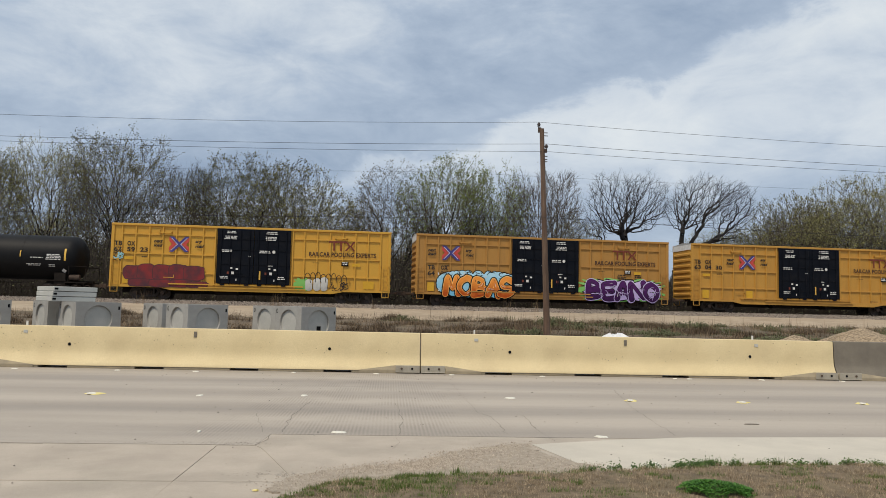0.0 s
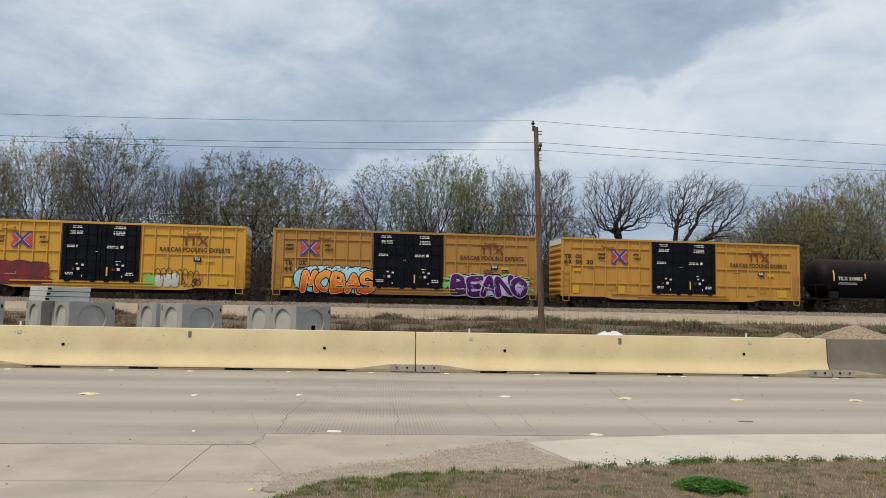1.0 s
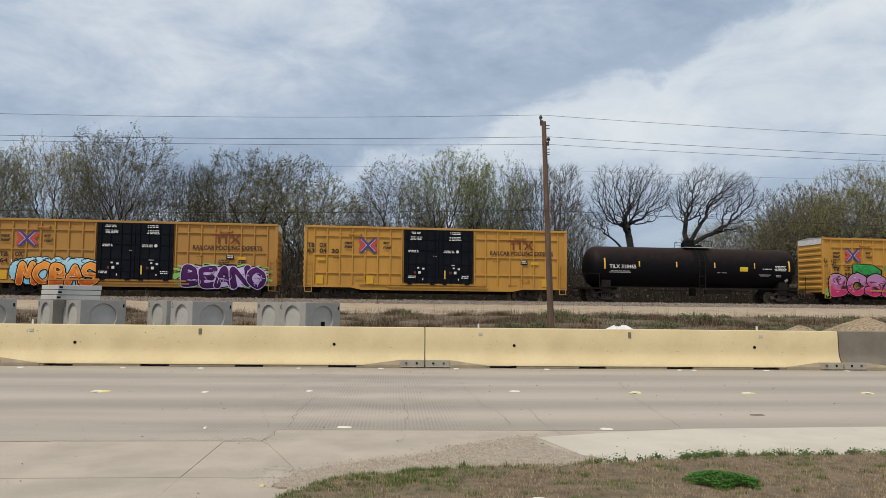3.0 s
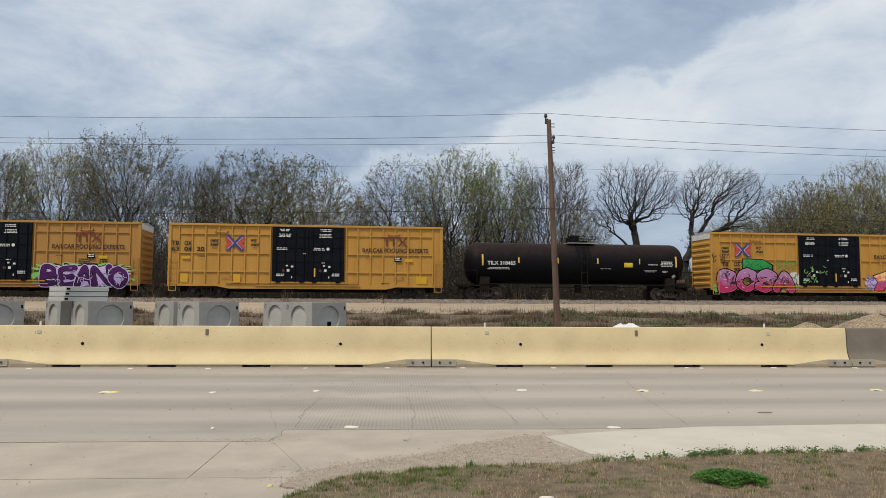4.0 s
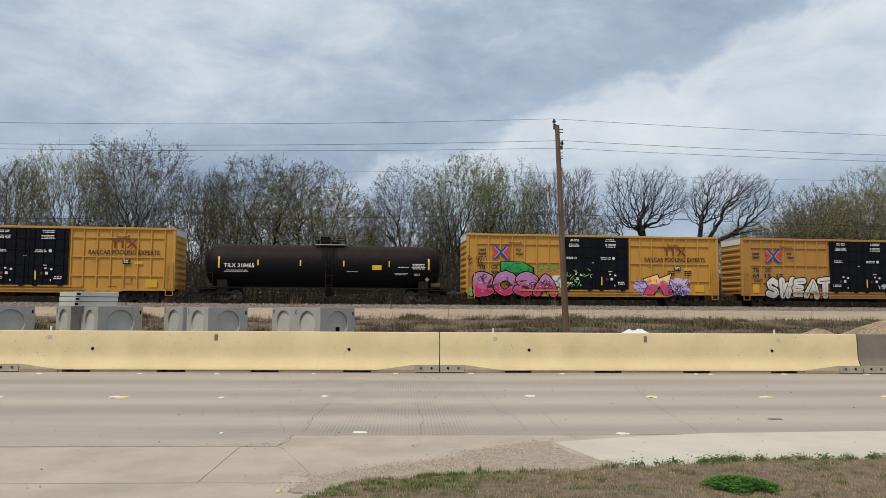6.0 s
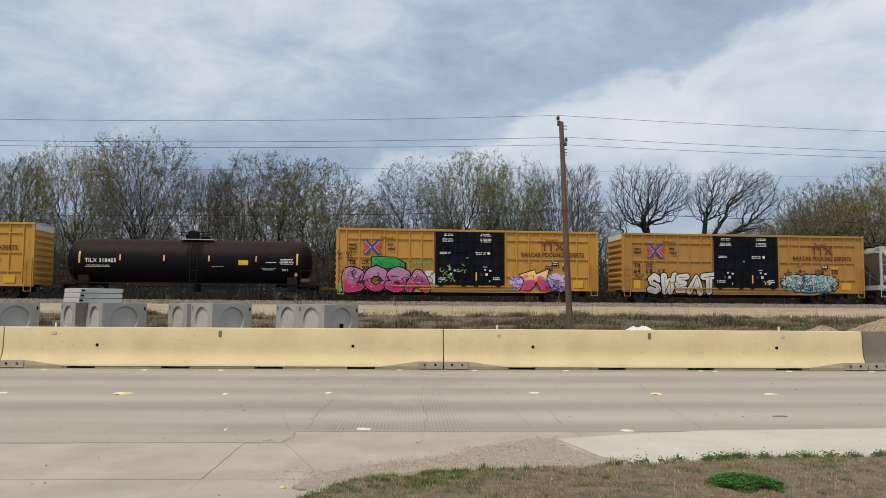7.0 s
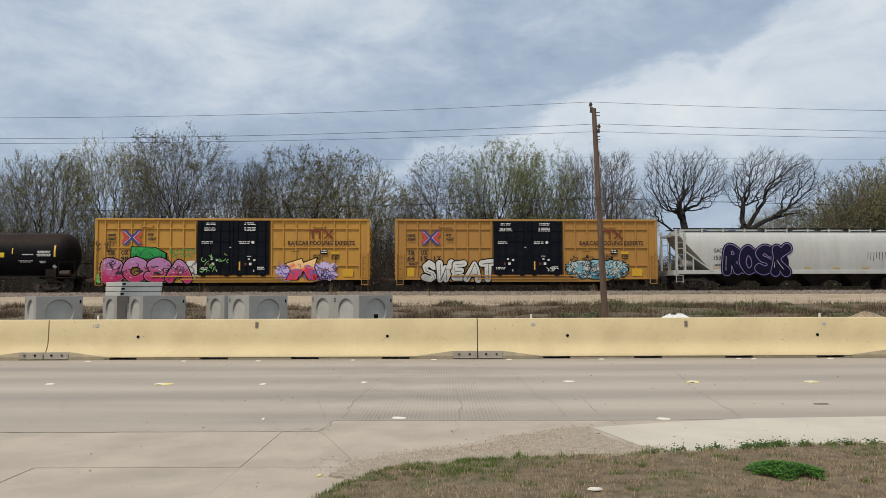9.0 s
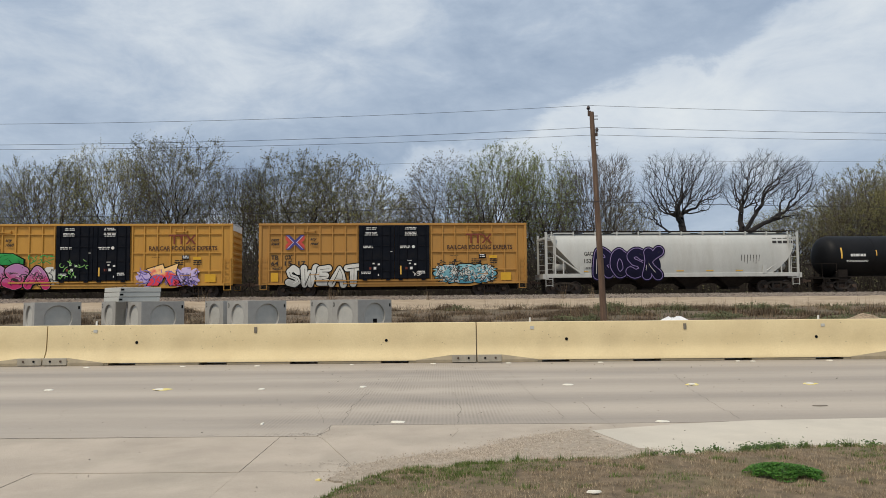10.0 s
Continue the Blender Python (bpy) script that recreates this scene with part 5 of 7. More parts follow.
        for x in (-1.245, 1.245):
            d = part("door", door_leaf, None, car, "black plug door with stencils")
            d.matrix_basis = m @ pose(x, 0, 0)
            for z in (1.75, 2.55, 3.55, 4.3):
                part("door_rib", door_rib, None, d).matrix_basis = pose(0, 0, z)
            for dx in (-0.95, -0.35, 0.35, 0.95):
                part("lock_bar", lock_bar, None, d).matrix_basis = pose(dx, 0, 0)
            part("door_handle", crank, None, d)
            for dx in (-0.8, 0.8):
                part("door_shoe", shoe, None, d).matrix_basis = pose(dx, 0, 0)
    # ends: stacked corrugations under a pale gable strip
    rib = Shape().loft([[(-H + 0.05 - d, y, z * 0.16) for z, d in ((-1, 0), (-0.4, 0.10), (0.4, 0.10), (1, 0))] for y in (-1.42, 1.42)]).mesh("end_corrugation", mat)
    for turn in (0, 180):
        m = pose(0, 0, 0, 0, 0, turn)
        e = part("end_wall", Shape().box(-H + 0.02, -H + 0.08, -1.5, 1.5, 0.95, 5.06).mesh("end_wall", mat), None, car)
        e.matrix_basis = m
        for k in range(8):
            part("end_corrugation", rib, None, e).matrix_basis = pose(0, 0, 1.3 + k * 0.43)
        part("gable_strip", Shape().box(-H - 0.02, -H + 0.03, -1.46, 1.46, 4.66, 5.05), M_WHITE, e, "pale grey-white gable strip")
    part("underframe", Shape().box(-H + 0.2, H - 0.2, -1.3, 1.3, 0.80, 0.96).box(-8.9, 8.9, -0.3, 0.3, 0.45, 0.82).box(-2.6, -1.0, -1.0, -0.3, 0.42, 0.80).box(1.6, 2.2, -1.2, -0.4, 0.40, 0.80), M_UNDER, car)
    for side in (-1, 1):
        for yy in (-1.64, 1.64):
            ladder(car, side * (H - 0.34), yy, 0.95, 2.75, mat, 0.46, 5)
            sh = Shape()
            x = side * (H - 0.34)
            sh.box(x - 0.25, x - 0.21, yy - 0.02, yy + 0.02, 0.50, 0.95).box(x + 0.21, x + 0.25, yy - 0.02, yy + 0.02, 0.50, 0.95).box(x - 0.25, x + 0.25, yy - 0.02, yy + 0.02, 0.48, 0.52)
            part("stirrup_step", sh, mat, car)
    for x in (3.1 - H, 14.95 - H):
        part("grab_iron", Shape().box(x, x + 0.85, -1.68, -1.61, 4.52, 4.60).box(x, x + 0.06, -1.68, -1.50, 4.52, 4.74).box(x + 0.78, x + 0.85, -1.68, -1.50, 4.52, 4.66), mat, car, bevel=0.008)
        part("grab_iron", Shape().box(x + 0.4, x + 1.1, -1.64, -1.61, 1.50, 1.54).box(x + 1.06, x + 1.1, -1.64, -1.50, 1.50, 1.70), mat, car)
    bogies(car, 6.95)
    couplers(car, H, 0.88)
    lettering(car, numbers, layout, rnd)
    if art:
        graffiti(car, art, -1.622)
    CARS.append(car)
    return car


def lettering(car, numbers, layout, rnd):
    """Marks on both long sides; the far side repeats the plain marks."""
    H, y = 9.45, -1.610
    hidden = layout == "logo_first"
    zt, zb = (2.58, 2.16) if hidden else (3.60, 3.20)
    x0 = 0.85 if hidden else 0.22
    step = 0.94 if hidden else 0.84
    for z, keys in ((zt, ("TB", "OX")), (zb, numbers)):
        for i, k in enumerate(keys):
            sh = Shape()
            write(sh, k, x0 + step * i - H, z, y, 0.51, 0.31)
            part("reporting_mark", sh, M_STENCIL, car, "dark stencilled reporting mark")
    lx = 1.85 if hidden else 3.78
    # crossed ribbons emblem between the four words
    for mat, dy, pts in ((M_LOGO_BLUE, 0.0, ((0, 0), (0.28, 0), (1.32, 1.1), (1.04, 1.1))), (M_LOGO_BLUE, -0.004, ((0, 1.1), (0.28, 1.1), (1.32, 0), (1.04, 0)))):
        s = Shape()
        flat(s, [(lx - H + a, 3.27 + b * 0.95) for a, b in pts], y + dy)
        part("emblem", s, mat, car)
    s = Shape()
    for pts in (((0.12, 0.10), (0.17, 0.10), (0.58, 0.55), (0.17, 1.0), (0.12, 1.0), (0.53, 0.55)), ((1.20, 0.10), (1.15, 0.10), (0.74, 0.55), (1.15, 1.0), (1.20, 1.0), (0.79, 0.55))):
        s = Shape()
        flat(s, [(lx - H + a, 3.27 + b * 0.95) for a, b in pts], y - 0.008)
        part("emblem_stripe", s, M_G_LAV, car)
    s = Shape()
    for pts in (((0.0, 0.04), (0.0, 0.34), (0.20, 0.55), (0.0, 0.76), (0.0, 1.06), (0.47, 0.55)), ((1.32, 0.04), (1.32, 0.34), (1.12, 0.55), (1.32, 0.76), (1.32, 1.06), (0.85, 0.55))):
        s = Shape()
        flat(s, [(lx - H + a, 3.27 + b * 0.95) for a, b in pts], y - 0.006)
        part("emblem_chevron", s, M_LOGO_BRIGHT, car)
    s = Shape()
    for k, dx, z in (("next", -1.0, 3.86), ("load", -1.0, 3.58), ("any", 1.72, 3.86), ("road", 1.72, 3.58)):
        s = Shape()
        write(s, k, lx + dx - H, z, y, 0.58 if k != "any" else 0.46, 0.22)
        part("slogan_word", s, M_STENCIL, car)
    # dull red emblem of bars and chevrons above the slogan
    s = Shape()
    bx, bz = 14.55 - H, 3.70
    for x0, x1, za, zb in ((0, 1.15, 0.55, 0.68), (0.30, 0.42, 0.0, 0.55), (0.78, 0.90, 0.0, 0.55)):
        s = Shape()
        flat(s, [(bx + x0, bz + za), (bx + x1, bz + za), (bx + x1, bz + zb), (bx + x0, bz + zb)], y)
        part("emblem_bar", s, M_LOGO_RED, car)
    for a in (1, -1):
        c = bx + 1.48
        s = Shape()
        flat(s, [(c - a * 0.36, bz), (c - a * 0.22, bz), (c + a * 0.03, bz + 0.33), (c - a * 0.22, bz + 0.66), (c - a * 0.36, bz + 0.66), (c - a * 0.11, bz + 0.33)], y - 0.002)
        part("emblem_chevron", s, M_LOGO_RED, car)
    s = Shape()
    write(s, "slogan", 13.2 - H, 3.26, y, 4.65, 0.31)
    part("slogan_line", s, M_SLOGAN, car, "dark brown slogan lettering")
    # small print
    s = Shape()
    for x, z, w, h, n in ((-1.95, 4.62, 0.75, 0.2, 2), (-2.05, 4.22, 0.95, 0.26, 3), (0.75, 4.62, 0.85, 0.22, 2), (0.70, 4.2, 0.95, 0.3, 3), (-2.2, 3.32, 0.8, 0.2, 2), (0.35, 3.30, 0.8, 0.22, 2),
                          (-0.35, 3.05, 0.22, 0.08, 1), (0.9, 2.42, 0.4, 0.08, 1), (-2.3, 1.5, 0.7, 0.2, 2), (1.6, 1.5, 0.6, 0.24, 2)):
        bars(s, x + rnd.uniform(-.05, .05), z, -1.756, w, h, n, rnd)
    for x in (-1.45, 1.10):
        flat(s, [(x + a, 1.85 + b) for a, b in ((0, 0), (0.18, 0), (0.18, 0.18), (0, 0.18))], -1.792)
        flat(s, [(x - 0.08 + a, 2.22 + b) for a, b in ((0, 0), (0.14, 0), (0.14, 0.10), (0, 0.10))], -1.756)
        flat(s, [(x + 0.28 + a, 2.15 + b) for a, b in ((0, 0), (0.16, 0), (0.16, 0.12), (0, 0.12))], -1.756)
        flat(s, [(x + 0.30 + a, 1.40 + b) for a, b in ((0, 0), (0.06, 0), (0.06, 0.14), (0, 0.14))], -1.756)
    flat(s, [(1.35 + 0.11 * math.cos(a), 3.45 + 0.11 * math.sin(a)) for a in np.linspace(0, 2 * math.pi, 15)[:-1]], -1.756)
    tagged(part("door_stencil", s, M_WHITE, car, "small white stencil lines"), kind="stuff")
    s = Shape()
    flat(s, [(0.40, 1.5), (0.50, 1.5), (0.50, 2.1), (0.40, 2.1)], -1.757)
    part("door_stripe", s, M_REFLECT, car, "yellow reflective strip")
    for x in (-1.75, 0.78):
        s = Shape()
        flat(s, [(x + a, 1.85 + b) for a, b in ((0, 0), (0.17, 0), (0.17, 0.17), (0, 0.17))], -1.757)
        part("door_stencil", s, M_LOGO_RED, car)
    for x, z, w, h in ((0.85, 1.05, 0.5, 0.62), (4.35, 1.12, 0.5, 0.55), (17.0, 1.05, 0.75, 0.55), (0.9, 2.68, 0.55, 0.2) if not hidden else (4.3, 1.12, 0.5, 0.55), (16.2, 2.62, 0.55, 0.2)):
        s = Shape()
        flat(s, [(x - H + a, z + b) for a, b in ((0, 0), (w, 0), (w, h), (0, h))], y + 0.002)
        part("touch_up_patch", s, M_DECAL, car, "golden repaint patch")
    s = Shape()
    bars(s, 2.0 - H, 2.78, y, 0.45, 0.12, 1, rnd)
    bars(s, 13.4 - H, 2.76, y, 0.6, 0.06, 1, rnd)
    bars(s, 14.5 - H, 1.0, y, 0.7, 0.1, 1, rnd)
    if hidden:
        bars(s, 16.2 - H, 2.2, y, 0.6, 0.4, 3, rnd)
        bars(s, 14.9 - H, 2.2, y, 0.7, 0.4, 3, rnd)
    tagged(part("small_print", s, M_STENCIL, car), kind="stuff")
    s = Shape()
    flat(s, [(15.45 - H + a, 2.62 + b) for a, b in ((0, 0), (0.5, 0), (0.5, 0.30), (0, 0.30))], y - 0.001)
    part("data_plate", s, M_BLACK, car)
    s = Shape()
    bars(s, 15.5 - H, 2.66, y - 0.004, 0.4, 0.24, 2, rnd)
    tagged(part("data_plate_print", s, M_WHITE, car), kind="stuff")


def tank_car(mat, clean, label, seed):
    rnd = random.Random(seed)
    car = tagged(new("tank_car"), label, "tank car", "freight train")
    L, R, zc, n = 8.3, 1.53, 2.68, 40
    prof = [(-L, 0.02), (-L + 0.04, 0.55), (-L + 0.14, 0.95), (-L + 0.32, 1.28), (-L + 0.55, 1.46), (-L + 0.85, R)]
    prof += [(x, R) for x in np.linspace(-6.5, 6.5, 9)] + [(-x, r) for x, r in reversed(prof)]
    sh = Shape().loft([[(x, r * math.sin(a), zc + r * math.cos(a)) for a in [2 * math.pi * i / n for i in range(n)]] for x, r in prof])
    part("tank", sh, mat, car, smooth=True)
    band = lambda x, w: Shape().loft([[(xx, (R + 0.012) * math.sin(a), zc + (R + 0.012) * math.cos(a)) for a in [2 * math.pi * i / n for i in range(n)]] for xx in (x - w, x + w)])
    for x in (-5.0, -1.3, 0.45, 4.6) if not clean else (-4.6, 0.0, 4.6):
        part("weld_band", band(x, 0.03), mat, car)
    part("dark_band", band(0.35 if not clean else 0.2, 0.55), M_BLACK, car, "darker spill-stained band under the manway")
    part("manway_housing", Shape().box(-0.34, 0.32, -0.36, 0.36, zc + R - 0.1, zc + R + 0.62), M_BLACK, car, bevel=0.05)
    part("vent_valve", Shape().tube((-0.5, 0, zc + R - 0.05), (-0.5, 0, zc + R + 0.40), 0.09, n=12), M_BLACK, car)
    part("fitting_cover", Shape().tube((0.75, 0, zc + R - 0.05), (0.75, 0, zc + R + 0.24), 0.30, n=16), M_BLACK, car)
    sh = Shape().box(-0.7, 1.45, -0.85, 0.85, zc + R - 0.02, zc + R + 0.03)
    part("manway_platform", sh, M_GALV, car, "pale steel grating platform")
    sh = Shape()
    for y in (-0.85, 0.85):
        for x in (-0.7, 0.37, 1.45):
            sh.tube((x, y, zc + R + 0.05), (x, y, zc + R + 0.48), 0.02, n=6)
        sh.tube((-0.7, y, zc + R + 0.48), (1.45, y, zc + R + 0.48), 0.02, n=6)
        sh.tube((-0.7, y, zc + R + 0.28), (1.45, y, zc + R + 0.28), 0.015, n=6)
    part("platform_railing", sh, M_UNDER, car)
    for y in (-1.0, 1.0):
        sh = Shape()
        for x in (0.1, 0.55):
            pts = [(x, y * (1.62 if z < zc else 0.06 + math.sqrt(max(0.02, (R + 0.09) ** 2 - (z - zc) ** 2))), z) for z in (0.75, 1.3, 2.0, 2.7, 3.2, 3.6, 3.9, 4.1)]
            for p, q in zip(pts, pts[1:]):
                sh.tube(p, q, 0.02, n=5)
            last = pts
        for p in last[:-1]:
            sh.tube((0.1, p[1], p[2]), (0.55, p[1], p[2]), 0.014, n=5)
        part("ladder", sh, M_UNDER, car)
    # sills, saddles, end platforms
    for side in (-1, 1):
        part("saddle", Shape().box(side * 7.0 - 0.35, side * 7.0 + 0.35, -1.25, 1.25, 0.85, 1.65), M_UNDER, car)
        part("end_platform", Shape().box(min(side * 7.4, side * 8.75), max(side * 7.4, side * 8.75), -1.5, 1.5, 0.98, 1.05), M_UNDER, car)
        sh = Shape()
        for y in (-1.45, 1.45):
            for x in (7.6, 8.7):
                sh.tube((side * x, y, 1.05), (side * x, y, 2.1), 0.02, n=6)
            sh.tube((side * 7.6, y, 2.1), (side * 8.7, y, 2.1), 0.02, n=6)
        sh.tube((side * 8.7, -1.45, 2.1), (side * 8.7, 1.45, 2.1), 0.02, n=6)
        part("hand_rail", sh, M_UNDER, car)
        part("draft_sill", Shape().box(min(side * 5.8, side * 8.8), max(side * 5.8, side * 8.8), -0.22, 0.22, 0.72, 1.15), M_UNDER, car)
        for y in (-1.5, 1.5):
            ladder(car, side * 8.4, y, 0.4, 1.0, M_UNDER, 0.45, 2)
    part("side_sill", Shape().box(-7.4, 7.4, -1.32, -1.26, 1.10, 1.16), M_UNDER, car)
    part("outlet_valve", Shape().tube((0.3, 0, 1.2), (0.3, 0, 0.55), 0.25, n=14), M_UNDER, car)
    part("brake_rigging", Shape().box(1.0, 3.0, -0.9, -0.5, 0.72, 1.05).tube((-3.5, -0.8, 0.9), (4.5, -0.8, 0.95), 0.03, n=6), M_UNDER, car)
    part("brake_cylinder", Shape().tube((7.55, -1.0, 1.35), (8.2, -1.0, 1.35), 0.2, n=14), M_RUST, car)

    def skin(x0, x1, za, zb, mt, name="stencil", lbl=""):
        """A thin plate bent to the shell between two heights."""
        s = Shape()
        zs = np.linspace(za, zb, 5)
        rows = [[(x0, -math.sqrt((R + d) ** 2 - (z - zc) ** 2), z) for z in zs] + [(x1, -math.sqrt((R + d) ** 2 - (z - zc) ** 2), z) for z in zs] for d in (0.008,)]
        s.add(rows[0], [(i, i + 5, i + 6, i + 1) for i in range(4)])
        part(name, s, mt, car, lbl)

    def bent(shape, d=0.008):
        shape.v = [(x, -math.sqrt((R + d) ** 2 - (z - zc) ** 2), z) for x, y, z in shape.v]
        return shape

    tall = (-7.2, 7.35)
    for x in tall:
        skin(x - 0.06, x + 0.06, 2.45, 3.25, M_REFLECT, "reflector_strip", "yellow reflector strip")
    for x in (-4.55, -1.65, 1.35, 4.55):
        skin(x - 0.05, x + 0.05, 2.65, 3.05, M_REFLECT, "reflector_strip", "yellow reflector strip")
    s = Shape()
    if not clean:
        write(s, "tank_mark", -6.85, 2.50, 0, 2.05, 0.28)
        part("reporting_mark", bent(s), M_WHITE, car, "white reporting mark")
    else:
        bars(s, -6.6, 2.45, 0, 1.3, 0.34, 1, rnd)
        part("reporting_mark", bent(s), M_WHITE, car, "white worn reporting mark")
    s = Shape()
    bars(s, -6.85, 2.15, 0, 1.7, 0.18, 2, rnd)
    bars(s, 1.5, 2.25, 0, 0.9, 0.06, 1, rnd)
    bars(s, 5.1, 2.55, 0, 0.9, 0.10, 1, rnd)
    bars(s, 4.9, 2.05, 0, 1.0, 0.16, 2, rnd)
    bars(s, 6.1, 2.45, 0, 1.05, 0.42, 4, rnd)
    bars(s, 6.3, 2.0, 0, 0.45, 0.18, 2, rnd)
    bars(s, -7.4, 1.48, 0, 0.8, 0.05, 1, rnd)
    tagged(part("stencil", bent(s), M_WHITE, car, "small white stencil lines"), kind="stuff")
    if not clean:
        skin(3.35, 4.0, 2.42, 2.75, M_PLACARD, "placard", "bright yellow warning placard")
    s = Shape()
    flat(s, [(7.1 + a, 1.62 + b) for a, b in ((0, 0.16), (0.16, 0), (0.32, 0.16), (0.16, 0.32))], 0)
    part("hazard_diamond", bent(s, 0.01), M_WHITE, car)
    bogies(car, 7.0)
    couplers(car, 8.75, 0.72)
    CARS.append(car)
    return car


def hopper_car(label):
    rnd = random.Random(77)
    car = tagged(new("hopper_car"), label, "hopper car", "freight train")
    H = 9.65
    zs = [1.42, 1.8, 2.4, 3.0, 3.5, 3.9, 4.15, 4.32, 4.40]
    ys = [1.50, 1.56, 1.59, 1.57, 1.50, 1.38, 1.20, 0.90, 0.62]
    rings = []
    for z, y in zip(zs, ys):
        f = max(0.0, (3.75 - z) / 2.33)
        xl, xr = -H + 0.75 + 2.15 * f, H - 0.60 - 1.7 * f ** 2
        rings.append([(xl, -y, z), (xr, -y, z), (xr, y, z), (xl, y, z)])
    body = Shape()
    cols = 15
    loops = []
    for r in rings:
        (xl, y0, z), (xr, _, _) = r[0], r[1]
        loops.append([(xl + (xr - xl) * i / cols, y0, z) for i in range(cols + 1)] + [(xr + (xl - xr) * i / cols, -y0, z) for i in range(cols + 1)])
    body.loft(loops)
    part("body", body, M_HOPPER, car, smooth=True)
    part("side_sill", Shape().box(-H + 0.35, H - 0.35, -1.60, -1.48, 1.18, 1.46), M_HOPPER, car, bevel=0.015)
    part("side_sill", Shape().box(-H + 0.35, H - 0.35, 1.48, 1.60, 1.18, 1.46), M_HOPPER, car, bevel=0.015)
    for side in (-1, 1):
        part("end_sill", Shape().box(min(side * (H - 0.5), side * (H - 0.1)), max(side * (H - 0.5), side * (H - 0.1)), -1.58, 1.58, 1.10, 1.46), M_HOPPER, car)
        part("roof_cap", Shape().box(min(side * (H - 1.1), side * (H - 0.2)), max(side * (H - 1.1), side * (H - 0.2)), -1.3, 1.3, 3.95, 4.10), M_HOPPER, car)
        for y in (-1.52, 1.52):
            part("corner_post", Shape().box(side * (H - 0.35) - 0.07, side * (H - 0.35) + 0.07, y - 0.06, y + 0.06, 1.1, 4.45), M_HOPPER, car)
            part("stanchion", Shape().box(side * (H - 1.0) - 0.05, side * (H - 1.0) + 0.05, y - 0.05, y + 0.05, 1.4, 4.2), M_HOPPER, car)
            ladder(car, side * (H - 0.65), y * 1.03, 1.3, 4.35, M_HOPPER, 0.46)
            ladder(car, side * (H - 0.55), y * 1.03, 0.55, 1.15, M_HOPPER, 0.5, 2)
            sh = Shape()
            sh.tube((side * (H - 0.9), y, 2.9), (side * (H - 2.9), y, 1.46), 0.06, n=6)
            sh.tube((side * (H - 1.6), y, 1.46), (side * (H - 1.6), y, 2.4), 0.05, n=6)
            part("end_brace", sh, M_HOPPER, car)
            part("gusset", Shape().box(side * (H - 2.9) - 0.14, side * (H - 2.9) + 0.14, y - 0.10, y + 0.10, 1.4, 2.0), M_HOPPER, car)
        part("air_reservoir", Shape().tube((side * (H - 1.0), -0.7, 1.95), (side * (H - 1.9), -0.7, 1.95), 0.26, n=16), M_HOPPER, car)
    # roof walk with stanchions, hatches
    for y in (-0.78, 0.78):
        part("running_board", Shape().box(-H + 0.5, H - 0.5, y - 0.28, y + 0.28, 4.50, 4.54), M_UNDER, car)
    part("roof_rail", Shape().box(-H + 0.3, H - 0.3, -1.14, -1.09, 4.50, 4.56), M_UNDER, car)
    brk = Shape().box(-0.05, 0.05, -1.16, -1.08, 4.16, 4.52).mesh("walk_bracket", M_HOPPER)
    for k in range(12):
        part("walk_bracket", brk, None, car).matrix_basis = pose(-8.8 + k * 1.6, 0, 0)
    hatch = Shape().box(-0.7, 0.7, -0.32, 0.32, 4.38, 4.52).mesh("hatch", M_HOPPER, bevel=0.03)
    for k in range(8):
        part("hatch", hatch, None, car).matrix_basis = pose(-7.7 + k * 2.2, 0, 0)
    # discharge bays
    for x in (-4.8, -1.6, 1.6, 4.8):
        sh = Shape().loft([[(x - 1.55, -1.4, 1.3), (x + 1.55, -1.4, 1.3), (x + 1.55, 1.4, 1.3), (x - 1.55, 1.4, 1.3)], [(x - 0.35, -0.6, 0.42), (x + 0.35, -0.6, 0.42), (x + 0.35, 0.6, 0.42), (x - 0.35, 0.6, 0.42)]])
        part("discharge_bay", sh, M_UNDER, car)
        part("outlet_gate", Shape().box(x - 0.45, x + 0.45, -0.7, 0.7, 0.30, 0.42), M_UNDER, car)
    part("centre_sill", Shape().box(-9.4, 9.4, -0.3, 0.3, 0.72, 1.2), M_UNDER, car)

    def bent(shape, d):
        shape.v = [(x, -interp(z, zs, ys) - d, z) for x, y, z in shape.v]
        return shape

    s = Shape()
    write(s, "hopper_mark", -6.55, 2.74, 0, 0.86, 0.30)
    write(s, "hopper_number", -6.55, 2.22, 0, 0.92, 0.30)
    bars(s, -6.55, 1.75, 0, 1.1, 0.16, 2, rnd)
    part("reporting_mark", bent(s, 0.014), M_STENCIL, car, "black stencilled reporting mark")
    s = Shape()
    for i in range(4):
        x = 7.45 + i * 0.40
        s = Shape()
        flat(s, [(x, 3.60), (x + 0.32, 3.60), (x + 0.38, 4.0), (x + 0.06, 4.0)], 0)
        part("emblem_bar", bent(s, 0.02), M_STENCIL, car)
    s = Shape()
    for i in range(7):
        x = 5.0 + i * 0.22
        flat(s, [(x, 2.3 - 0.1 * (i % 3)), (x + 0.03, 2.3 - 0.1 * (i % 3)), (x + 0.09, 2.75), (x + 0.05, 2.78)], 0)
    part("chalk_mark", bent(s, 0.014), M_UNDER, car, "dark hand-scrawled mark")
    s = Shape()
    for x in (-8.0 + 1.2, -3.6, 0.2, 2.4, 4.6):
        flat(s, [(x, 1.58), (x + 0.55, 1.58), (x + 0.55, 1.66), (x, 1.66)], 0)
    part("reflector_strip", bent(s, 0.014), M_REFLECT, car, "faded yellow reflector strips")
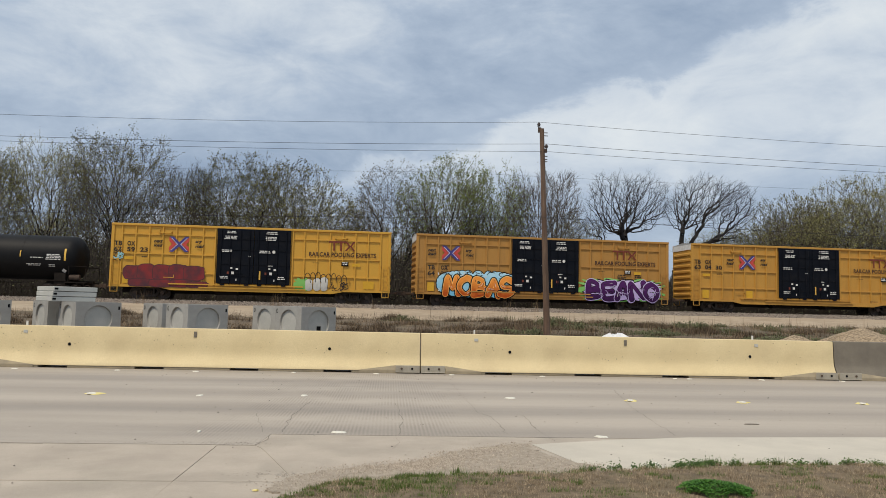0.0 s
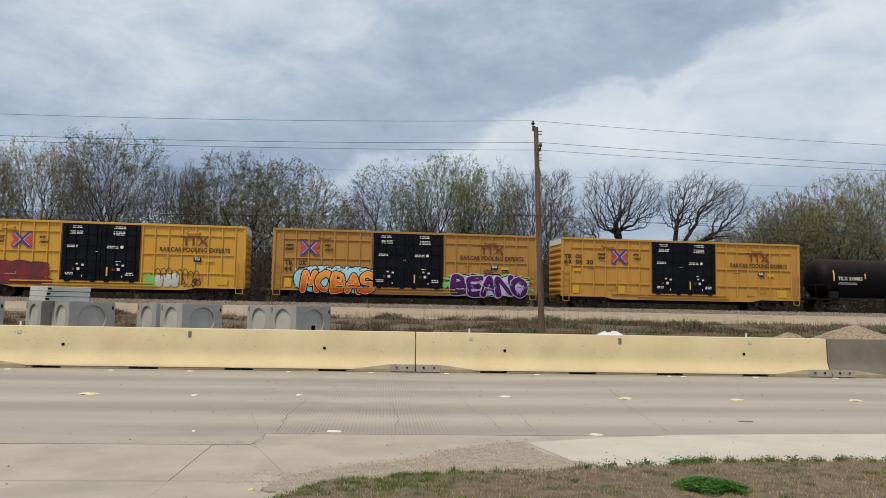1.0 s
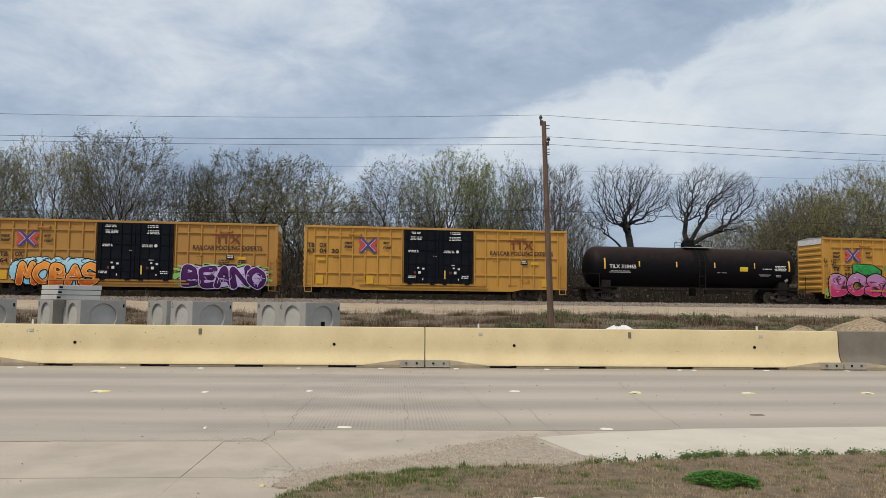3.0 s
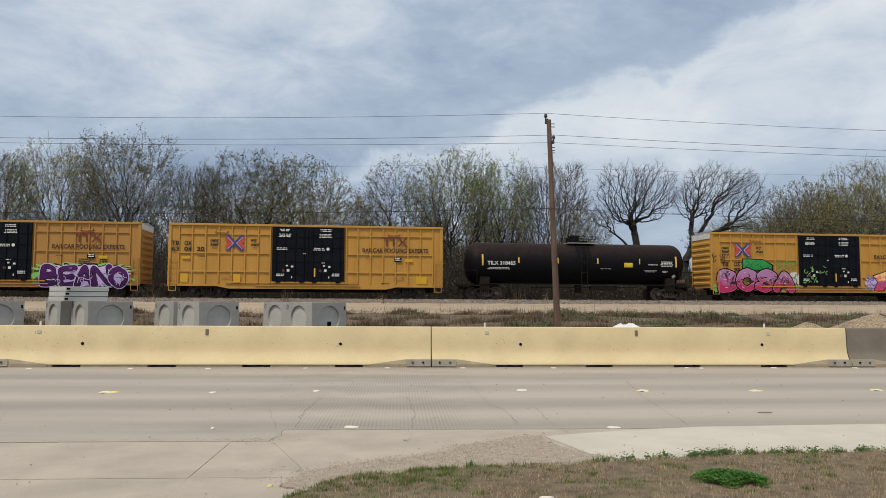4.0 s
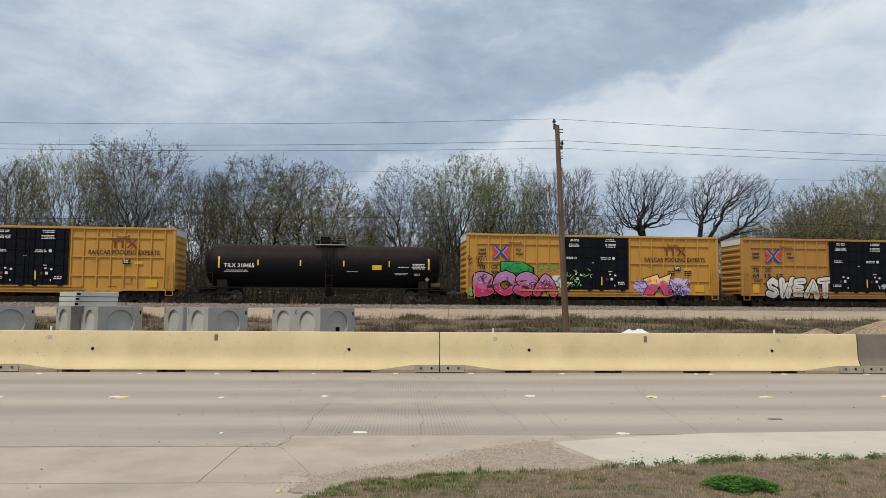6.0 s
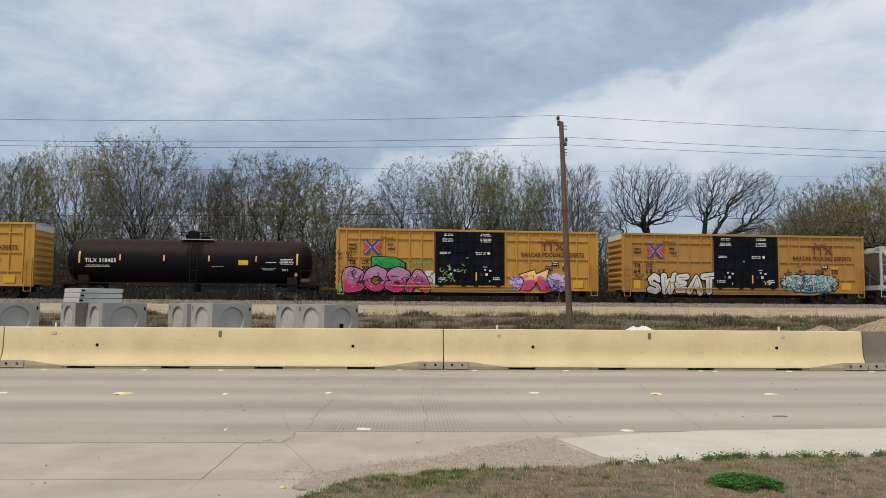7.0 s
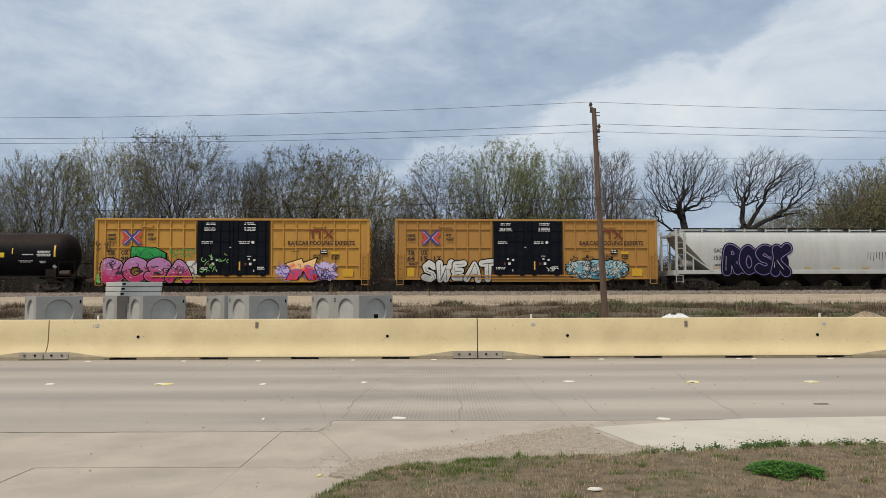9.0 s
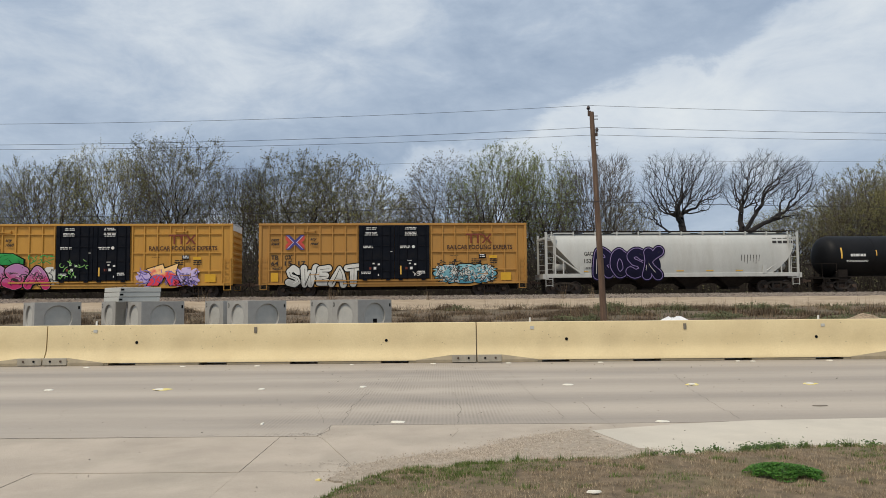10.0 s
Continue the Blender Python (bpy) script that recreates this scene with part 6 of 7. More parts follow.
    # dark bubble graffiti reaching over the sill
    layer(car, blob(-5.75, -0.95, 1.18, 2.9, 21, 8, 0.05), -1.614, M_G_NAVY)
    fat_word(car, "ROSK", -5.75, -0.95, 1.16, 3.22, -1.618, 0.26, M_G_NAVY, M_G_MAUVE, M_G_NAVY, 0.045, 0.09, 6, "dark navy bubble graffiti with lavender outline", 0.0, True, 1.24, 1)
    bogies(car, 7.9)
    couplers(car, 9.45, 0.75)
    CARS.append(car)
    return car


# ---------------------------------------------------------------- trees
def grow_tree(seed, lobes, count, trunk_r, stiff, reach, twigs, twig_len, leaf_n, leaf_size, gnarl=0.05, thin=0.012, leaf_from=0.3, fan=0.8, ease=2):
    """One tree, base at the origin: a crown of tips inside the lobes, each joined to the wood that reaches it with the
    shortest and straightest way, then thickened by what it carries. Lobes are (x, y, z, rx, ry, rz, share)."""
    rnd = random.Random(seed)
    total = sum(l[6] for l in lobes)
    tips = []
    for cx, cy, cz, rx, ry, rz, share in lobes:
        for _ in range(int(count * share / total)):
            while True:
                p = Vector((rnd.uniform(-1, 1), rnd.uniform(-1, 1), rnd.uniform(-1, 1)))
                l = p.length
                if 0.15 < l <= 1 and rnd.random() < 0.35 + 0.65 * l * l:
                    break
            wob = 1 + 0.22 * noise.noise((p.x * 2.2 + seed, p.y * 2.2, p.z * 2.2))
            tips.append((cx + p.x * rx * wob, cy + p.y * ry * wob, cz + p.z * rz * wob))
    tips.sort(key=lambda p: p[0] ** 2 + p[1] ** 2 + p[2] ** 2)
    N = len(tips) + 8
    pos, way, heading = np.zeros((N, 3)), np.zeros(N), np.zeros((N, 3))
    parent, kids, d_in = [-1], np.zeros(N), np.zeros((N, 3))
    d_in[0] = (0, 0, 1)
    pos[0], heading[0] = (0, 0, -0.1), (0, 0, 1)
    n = 1
    for h in reach:                       # the bole
        pos[n] = (pos[n - 1][0] + h[0], pos[n - 1][1] + h[1], pos[n - 1][2] + h[2])
        heading[n] = d_in[n] = np.array(h) / np.linalg.norm(h)
        way[n] = way[n - 1] + np.linalg.norm(h)
        parent.append(n - 1)
        kids[n - 1] += 9
        n += 1
    fork = pos[n - 1] * 0.8
    for tip in tips:
        d = np.array(tip) - pos[:n]
        dist = np.linalg.norm(d, axis=1) + 1e-6
        bend = 1 - (d * heading[:n]).sum(1) / dist
        ray = np.array(tip) - fork
        aside = 1 - (d @ ray) / (dist * (np.linalg.norm(ray) + 1e-6))
        cost = dist * (1 + stiff * bend ** 1.5 + fan * aside) + 0.42 * way[:n] + 9.0 * (kids[:n] > 2.5) + 2.0 * np.maximum(0, -d[:, 2]) / dist
        k = int(np.argmin(cost))
        if dist[k] < 0.12:
            continue
        pos[n], way[n] = tip, way[k] + dist[k]
        d_in[n] = d[k] / dist[k]
        heading[n] = heading[k] * 0.35 + d_in[n]
        heading[n] /= np.linalg.norm(heading[n])
        parent.append(k)
        kids[k] += 1
        n += 1
    load = np.ones(n)
    for i in range(n - 1, 0, -1):
        load[parent[i]] += load[i]
    radius = np.maximum(thin, trunk_r * (load / load[0]) ** 0.52)
    # the wood straightens along its strongest way
    par = np.array(parent)
    heir = np.full(n, -1)
    for i in range(n - 1, 0, -1):
        if heir[par[i]] < 0 or load[i] > load[heir[par[i]]]:
            heir[par[i]] = i
    inner = np.array([i for i in range(1 + len(reach), n) if heir[i] > 0])
    for _ in range(ease):
        pos[inner] = pos[inner] * 0.4 + (pos[par[inner]] + pos[heir[inner]]) * 0.3
    for i in range(1, n):
        v = pos[i] - pos[par[i]]
        d_in[i] = v / (np.linalg.norm(v) + 1e-6)
    for i in range(1, n):
        h = d_in[i] if heir[i] < 0 else d_in[i] + d_in[heir[i]]
        heading[i] = h / (np.linalg.norm(h) + 1e-6)
    limb, tw = Shape(), Shape()
    for i in range(1, n):
        k = parent[i]
        a, b = Vector(pos[k]), Vector(pos[i])
        span = (b - a).length
        ra, rb = min(radius[k], radius[i] * 1.35), radius[i]
        ta, tb = (Vector(heading[k]) if heir[k] == i else (Vector(heading[k]) + Vector(d_in[i])) * 0.5) * span * 0.6, Vector(heading[i]) * span * 0.6
        steps = 1 if span < 0.35 or rb < 0.014 else (2 if span < 0.9 else 4)
        q = a
        for s in range(1, steps + 1):
            u = s / steps
            e = a * (2 * u ** 3 - 3 * u * u + 1) + ta * (u ** 3 - 2 * u * u + u) + b * (3 * u * u - 2 * u ** 3) + tb * (u ** 3 - u * u)
            if s < steps:
                e += Vector((rnd.gauss(0, 1), rnd.gauss(0, 1), rnd.gauss(0, 1))) * gnarl * min(1, span)
            big = ra > 0.05
            (limb if big else tw).tube(q, e, ra + (rb - ra) * (u - 1 / steps), ra + (rb - ra) * u, 7 if ra > 0.12 else (5 if big else 3), caps=False)
            q = e
    ends = []
    centre = Vector(np.mean(pos[1:n], axis=0))
    for i in range(1 + len(reach), n):
        if load[i] > 14:
            continue
        p = Vector(pos[i])
        out = (p - centre).normalized()
        for _ in range(twigs if load[i] < 3 else max(1, twigs // 2)):
            v = (Vector(heading[i]) + out * 0.5 + Vector((rnd.gauss(0, .8), rnd.gauss(0, .8), rnd.gauss(0.1, .7)))).normalized() * rnd.uniform(*twig_len)
            w = v.orthogonal().normalized() * thin * 0.8
            m = p + v * rnd.uniform(0.35, 0.6)
            side = (v + Vector((rnd.gauss(0, 1), rnd.gauss(0, 1), rnd.gauss(0.3, 1))) * v.length * 0.6) * 0.55
            tw.add([p - w, p + w, p + v], [(0, 1, 2)])
            tw.add([m - w * 0.8, m + w * 0.8, m + side], [(0, 1, 2)])
            ends += [(p, p + v), (m, m + side)]
    top = max(e[1].z for e in ends)
    lv, lf = [], []
    for _ in range(leaf_n):
        a, b = ends[rnd.randrange(len(ends))]
        if rnd.random() > leaf_from + (1 - leaf_from) * (a.z / top) ** 2:
            continue
        c = a.lerp(b, rnd.uniform(0.35, 1.05)) + Vector((rnd.gauss(0, .04), rnd.gauss(0, .04), rnd.gauss(0, .04)))
        u = Vector((rnd.gauss(0, 1), rnd.gauss(0, 1), rnd.gauss(0, 1))).normalized()
        w = u.orthogonal().normalized()
        s = leaf_size * rnd.uniform(0.6, 1.3)
        k = len(lv)
        lv += [tuple(c - u * s), tuple(c + w * s * 0.5), tuple(c + u * s), tuple(c - w * s * 0.5)]
        lf.append((k, k + 1, k + 2, k + 3))
    return limb, tw, lv, lf


def tree(seed, bark, twig, leaf, label, **kw):
    limb, tw, lv, lf = grow_tree(seed, **kw)
    ob = tagged(new("tree"), label, "tree", "trees along the railway")
    part("trunk", plain("trunk", limb.v, limb.f, bark), None, ob)
    tagged(part("fine_branching", plain("fine_branching", tw.v, tw.f, twig), None, ob), kind="stuff")
    if lv:
        part("crown", plain("crown", lv, lf, leaf), None, ob)
    return ob


def vase(rnd, h, wide):
    """A fan of rising limbs whose tips part into plumes."""
    out = [(0, 0, h * 0.55, wide * 0.95, wide * 0.95, h * 0.38, 3.0)]
    for k in range(6):
        a = k * 1.05 + rnd.uniform(-0.3, 0.3)
        r = wide * rnd.uniform(0.35, 0.8)
        t = h * rnd.uniform(0.62, 0.78)
        out.append((r * math.cos(a), r * math.sin(a), t, wide * 0.36, wide * 0.36, h * 0.98 - t, 0.45))
    return out


def dome(rnd, h, wide):
    """A broad crown of arching limbs that hang low at the rim."""
    out = [(0, 0, h * 0.60, wide * 0.9, wide * 0.85, h * 0.40, 3.0)]
    for k in range(8):
        a = k * 0.8 + rnd.uniform(-0.3, 0.3)
        r = wide * rnd.uniform(0.5, 0.85)
        out.append((r * math.cos(a), r * math.sin(a), h * rnd.uniform(0.45, 0.78), wide * 0.40, wide * 0.40, h * 0.19, 0.62))
    return out


def build_trees():
    rnd = random.Random(99)
    olive = "multi-stemmed tree with grey bark and sparse olive spring buds"
    broad = "broad tree of arching grey limbs with olive-brown buds"
    green = "tree coming into fresh green leaf over dark limbs"
    grey = "nearly bare grey tree with fine rising twigs"
    bare = "bare dark oak with a spreading crooked crown"
    short, low = ((0.05, 0, 0.9), (0.0, 0.05, 0.9)), ((0, 0, 0.7), (0.1, 0, 0.8))
    up = dict(gnarl=0.09, stiff=0.5, twig_len=(0.35, 0.85), trunk_r=0.27, reach=short)
    flat_ = dict(gnarl=0.11, fan=0.4, stiff=0.35, twig_len=(0.3, 0.75), trunk_r=0.30, reach=low)
    kinds = {
        "vase": [tree(k, M_BARK_DARK, M_TWIG, M_LEAF, olive, lobes=vase(rnd, 14, 5.0), count=1500, twigs=5, leaf_n=23000, leaf_size=0.064, leaf_from=0.30, **up) for k in (11, 12, 13)],
        "dome": [tree(k, M_BARK_DARK, M_TWIG, M_LEAF, broad, lobes=dome(rnd, 13, 6.0), count=1700, twigs=5, leaf_n=22000, leaf_size=0.064, leaf_from=0.45, **flat_) for k in (31, 32)],
        "russet": [tree(35, M_BARK_DARK, M_TWIG, M_LEAF_BROWN, "tree with thin branches and russet buds", lobes=dome(rnd, 13, 5.0), count=1500, twigs=5, leaf_n=18000, leaf_size=0.064, **flat_)],
        "green": [tree(k, M_BARK_DARK, M_TWIG, M_LEAF_GREEN, green, lobes=dome(rnd, 13.5, 5.0), count=1500, twigs=5, leaf_n=26000, leaf_size=0.078, leaf_from=0.25, **flat_) for k in (21, 22)],
        "grey": [tree(k, M_BARK, M_TWIG, M_LEAF_BROWN, grey, lobes=vase(rnd, 12.5, 4.6), count=1500, twigs=6, leaf_n=1800, leaf_size=0.05, **up) for k in (41, 42)],
        "oak_upright": [tree(55, M_BARK_DARK, M_BARK_DARK, M_LEAF_BROWN, bare, lobes=[(-1.2, 0, 10.4, 2.7, 2.6, 2.9, 1.0), (1.8, 0, 10.6, 2.3, 2.4, 2.6, 0.8), (-2.8, 0, 8.2, 1.5, 1.6, 1.1, 0.22)], count=1250, trunk_r=0.33, stiff=0.4,
                             reach=((0.0, 0, 1.8), (0.1, 0, 1.7), (0.0, 0, 1.3)), twigs=5, twig_len=(0.25, 0.6), leaf_n=0, leaf_size=0.06, gnarl=0.09, thin=0.0115, fan=0.25, ease=1)],
        "oak_leaning": [tree(58, M_BARK_DARK, M_BARK_DARK, M_LEAF_BROWN, bare, lobes=[(3.2, 0, 10.8, 3.0, 2.8, 2.6, 1.0), (6.2, 0, 10.5, 2.2, 2.4, 2.1, 0.7), (1.0, 0, 9.8, 1.6, 2.0, 1.9, 0.3), (6.0, 0, 7.6, 1.3, 1.2, 0.7, 0.12)], count=1400, trunk_r=0.34, stiff=0.4,
                             reach=((0.1, 0, 2.0), (0.4, 0, 2.0), (0.7, 0, 1.6)), twigs=5, twig_len=(0.25, 0.6), leaf_n=0, leaf_size=0.06, gnarl=0.09, thin=0.0115, fan=0.25, ease=1)],
    }
    used, tall = set(), {}

    def plant(kind, k, x, y, height, turn, wide=1.0):
        src = kinds[kind][k % len(kinds[kind])]
        if src.name not in tall:
            twig = [c for c in src.children if c.name.startswith("fine_branching")][0]
            tall[src.name] = float(np.percentile([v.co.z for v in twig.data.vertices], 99.7))
        s = height / tall[src.name]
        ob = src if src.name not in used else copy_thing(src, pose(0, 0, 0))
        used.add(ob.name)
        used.add(src.name)
        ob.matrix_basis = pose(x, y, ground_z(x, y), 0, 0, turn) @ Matrix.Diagonal((s * wide, s * wide, s, 1))

    # front row: along the far side of the track
    for kind, k, x, y, h, wide in (
            ("vase", 0, -47, 70, 13.5, 1.0), ("grey", 0, -41.5, 71, 12.5, 1.0), ("vase", 2, -36.8, 69, 13.0, 0.95), ("vase", 1, -31.4, 70, 14.6, 0.85), ("vase", 0, -25.0, 68.5, 15.2, 0.95),
            ("grey", 0, -28.2, 75, 12.6, 0.9), ("grey", 1, -20.2, 71, 13.2, 0.75), ("vase", 2, -17.8, 74, 13.0, 0.8), ("dome", 0, -13.9, 69, 13.6, 1.0), ("dome", 1, -8.6, 68.5, 12.6, 0.95), ("russet", 0, -4.6, 72, 10.4, 0.8),
            ("russet", 0, 0.2, 68.5, 13.4, 0.85), ("green", 0, 5.0, 68, 14.2, 0.85), ("green", 1, 9.2, 69, 13.4, 0.8), ("grey", 1, 14.0, 69, 13.2, 0.9), ("dome", 1, 17.4, 72, 9.8, 0.7),
            ("dome", 0, 39.6, 71, 12.0, 0.85), ("dome", 1, 45.0, 70, 13.4, 0.9), ("russet", 0, 42.6, 75, 11.6, 1.0), ("dome", 1, 37.0, 80, 9.0, 1.1), ("grey", 1, 45.5, 79, 12.0, 1.1), ("dome", 0, 48.0, 76, 12.5, 0.9), ("vase", 2, 50.5, 70, 14.4, 1.0), ("vase", 1, 57, 71, 14.2, 1.0)):
        plant(kind, k, x, y, h, rnd.uniform(0, 360), wide)
    plant("oak_upright", 0, 22.0, 68, 13.4, 0)
    plant("oak_leaning", 0, 26.3, 68, 13.4, 0)
    # a lower, deeper row behind
    x = -62.0
    while x < 74:
        kind = rnd.choice(("vase", "grey", "dome", "russet", "dome"))
        if not 17.5 < x < 39:
            plant(kind, rnd.randrange(3), x, rnd.uniform(78, 92), rnd.uniform(8.5, 11.5), rnd.uniform(0, 360), 1.15)
        else:
            plant("grey", rnd.randrange(3), x, rnd.uniform(84, 92), rnd.uniform(4.0, 5.5), rnd.uniform(0, 360), 1.4)
        x += rnd.uniform(5.5, 8.0)


def thicket(name, spots, mat, label, blades, rnd, height, lean, width, kind="stuff", category="brush", scatter=0.12):
    """Clumps of thin upright blades or stalks, joined."""
    vs, fs = [], []
    for x, y, z, h in spots:
        for _ in range(blades):
            a, l = rnd.uniform(0, 6.283), rnd.uniform(0, lean)
            hh = h * rnd.uniform(0.4, 1.1) * height
            bx, by = x + rnd.gauss(0, scatter), y + rnd.gauss(0, scatter)
            w = width * rnd.uniform(0.6, 1.4)
            dx, dy = math.cos(a), math.sin(a)
            n = len(vs)
            vs += [(bx - dy * w, by + dx * w, z - 0.02), (bx + dy * w, by - dx * w, z - 0.02), (bx + dx * l * hh, by + dy * l * hh, z + hh)]
            fs.append((n, n + 1, n + 2))
    return tagged(new(name, plain(name, vs, fs, mat)), label, category, kind=kind)


def build_brush():
    rnd = random.Random(4)
    # understory behind the track: tangled stems and buds
    vs, fs, lv, lf = [], [], [], []
    for _ in range(70000):
        x, y = rnd.uniform(-55, 65), rnd.uniform(59.5, 80)
        z = ground_z(x, y)
        gap = 0.55 if 17.5 < x < 35 else 1.0
        top = (3.4 + 3.8 * abs(noise.noise((x * 0.16, y * 0.2, 3))) + 1.5 * rnd.random()) * gap
        a, l = rnd.uniform(0, 6.283), rnd.uniform(0, 0.5)
        zz = z + (rnd.random() ** 1.2) * top * 0.8
        h = rnd.uniform(0.5, 1.8)
        dx, dy = math.cos(a), math.sin(a)
        w = rnd.uniform(0.01, 0.04)
        n = len(vs)
        vs += [(x - w, y, zz - 0.2), (x + w, y, zz - 0.2), (x + dx * l * h, y + dy * l * h, zz + h)]
        fs.append((n, n + 1, n + 2))
        if rnd.random() < 0.45:
            for _ in range(2):
                c = Vector((x + dx * l * h * rnd.random(), y + dy * l * h, zz + h * rnd.random()))
                u = Vector((rnd.gauss(0, 1), rnd.gauss(0, 1), rnd.gauss(0, 1))).normalized() * rnd.uniform(0.05, 0.11)
                v = u.orthogonal() * 0.6
                n = len(lv)
                lv += [tuple(c - u), tuple(c + v), tuple(c + u), tuple(c - v)]
                lf.append((n, n + 1, n + 2, n + 3))
    tagged(new("undergrowth_stems", plain("undergrowth_stems", vs, fs, M_UNDERSTEM_SHADED)), "tangled bare brown undergrowth stems below the trees, darkened for shade", "undergrowth", kind="stuff")
    tagged(new("undergrowth_leaves", plain("undergrowth_leaves", lv, lf, M_UNDERLEAF_SHADED)), "small dull olive leaves in the undergrowth, darkened for shade", "undergrowth", kind="stuff")
    # far stems reuse the stem colour with the shade painted in
    vs, fs = [], []
    for _ in range(24000):
        x, y = rnd.uniform(-85, 100), rnd.uniform(84, 112)
        z, h, w = ground_z(x, y), rnd.uniform(2.0, 8.5) * (0.8 + 0.5 * noise.noise((x * 0.1, 0, 0))) * (0.55 if 21 < x < 50 else 1), rnd.uniform(0.03, 0.11)
        dx, n = rnd.gauss(0, 0.5), len(vs)
        vs += [(x - w, y, z), (x + w, y, z), (x + dx + w * 0.3, y, z + h), (x + dx - w * 0.3, y, z + h)]
        fs.append((n, n + 1, n + 2, n + 3))
    tagged(new("far_woods", plain("far_woods", vs, fs, M_UNDERSTEM_SHADED)), "dense stems of the far woods, darkened for shade", "woods", kind="stuff")
    # dead weeds on the verge between barrier and bank
    spots, green = [], []
    for _ in range(5200):
        x, y = rnd.uniform(-30, 42), rnd.uniform(27, 43)
        q = (-x * math.sin(TURN) + y * math.cos(TURN)) - CENTRE
        if q > -11.2 or rnd.random() > 0.06 + 0.94 * (noise.noise((x * 0.5, y * 0.6, 8)) > 0.09):
            continue
        h = rnd.uniform(0.08, 0.30) * (1.6 if rnd.random() < 0.15 else 1) * (0.5 + max(0, 0.6 + noise.noise((x * 0.5, y * 0.5, 21))))
        (green if x > 4 and noise.noise((x * 0.22, y * 0.3, 2)) > 0.12 else spots).append((x, y, ground_z(x, y), h))
    thicket("dead_weeds", spots, M_BRUSH, "dry brown dead weeds on the railway verge", 22, rnd, 1.0, 1.5, 0.007, scatter=0.25)
    thicket("green_weeds", green, M_BRUSH_GREEN, "low dull green weeds on the railway verge", 12, rnd, 1.0, 1.4, 0.02, scatter=0.2)
    tangle = []
    for _ in range(2600):
        x, y = rnd.uniform(-30, 42), rnd.uniform(27, 42)
        q = (-x * math.sin(TURN) + y * math.cos(TURN)) - CENTRE
        if q < -11.6 and noise.noise((x * 0.45, y * 0.6, 12)) > 0.05:
            tangle.append((x, y, ground_z(x, y), rnd.uniform(0.2, 0.6)))
    thicket("bramble_tangle", tangle, M_BRAMBLE, "dark tangled bramble stems on the verge", 16, rnd, 0.8, 2.2, 0.007, scatter=0.3)
    # uneven bushes of brambles and weeds, some of them green
    brown_bush, green_bush, leaves = [], [], []
    for _ in range(300):
        cx, cy = rnd.uniform(-26, 42), rnd.uniform(29, 41.5)
        q = (-cx * math.sin(TURN) + cy * math.cos(TURN)) - CENTRE
        if q > -11.4 or (cx < -2 and rnd.random() < 0.35) or math.hypot(cx - 6.44, cy - 29.9) < 0.8:
            continue
        big, green_one = rnd.uniform(0.3, 1.0), rnd.random() < (0.42 if cx > 9 else 0.07)
        for _ in range(int(26 * big) + 6):
            x, y = cx + rnd.gauss(0, 0.55 * big), cy + rnd.gauss(0, 0.35 * big)
            h = big * rnd.uniform(0.18, 0.55) * math.exp(-((x - cx) / (0.8 * big)) ** 2)
            (green_bush if green_one else brown_bush).append((x, y, ground_z(x, y), h))
            if green_one:
                leaves.append((x, y, ground_z(x, y), h))
    thicket("bramble_bush", brown_bush, M_BRAMBLE, "uneven brown bramble bushes on the railway verge", 22, rnd, 1.0, 1.3, 0.010, scatter=0.16)
    thicket("pale_bush_stems", brown_bush[::3], M_BRUSH, "pale dry stems among the brambles", 12, rnd, 1.25, 0.9, 0.008, scatter=0.2)
    thicket("weed_bush", green_bush, M_BRUSH_GREEN, "dull green weed bushes on the railway verge", 14, rnd, 1.0, 1.0, 0.016, scatter=0.16)
    vs, fs = [], []
    for x, y, z, h in leaves:
        for _ in range(16):
            c = Vector((x + rnd.gauss(0, 0.16), y + rnd.gauss(0, 0.16), z + h * rnd.uniform(0.15, 1.0)))
            u = Vector((rnd.gauss(0, 1), rnd.gauss(0, 1), rnd.gauss(0, 0.6))).normalized() * rnd.uniform(0.025, 0.055)
            v, n = u.orthogonal() * 0.6, len(vs)
            vs += [tuple(c - u), tuple(c + v), tuple(c + u), tuple(c - v)]
            fs.append((n, n + 1, n + 2, n + 3))
    tagged(new("weed_leaves", plain("weed_leaves", vs, fs, M_BRUSH_GREEN)), "small green leaves of the verge weeds", "weeds", kind="stuff")
    tall = [(x, y, ground_z(x, y), rnd.uniform(0.6, 1.3)) for x, y in ((rnd.uniform(2, 32), rnd.uniform(33, 40.5)) for _ in range(160))]
    thicket("tall_stalks", tall, M_BRUSH, "tall thin dry weed stalks on the verge", 5, rnd, 1.0, 0.25, 0.007)
    near_cars = []
    for s in (-13, -12.6, -4.5, -4.2, 2, 11, 13):
        p = on_track(s, -4.6, 1.2)
        near_cars.append((p.x, p.y, 1.2, 1.1))
    thicket("bank_stalks", near_cars, M_BRUSH, "few dry stalks beside the ballast", 14, rnd, 1.0, 0.5, 0.01)


# ---------------------------------------------------------------- lawn in front
LAWN_X = (-2.2, -1.7, -1.35, -1.1, -0.86, -0.68, -0.48, 0.0, 0.5, 0.96, 1.5, 2.46, 3.08, 4.49, 8, 14)
LAWN_Y = (-3.0, 1.0, 3.2, 4.1, 4.70, 5.08, 5.34, 5.50, 5.62, 5.66, 5.75, 5.92, 6.09, 6.16, 6.45, 6.9)


def lawn_top(x):
    return interp(x, LAWN_X, LAWN_Y) + 0.05 * noise.noise((x * 5, 0, 0)) + 0.03 * noise.noise((x * 17, 3, 0))


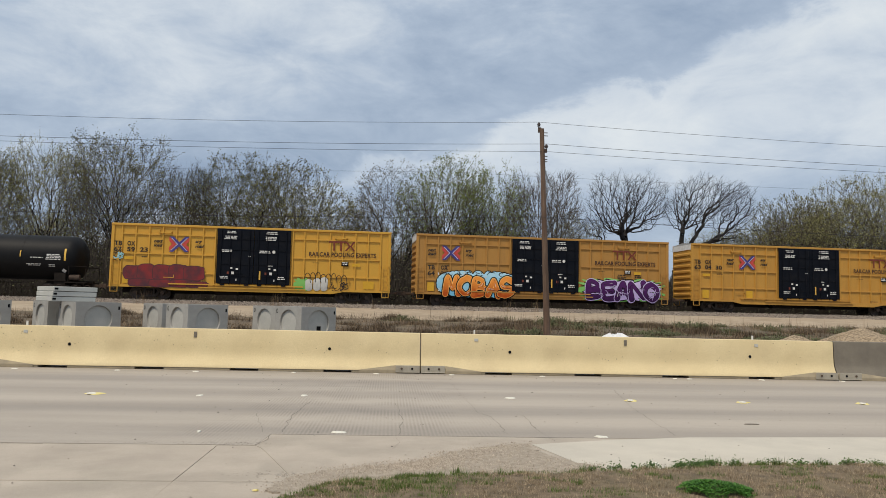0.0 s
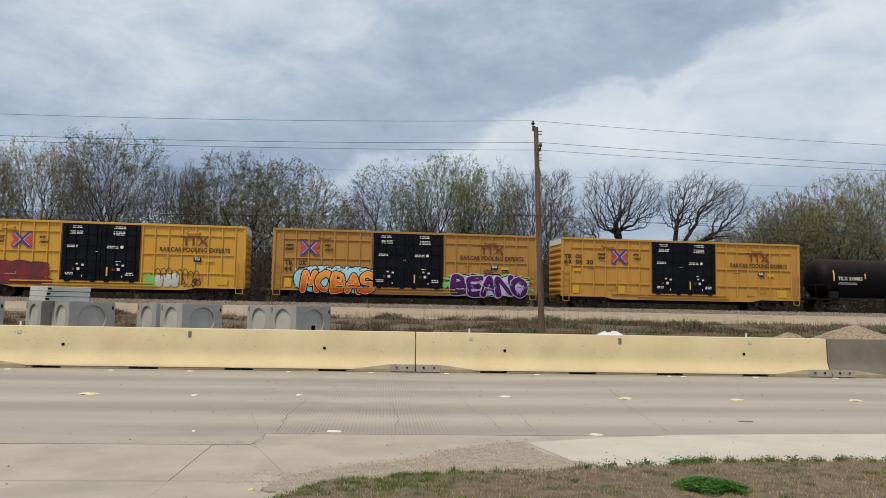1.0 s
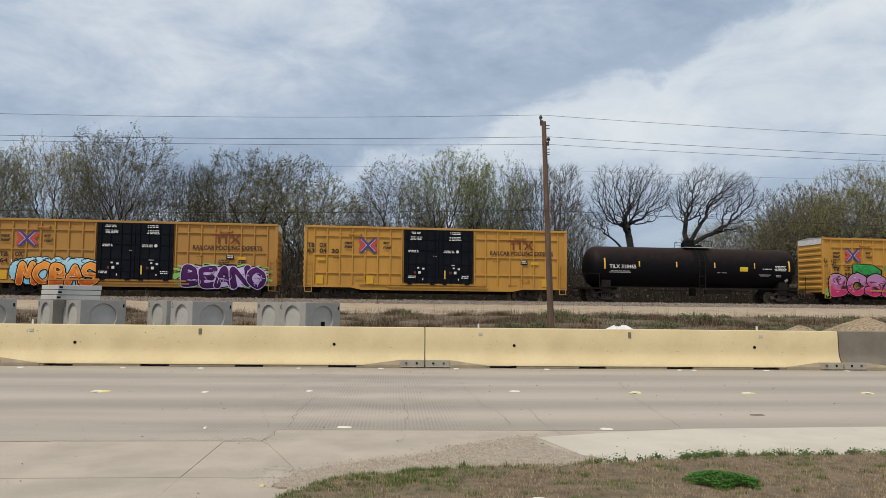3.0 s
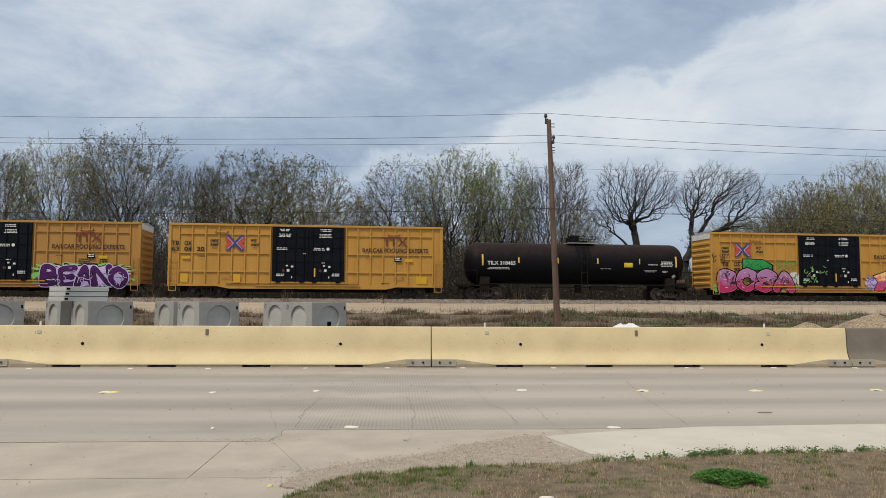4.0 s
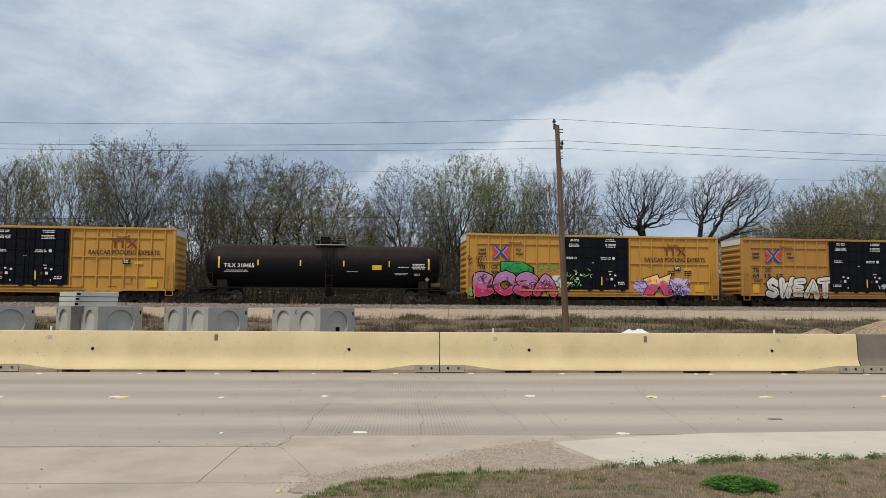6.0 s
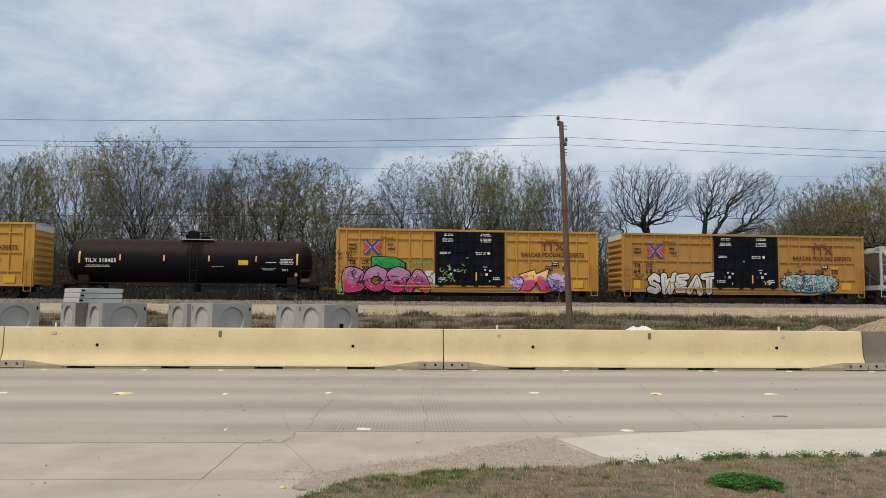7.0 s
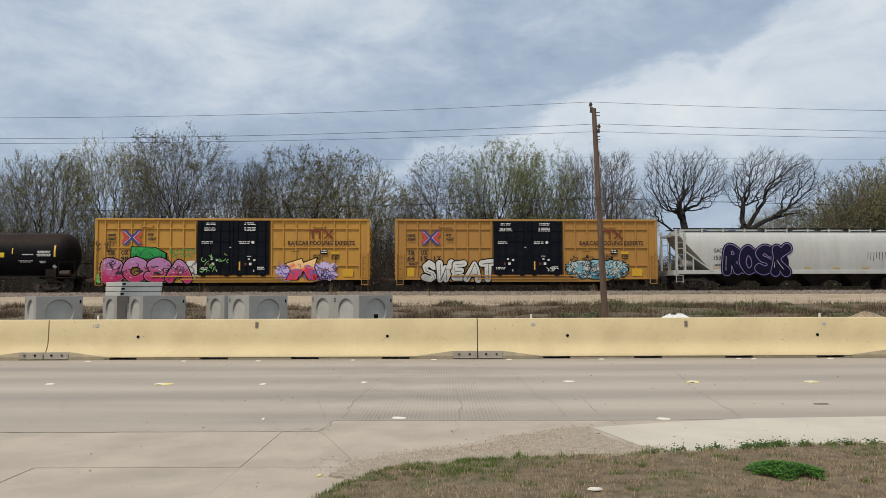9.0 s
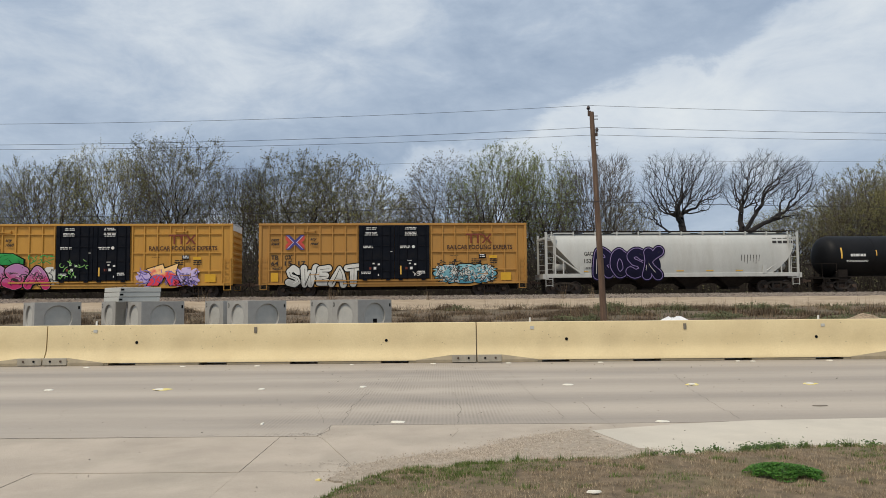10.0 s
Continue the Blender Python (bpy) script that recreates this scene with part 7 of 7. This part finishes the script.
def lawn_z(x, y):
    edge = min(1.0, max(0.0, (lawn_top(x) - y) / 0.35))
    return 0.014 + 0.022 * edge ** 0.6 + 0.014 * noise.noise((x * 3, y * 3, 1)) * edge


def build_lawn():
    xs = np.concatenate([np.linspace(-2.2, 7, 200), np.linspace(7.2, 14, 30)])
    us = np.linspace(0, 1, 80)
    vs = []
    for x in xs:
        t = lawn_top(x)
        for u in us:
            y = -3.2 + (t + 3.2) * u
            vs.append((x, y, lawn_z(x, y) if u < 1 else 0.0))
    w = len(us)
    fs = [(i * w + j, (i + 1) * w + j, (i + 1) * w + j + 1, i * w + j + 1) for i in range(len(xs) - 1) for j in range(w - 1)]
    me = plain("lawn", vs, fs, material("lawn_thatch", (0.25, 0.185, 0.115), (0.09, 0.066, 0.04), 9, 0.95, bump=0.8, fine=90, stain=(0.16, 0.15, 0.07), stain_scale=1.5, stain_amount=0.5))
    me.shade_smooth()
    tagged(new("verge_ground", me), "dry thatchy mown verge beside the driveway", "ground", kind="structure")
    rnd = random.Random(6)
    dry, green, edge = [], [], []
    for _ in range(26000):
        x = rnd.uniform(-1.4, 6.8)
        t = lawn_top(x)
        y = t - (rnd.random() ** 1.1) * 2.4
        if y < 3.3:
            continue
        g = noise.noise((x * 1.6, y * 1.6, 5)) + 0.5 * noise.noise((x * 5, y * 5, 6)) + 0.28 * math.exp(-(t - y) / 0.22)
        if noise.noise((x * 3.1, y * 4.0, 11)) < -0.12 and rnd.random() < 0.75:
            continue
        (green if g > 0.26 and rnd.random() < 0.8 else dry).append((x, y, lawn_z(x, y), rnd.uniform(0.014, 0.036)))
    # tufts along the rim and scattered through the verge, each a fan of blades
    tufts = [(x, 0.02, rnd.uniform(0.03, 0.075), 26) for x in (0.32, 0.52, 0.9, 1.58, 1.66, 2.9, 3.15, 3.4, 3.55, 4.0, 4.3, 5.0)]
    tufts += [(rnd.uniform(-0.8, 6.5), rnd.uniform(0.0, 0.10), rnd.uniform(0.012, 0.034), 12) for _ in range(55)]
    tufts += [(rnd.uniform(-0.9, 0.3), rnd.uniform(0.03, 0.6), rnd.uniform(0.02, 0.04), 22) for _ in range(70)]
    tufts += [(rnd.uniform(-0.4, 5.5), rnd.uniform(0.15, 1.4), rnd.uniform(0.022, 0.05), 26) for _ in range(60)]
    for tx, back, h, count in tufts:
        for _ in range(count):
            x = tx + rnd.gauss(0, 0.035)
            y = lawn_top(tx) - back + rnd.gauss(0, 0.02)
            edge.append((x, y, lawn_z(x, y), h * rnd.uniform(0.6, 1.2)))
    # broad-leaved weeds that hang over the pale concrete
    vs, fs = [], []
    for _ in range(46):
        tx = rnd.choice((rnd.uniform(1.75, 2.35), rnd.uniform(2.5, 3.0), rnd.uniform(3.0, 5.2)))
        ty, wide = lawn_top(tx) + rnd.uniform(-0.05, 0.02), rnd.uniform(0.02, 0.055)
        for _ in range(46):
            x, y = tx + rnd.gauss(0, wide), ty + rnd.gauss(0, 0.02)
            z = lawn_z(x, y) + abs(rnd.gauss(0, 0.022)) + 0.004
            s = rnd.uniform(0.005, 0.012)
            u = Vector((rnd.gauss(0, 1), rnd.gauss(0, 1), rnd.gauss(0, 0.5))).normalized() * s
            v = u.orthogonal() * 0.6
            c, n = Vector((x, y, z)), len(vs)
            vs += [tuple(c - u), tuple(c + v), tuple(c + u), tuple(c - v)]
            fs.append((n, n + 1, n + 2, n + 3))
    tagged(new("broad_leaf_weeds", plain("broad_leaf_weeds", vs, fs, M_WEED)), "dark green broad-leaved weeds along the verge's rim", "weeds", kind="stuff")
    thicket("dry_grass", dry, M_STRAW, "short dry tan grass on the verge", 5, rnd, 1.0, 1.9, 0.0026, scatter=0.018, category="grass")
    thicket("green_grass", green, M_GRASS, "scattered short green grass on the verge", 4, rnd, 1.0, 1.6, 0.003, scatter=0.018, category="grass")
    thicket("edge_weeds", edge, M_GRASS, "green grass tufts along the verge and in it", 3, rnd, 1.0, 1.1, 0.0035, scatter=0.012, category="weeds")
    # clover patch
    vs, fs = [], []
    for _ in range(6500):
        a, r = rnd.uniform(0, 6.283), math.sqrt(rnd.random())
        r *= 0.88 + 0.5 * noise.noise((math.cos(a) * 2, math.sin(a) * 2, 0))
        x, y = 2.45 + 0.29 * r * math.cos(a), 4.93 + 0.21 * r * math.sin(a) - 0.05 * math.cos(a)
        z = lawn_z(x, y) + 0.062 * max(0, 1 - r * r) ** 0.6 * rnd.uniform(0.35, 1.25) + 0.008
        s = rnd.uniform(0.004, 0.009)
        n = len(vs)
        t1, t2 = rnd.uniform(-.5, .5), rnd.uniform(-.5, .5)
        vs += [(x - s, y, z - s * t1), (x, y - s, z - s * t2), (x + s, y, z + s * t1), (x, y + s, z + s * t2)]
        fs.append((n, n + 1, n + 2, n + 3))
    tagged(new("clover_patch", plain("clover_patch", vs, fs, M_CLOVER)), "dense bright green clover patch in the dry grass", "clover", kind="stuff")


def shard(x, y, w, d, mat, name, label, seed, z=0.002, group="lane marker shards"):
    rnd = random.Random(seed)
    n = 11
    rim = [(w / 2 * math.cos(2 * math.pi * i / n) * rnd.uniform(0.6, 1.1), d / 2 * math.sin(2 * math.pi * i / n) * rnd.uniform(0.6, 1.1)) for i in range(n)]
    vs = [(a, b, 0.0) for a, b in rim] + [(a * 0.8, b * 0.8, 0.012) for a, b in rim]
    fs = [(i, (i + 1) % n, n + (i + 1) % n, n + i) for i in range(n)] + [tuple(range(n, 2 * n))]
    ob = new(name, plain(name, vs, fs, mat))
    ob.matrix_basis = pose(x, y, z, 0, 0, rnd.uniform(-20, 20))
    return tagged(ob, label, "road marker" if group else "litter", group)


def build_litter():
    yellow = "broken yellow lane marker flattened on the road"
    white = "broken white lane marker flattened on the road"
    for i, (x, y, w) in enumerate(((-4.42, 10.85, 0.30), (3.75, 10.92, 0.26), (5.54, 10.88, 0.24), (7.56, 10.95, 0.22), (9.6, 10.95, 0.22))):
        shard(x, y, w, 0.24, M_CHIP_YELLOW, "lane_marker", yellow, i)
        shard(x - 0.03, y - 0.05, w * 0.5, 0.14, M_CHIP, "lane_marker", white, i + 50, 0.013)
    for i, (x, y, w) in enumerate(((-2.88, 10.8, 0.10), (-1.36, 10.97, 0.14), (1.84, 11.02, 0.22), (-6.2, 10.9, 0.16), (-0.61, 7.66, 0.22), (2.29, 7.55, 0.16), (-2.1, 7.62, 0.05), (-5.3, 7.4, 0.16),
                                   (-7.42, 14.7, 0.16), (-5.47, 14.72, 0.14), (-3.94, 14.72, 0.14), (-2.0, 14.85, 0.10), (-0.32, 14.9, 0.12), (1.23, 14.9, 0.14), (3.15, 14.9, 0.14), (6.0, 14.9, 0.12), (6.3, 14.85, 0.12), (7.9, 14.9, 0.14), (9.7, 14.9, 0.14), (-9.6, 14.7, 0.14), (-11.5, 14.75, 0.14))):
        shard(x, y, w, 0.16 if y > 8 else 0.10, M_CHIP, "lane_marker", white, i + 10)
    shard(2.36, 6.09, 0.19, 0.085, M_CHIP, "crushed_cup", "flattened white litter on the pale concrete", 71, 0.009, "")
    shard(0.93, 4.45, 0.12, 0.06, M_CHIP, "paper_scrap", "crumpled white paper scrap in the dry grass", 72, lawn_z(0.93, 4.45) + 0.012, "")
    shard(4.55, 8.6, 0.22, 0.06, M_CRACK, "tyre_scrap", "dark rubber scrap lying on the road", 73, 0.002, "")
    shard(-1.05, 5.05, 0.05, 0.03, M_CHIP_YELLOW, "leaf_litter", "small orange scrap on the driveway", 74, 0.0, "")
    rnd = random.Random(12)
    vs, fs = [], []
    for _ in range(300):
        x, y = rnd.uniform(-5, 6.5), rnd.uniform(4.6, 14.9)
        if y < lawn_top(x) + 0.05:
            continue
        r, n = rnd.uniform(0.003, 0.009) * (1 + y / 14), len(vs)
        z = 0.009 if x > 1.5 and y < 7.3 else 0.001
        vs += [(x + r * a, y + r * b, z + r * c) for a, b, c in ((1, 0, 0), (-1, .3, 0), (0, 1, 0), (.2, -1, 0), (0, 0, .7))]
        fs += [(n + a, n + b, n + 4) for a, b in ((0, 2), (2, 1), (1, 3), (3, 0))]
    tagged(new("road_grit", plain("road_grit", vs, fs, leaf_material("road_pebble", (0.08, 0.07, 0.06), (0.45, 0.40, 0.34)))), "scattered pebbles and dirt crumbs on the concrete", "grit", kind="stuff")


# ---------------------------------------------------------------- the train: each car's middle, in metres from the first boxcar's left end
TRAIN = []


def build_train():
    A = (tank_car, (M_TANK_NEW, True, "plain black tank car with yellow reflector strips", 1), -10.25)
    for fn, args, mid in (
            A,
            (boxcar, (M_YELLOW_NEW, ("67", "59", "23"), "mark_first", "red", "bright yellow boxcar with dark red graffiti and black doors", 2), 9.45),
            (boxcar, (M_YELLOW_OLD, ("64", "20", "38"), "logo_first", "orange", "faded yellow boxcar with orange and purple graffiti", 3), 30.15),
            (boxcar, (M_YELLOW, ("63", "04", "30"), "mark_first", "", "clean orange-yellow boxcar with black plug doors", 4), 50.85),
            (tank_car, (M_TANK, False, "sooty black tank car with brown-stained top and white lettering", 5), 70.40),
            (boxcar, (M_YELLOW, ("63", "98", "07"), "logo_first", "pink", "orange-yellow boxcar with pink and green graffiti", 6), 89.90),
            (boxcar, (M_YELLOW_OLD, ("64", "15", "17"), "logo_first", "white", "faded yellow boxcar with white and teal graffiti", 7), 110.60),
            (hopper_car, ("grey-white covered hopper car with dark blue graffiti",), 130.75),
            (tank_car, (M_TANK_NEW, True, "plain black tank car with yellow reflector strips and grime", 9), 150.6)):
        car = fn(*args)
        TRAIN.append((car, mid))
        car.matrix_basis = train_pose(0, mid)


def train_run(t):
    """Metres run along the track: about 9.5 m/s, slowing a little."""
    return -15.68 - 9.62 * t + 0.010 * t * t


def train_pose(t, mid):
    p = on_track(train_run(t) + mid, 0, RAIL_Z)
    return pose(p.x, p.y, p.z, 0, 0, TRACK_TURN)


build_ground()
build_road()
build_cracks()
build_barriers()
build_yard()
build_pole()
build_wires()
build_train()
build_brush()
build_lawn()
build_litter()
build_trees()
build_track()


def motions():
    """The train rolls to the left; every wheelset turns with it."""
    for car, mid in TRAIN:
        walk(car, [(k * 0.5, train_pose(k * 0.5, mid)) for k in range(21)])
    for wheel, x in WHEELSETS:
        rows = []
        for k in range(151):
            t = k / 15
            turn = math.degrees((train_run(t) - train_run(0)) / RADIUS)
            rows.append((t, pose(x, 0, RADIUS, 0, turn, 0)))
        walk(wheel, rows)


motions()
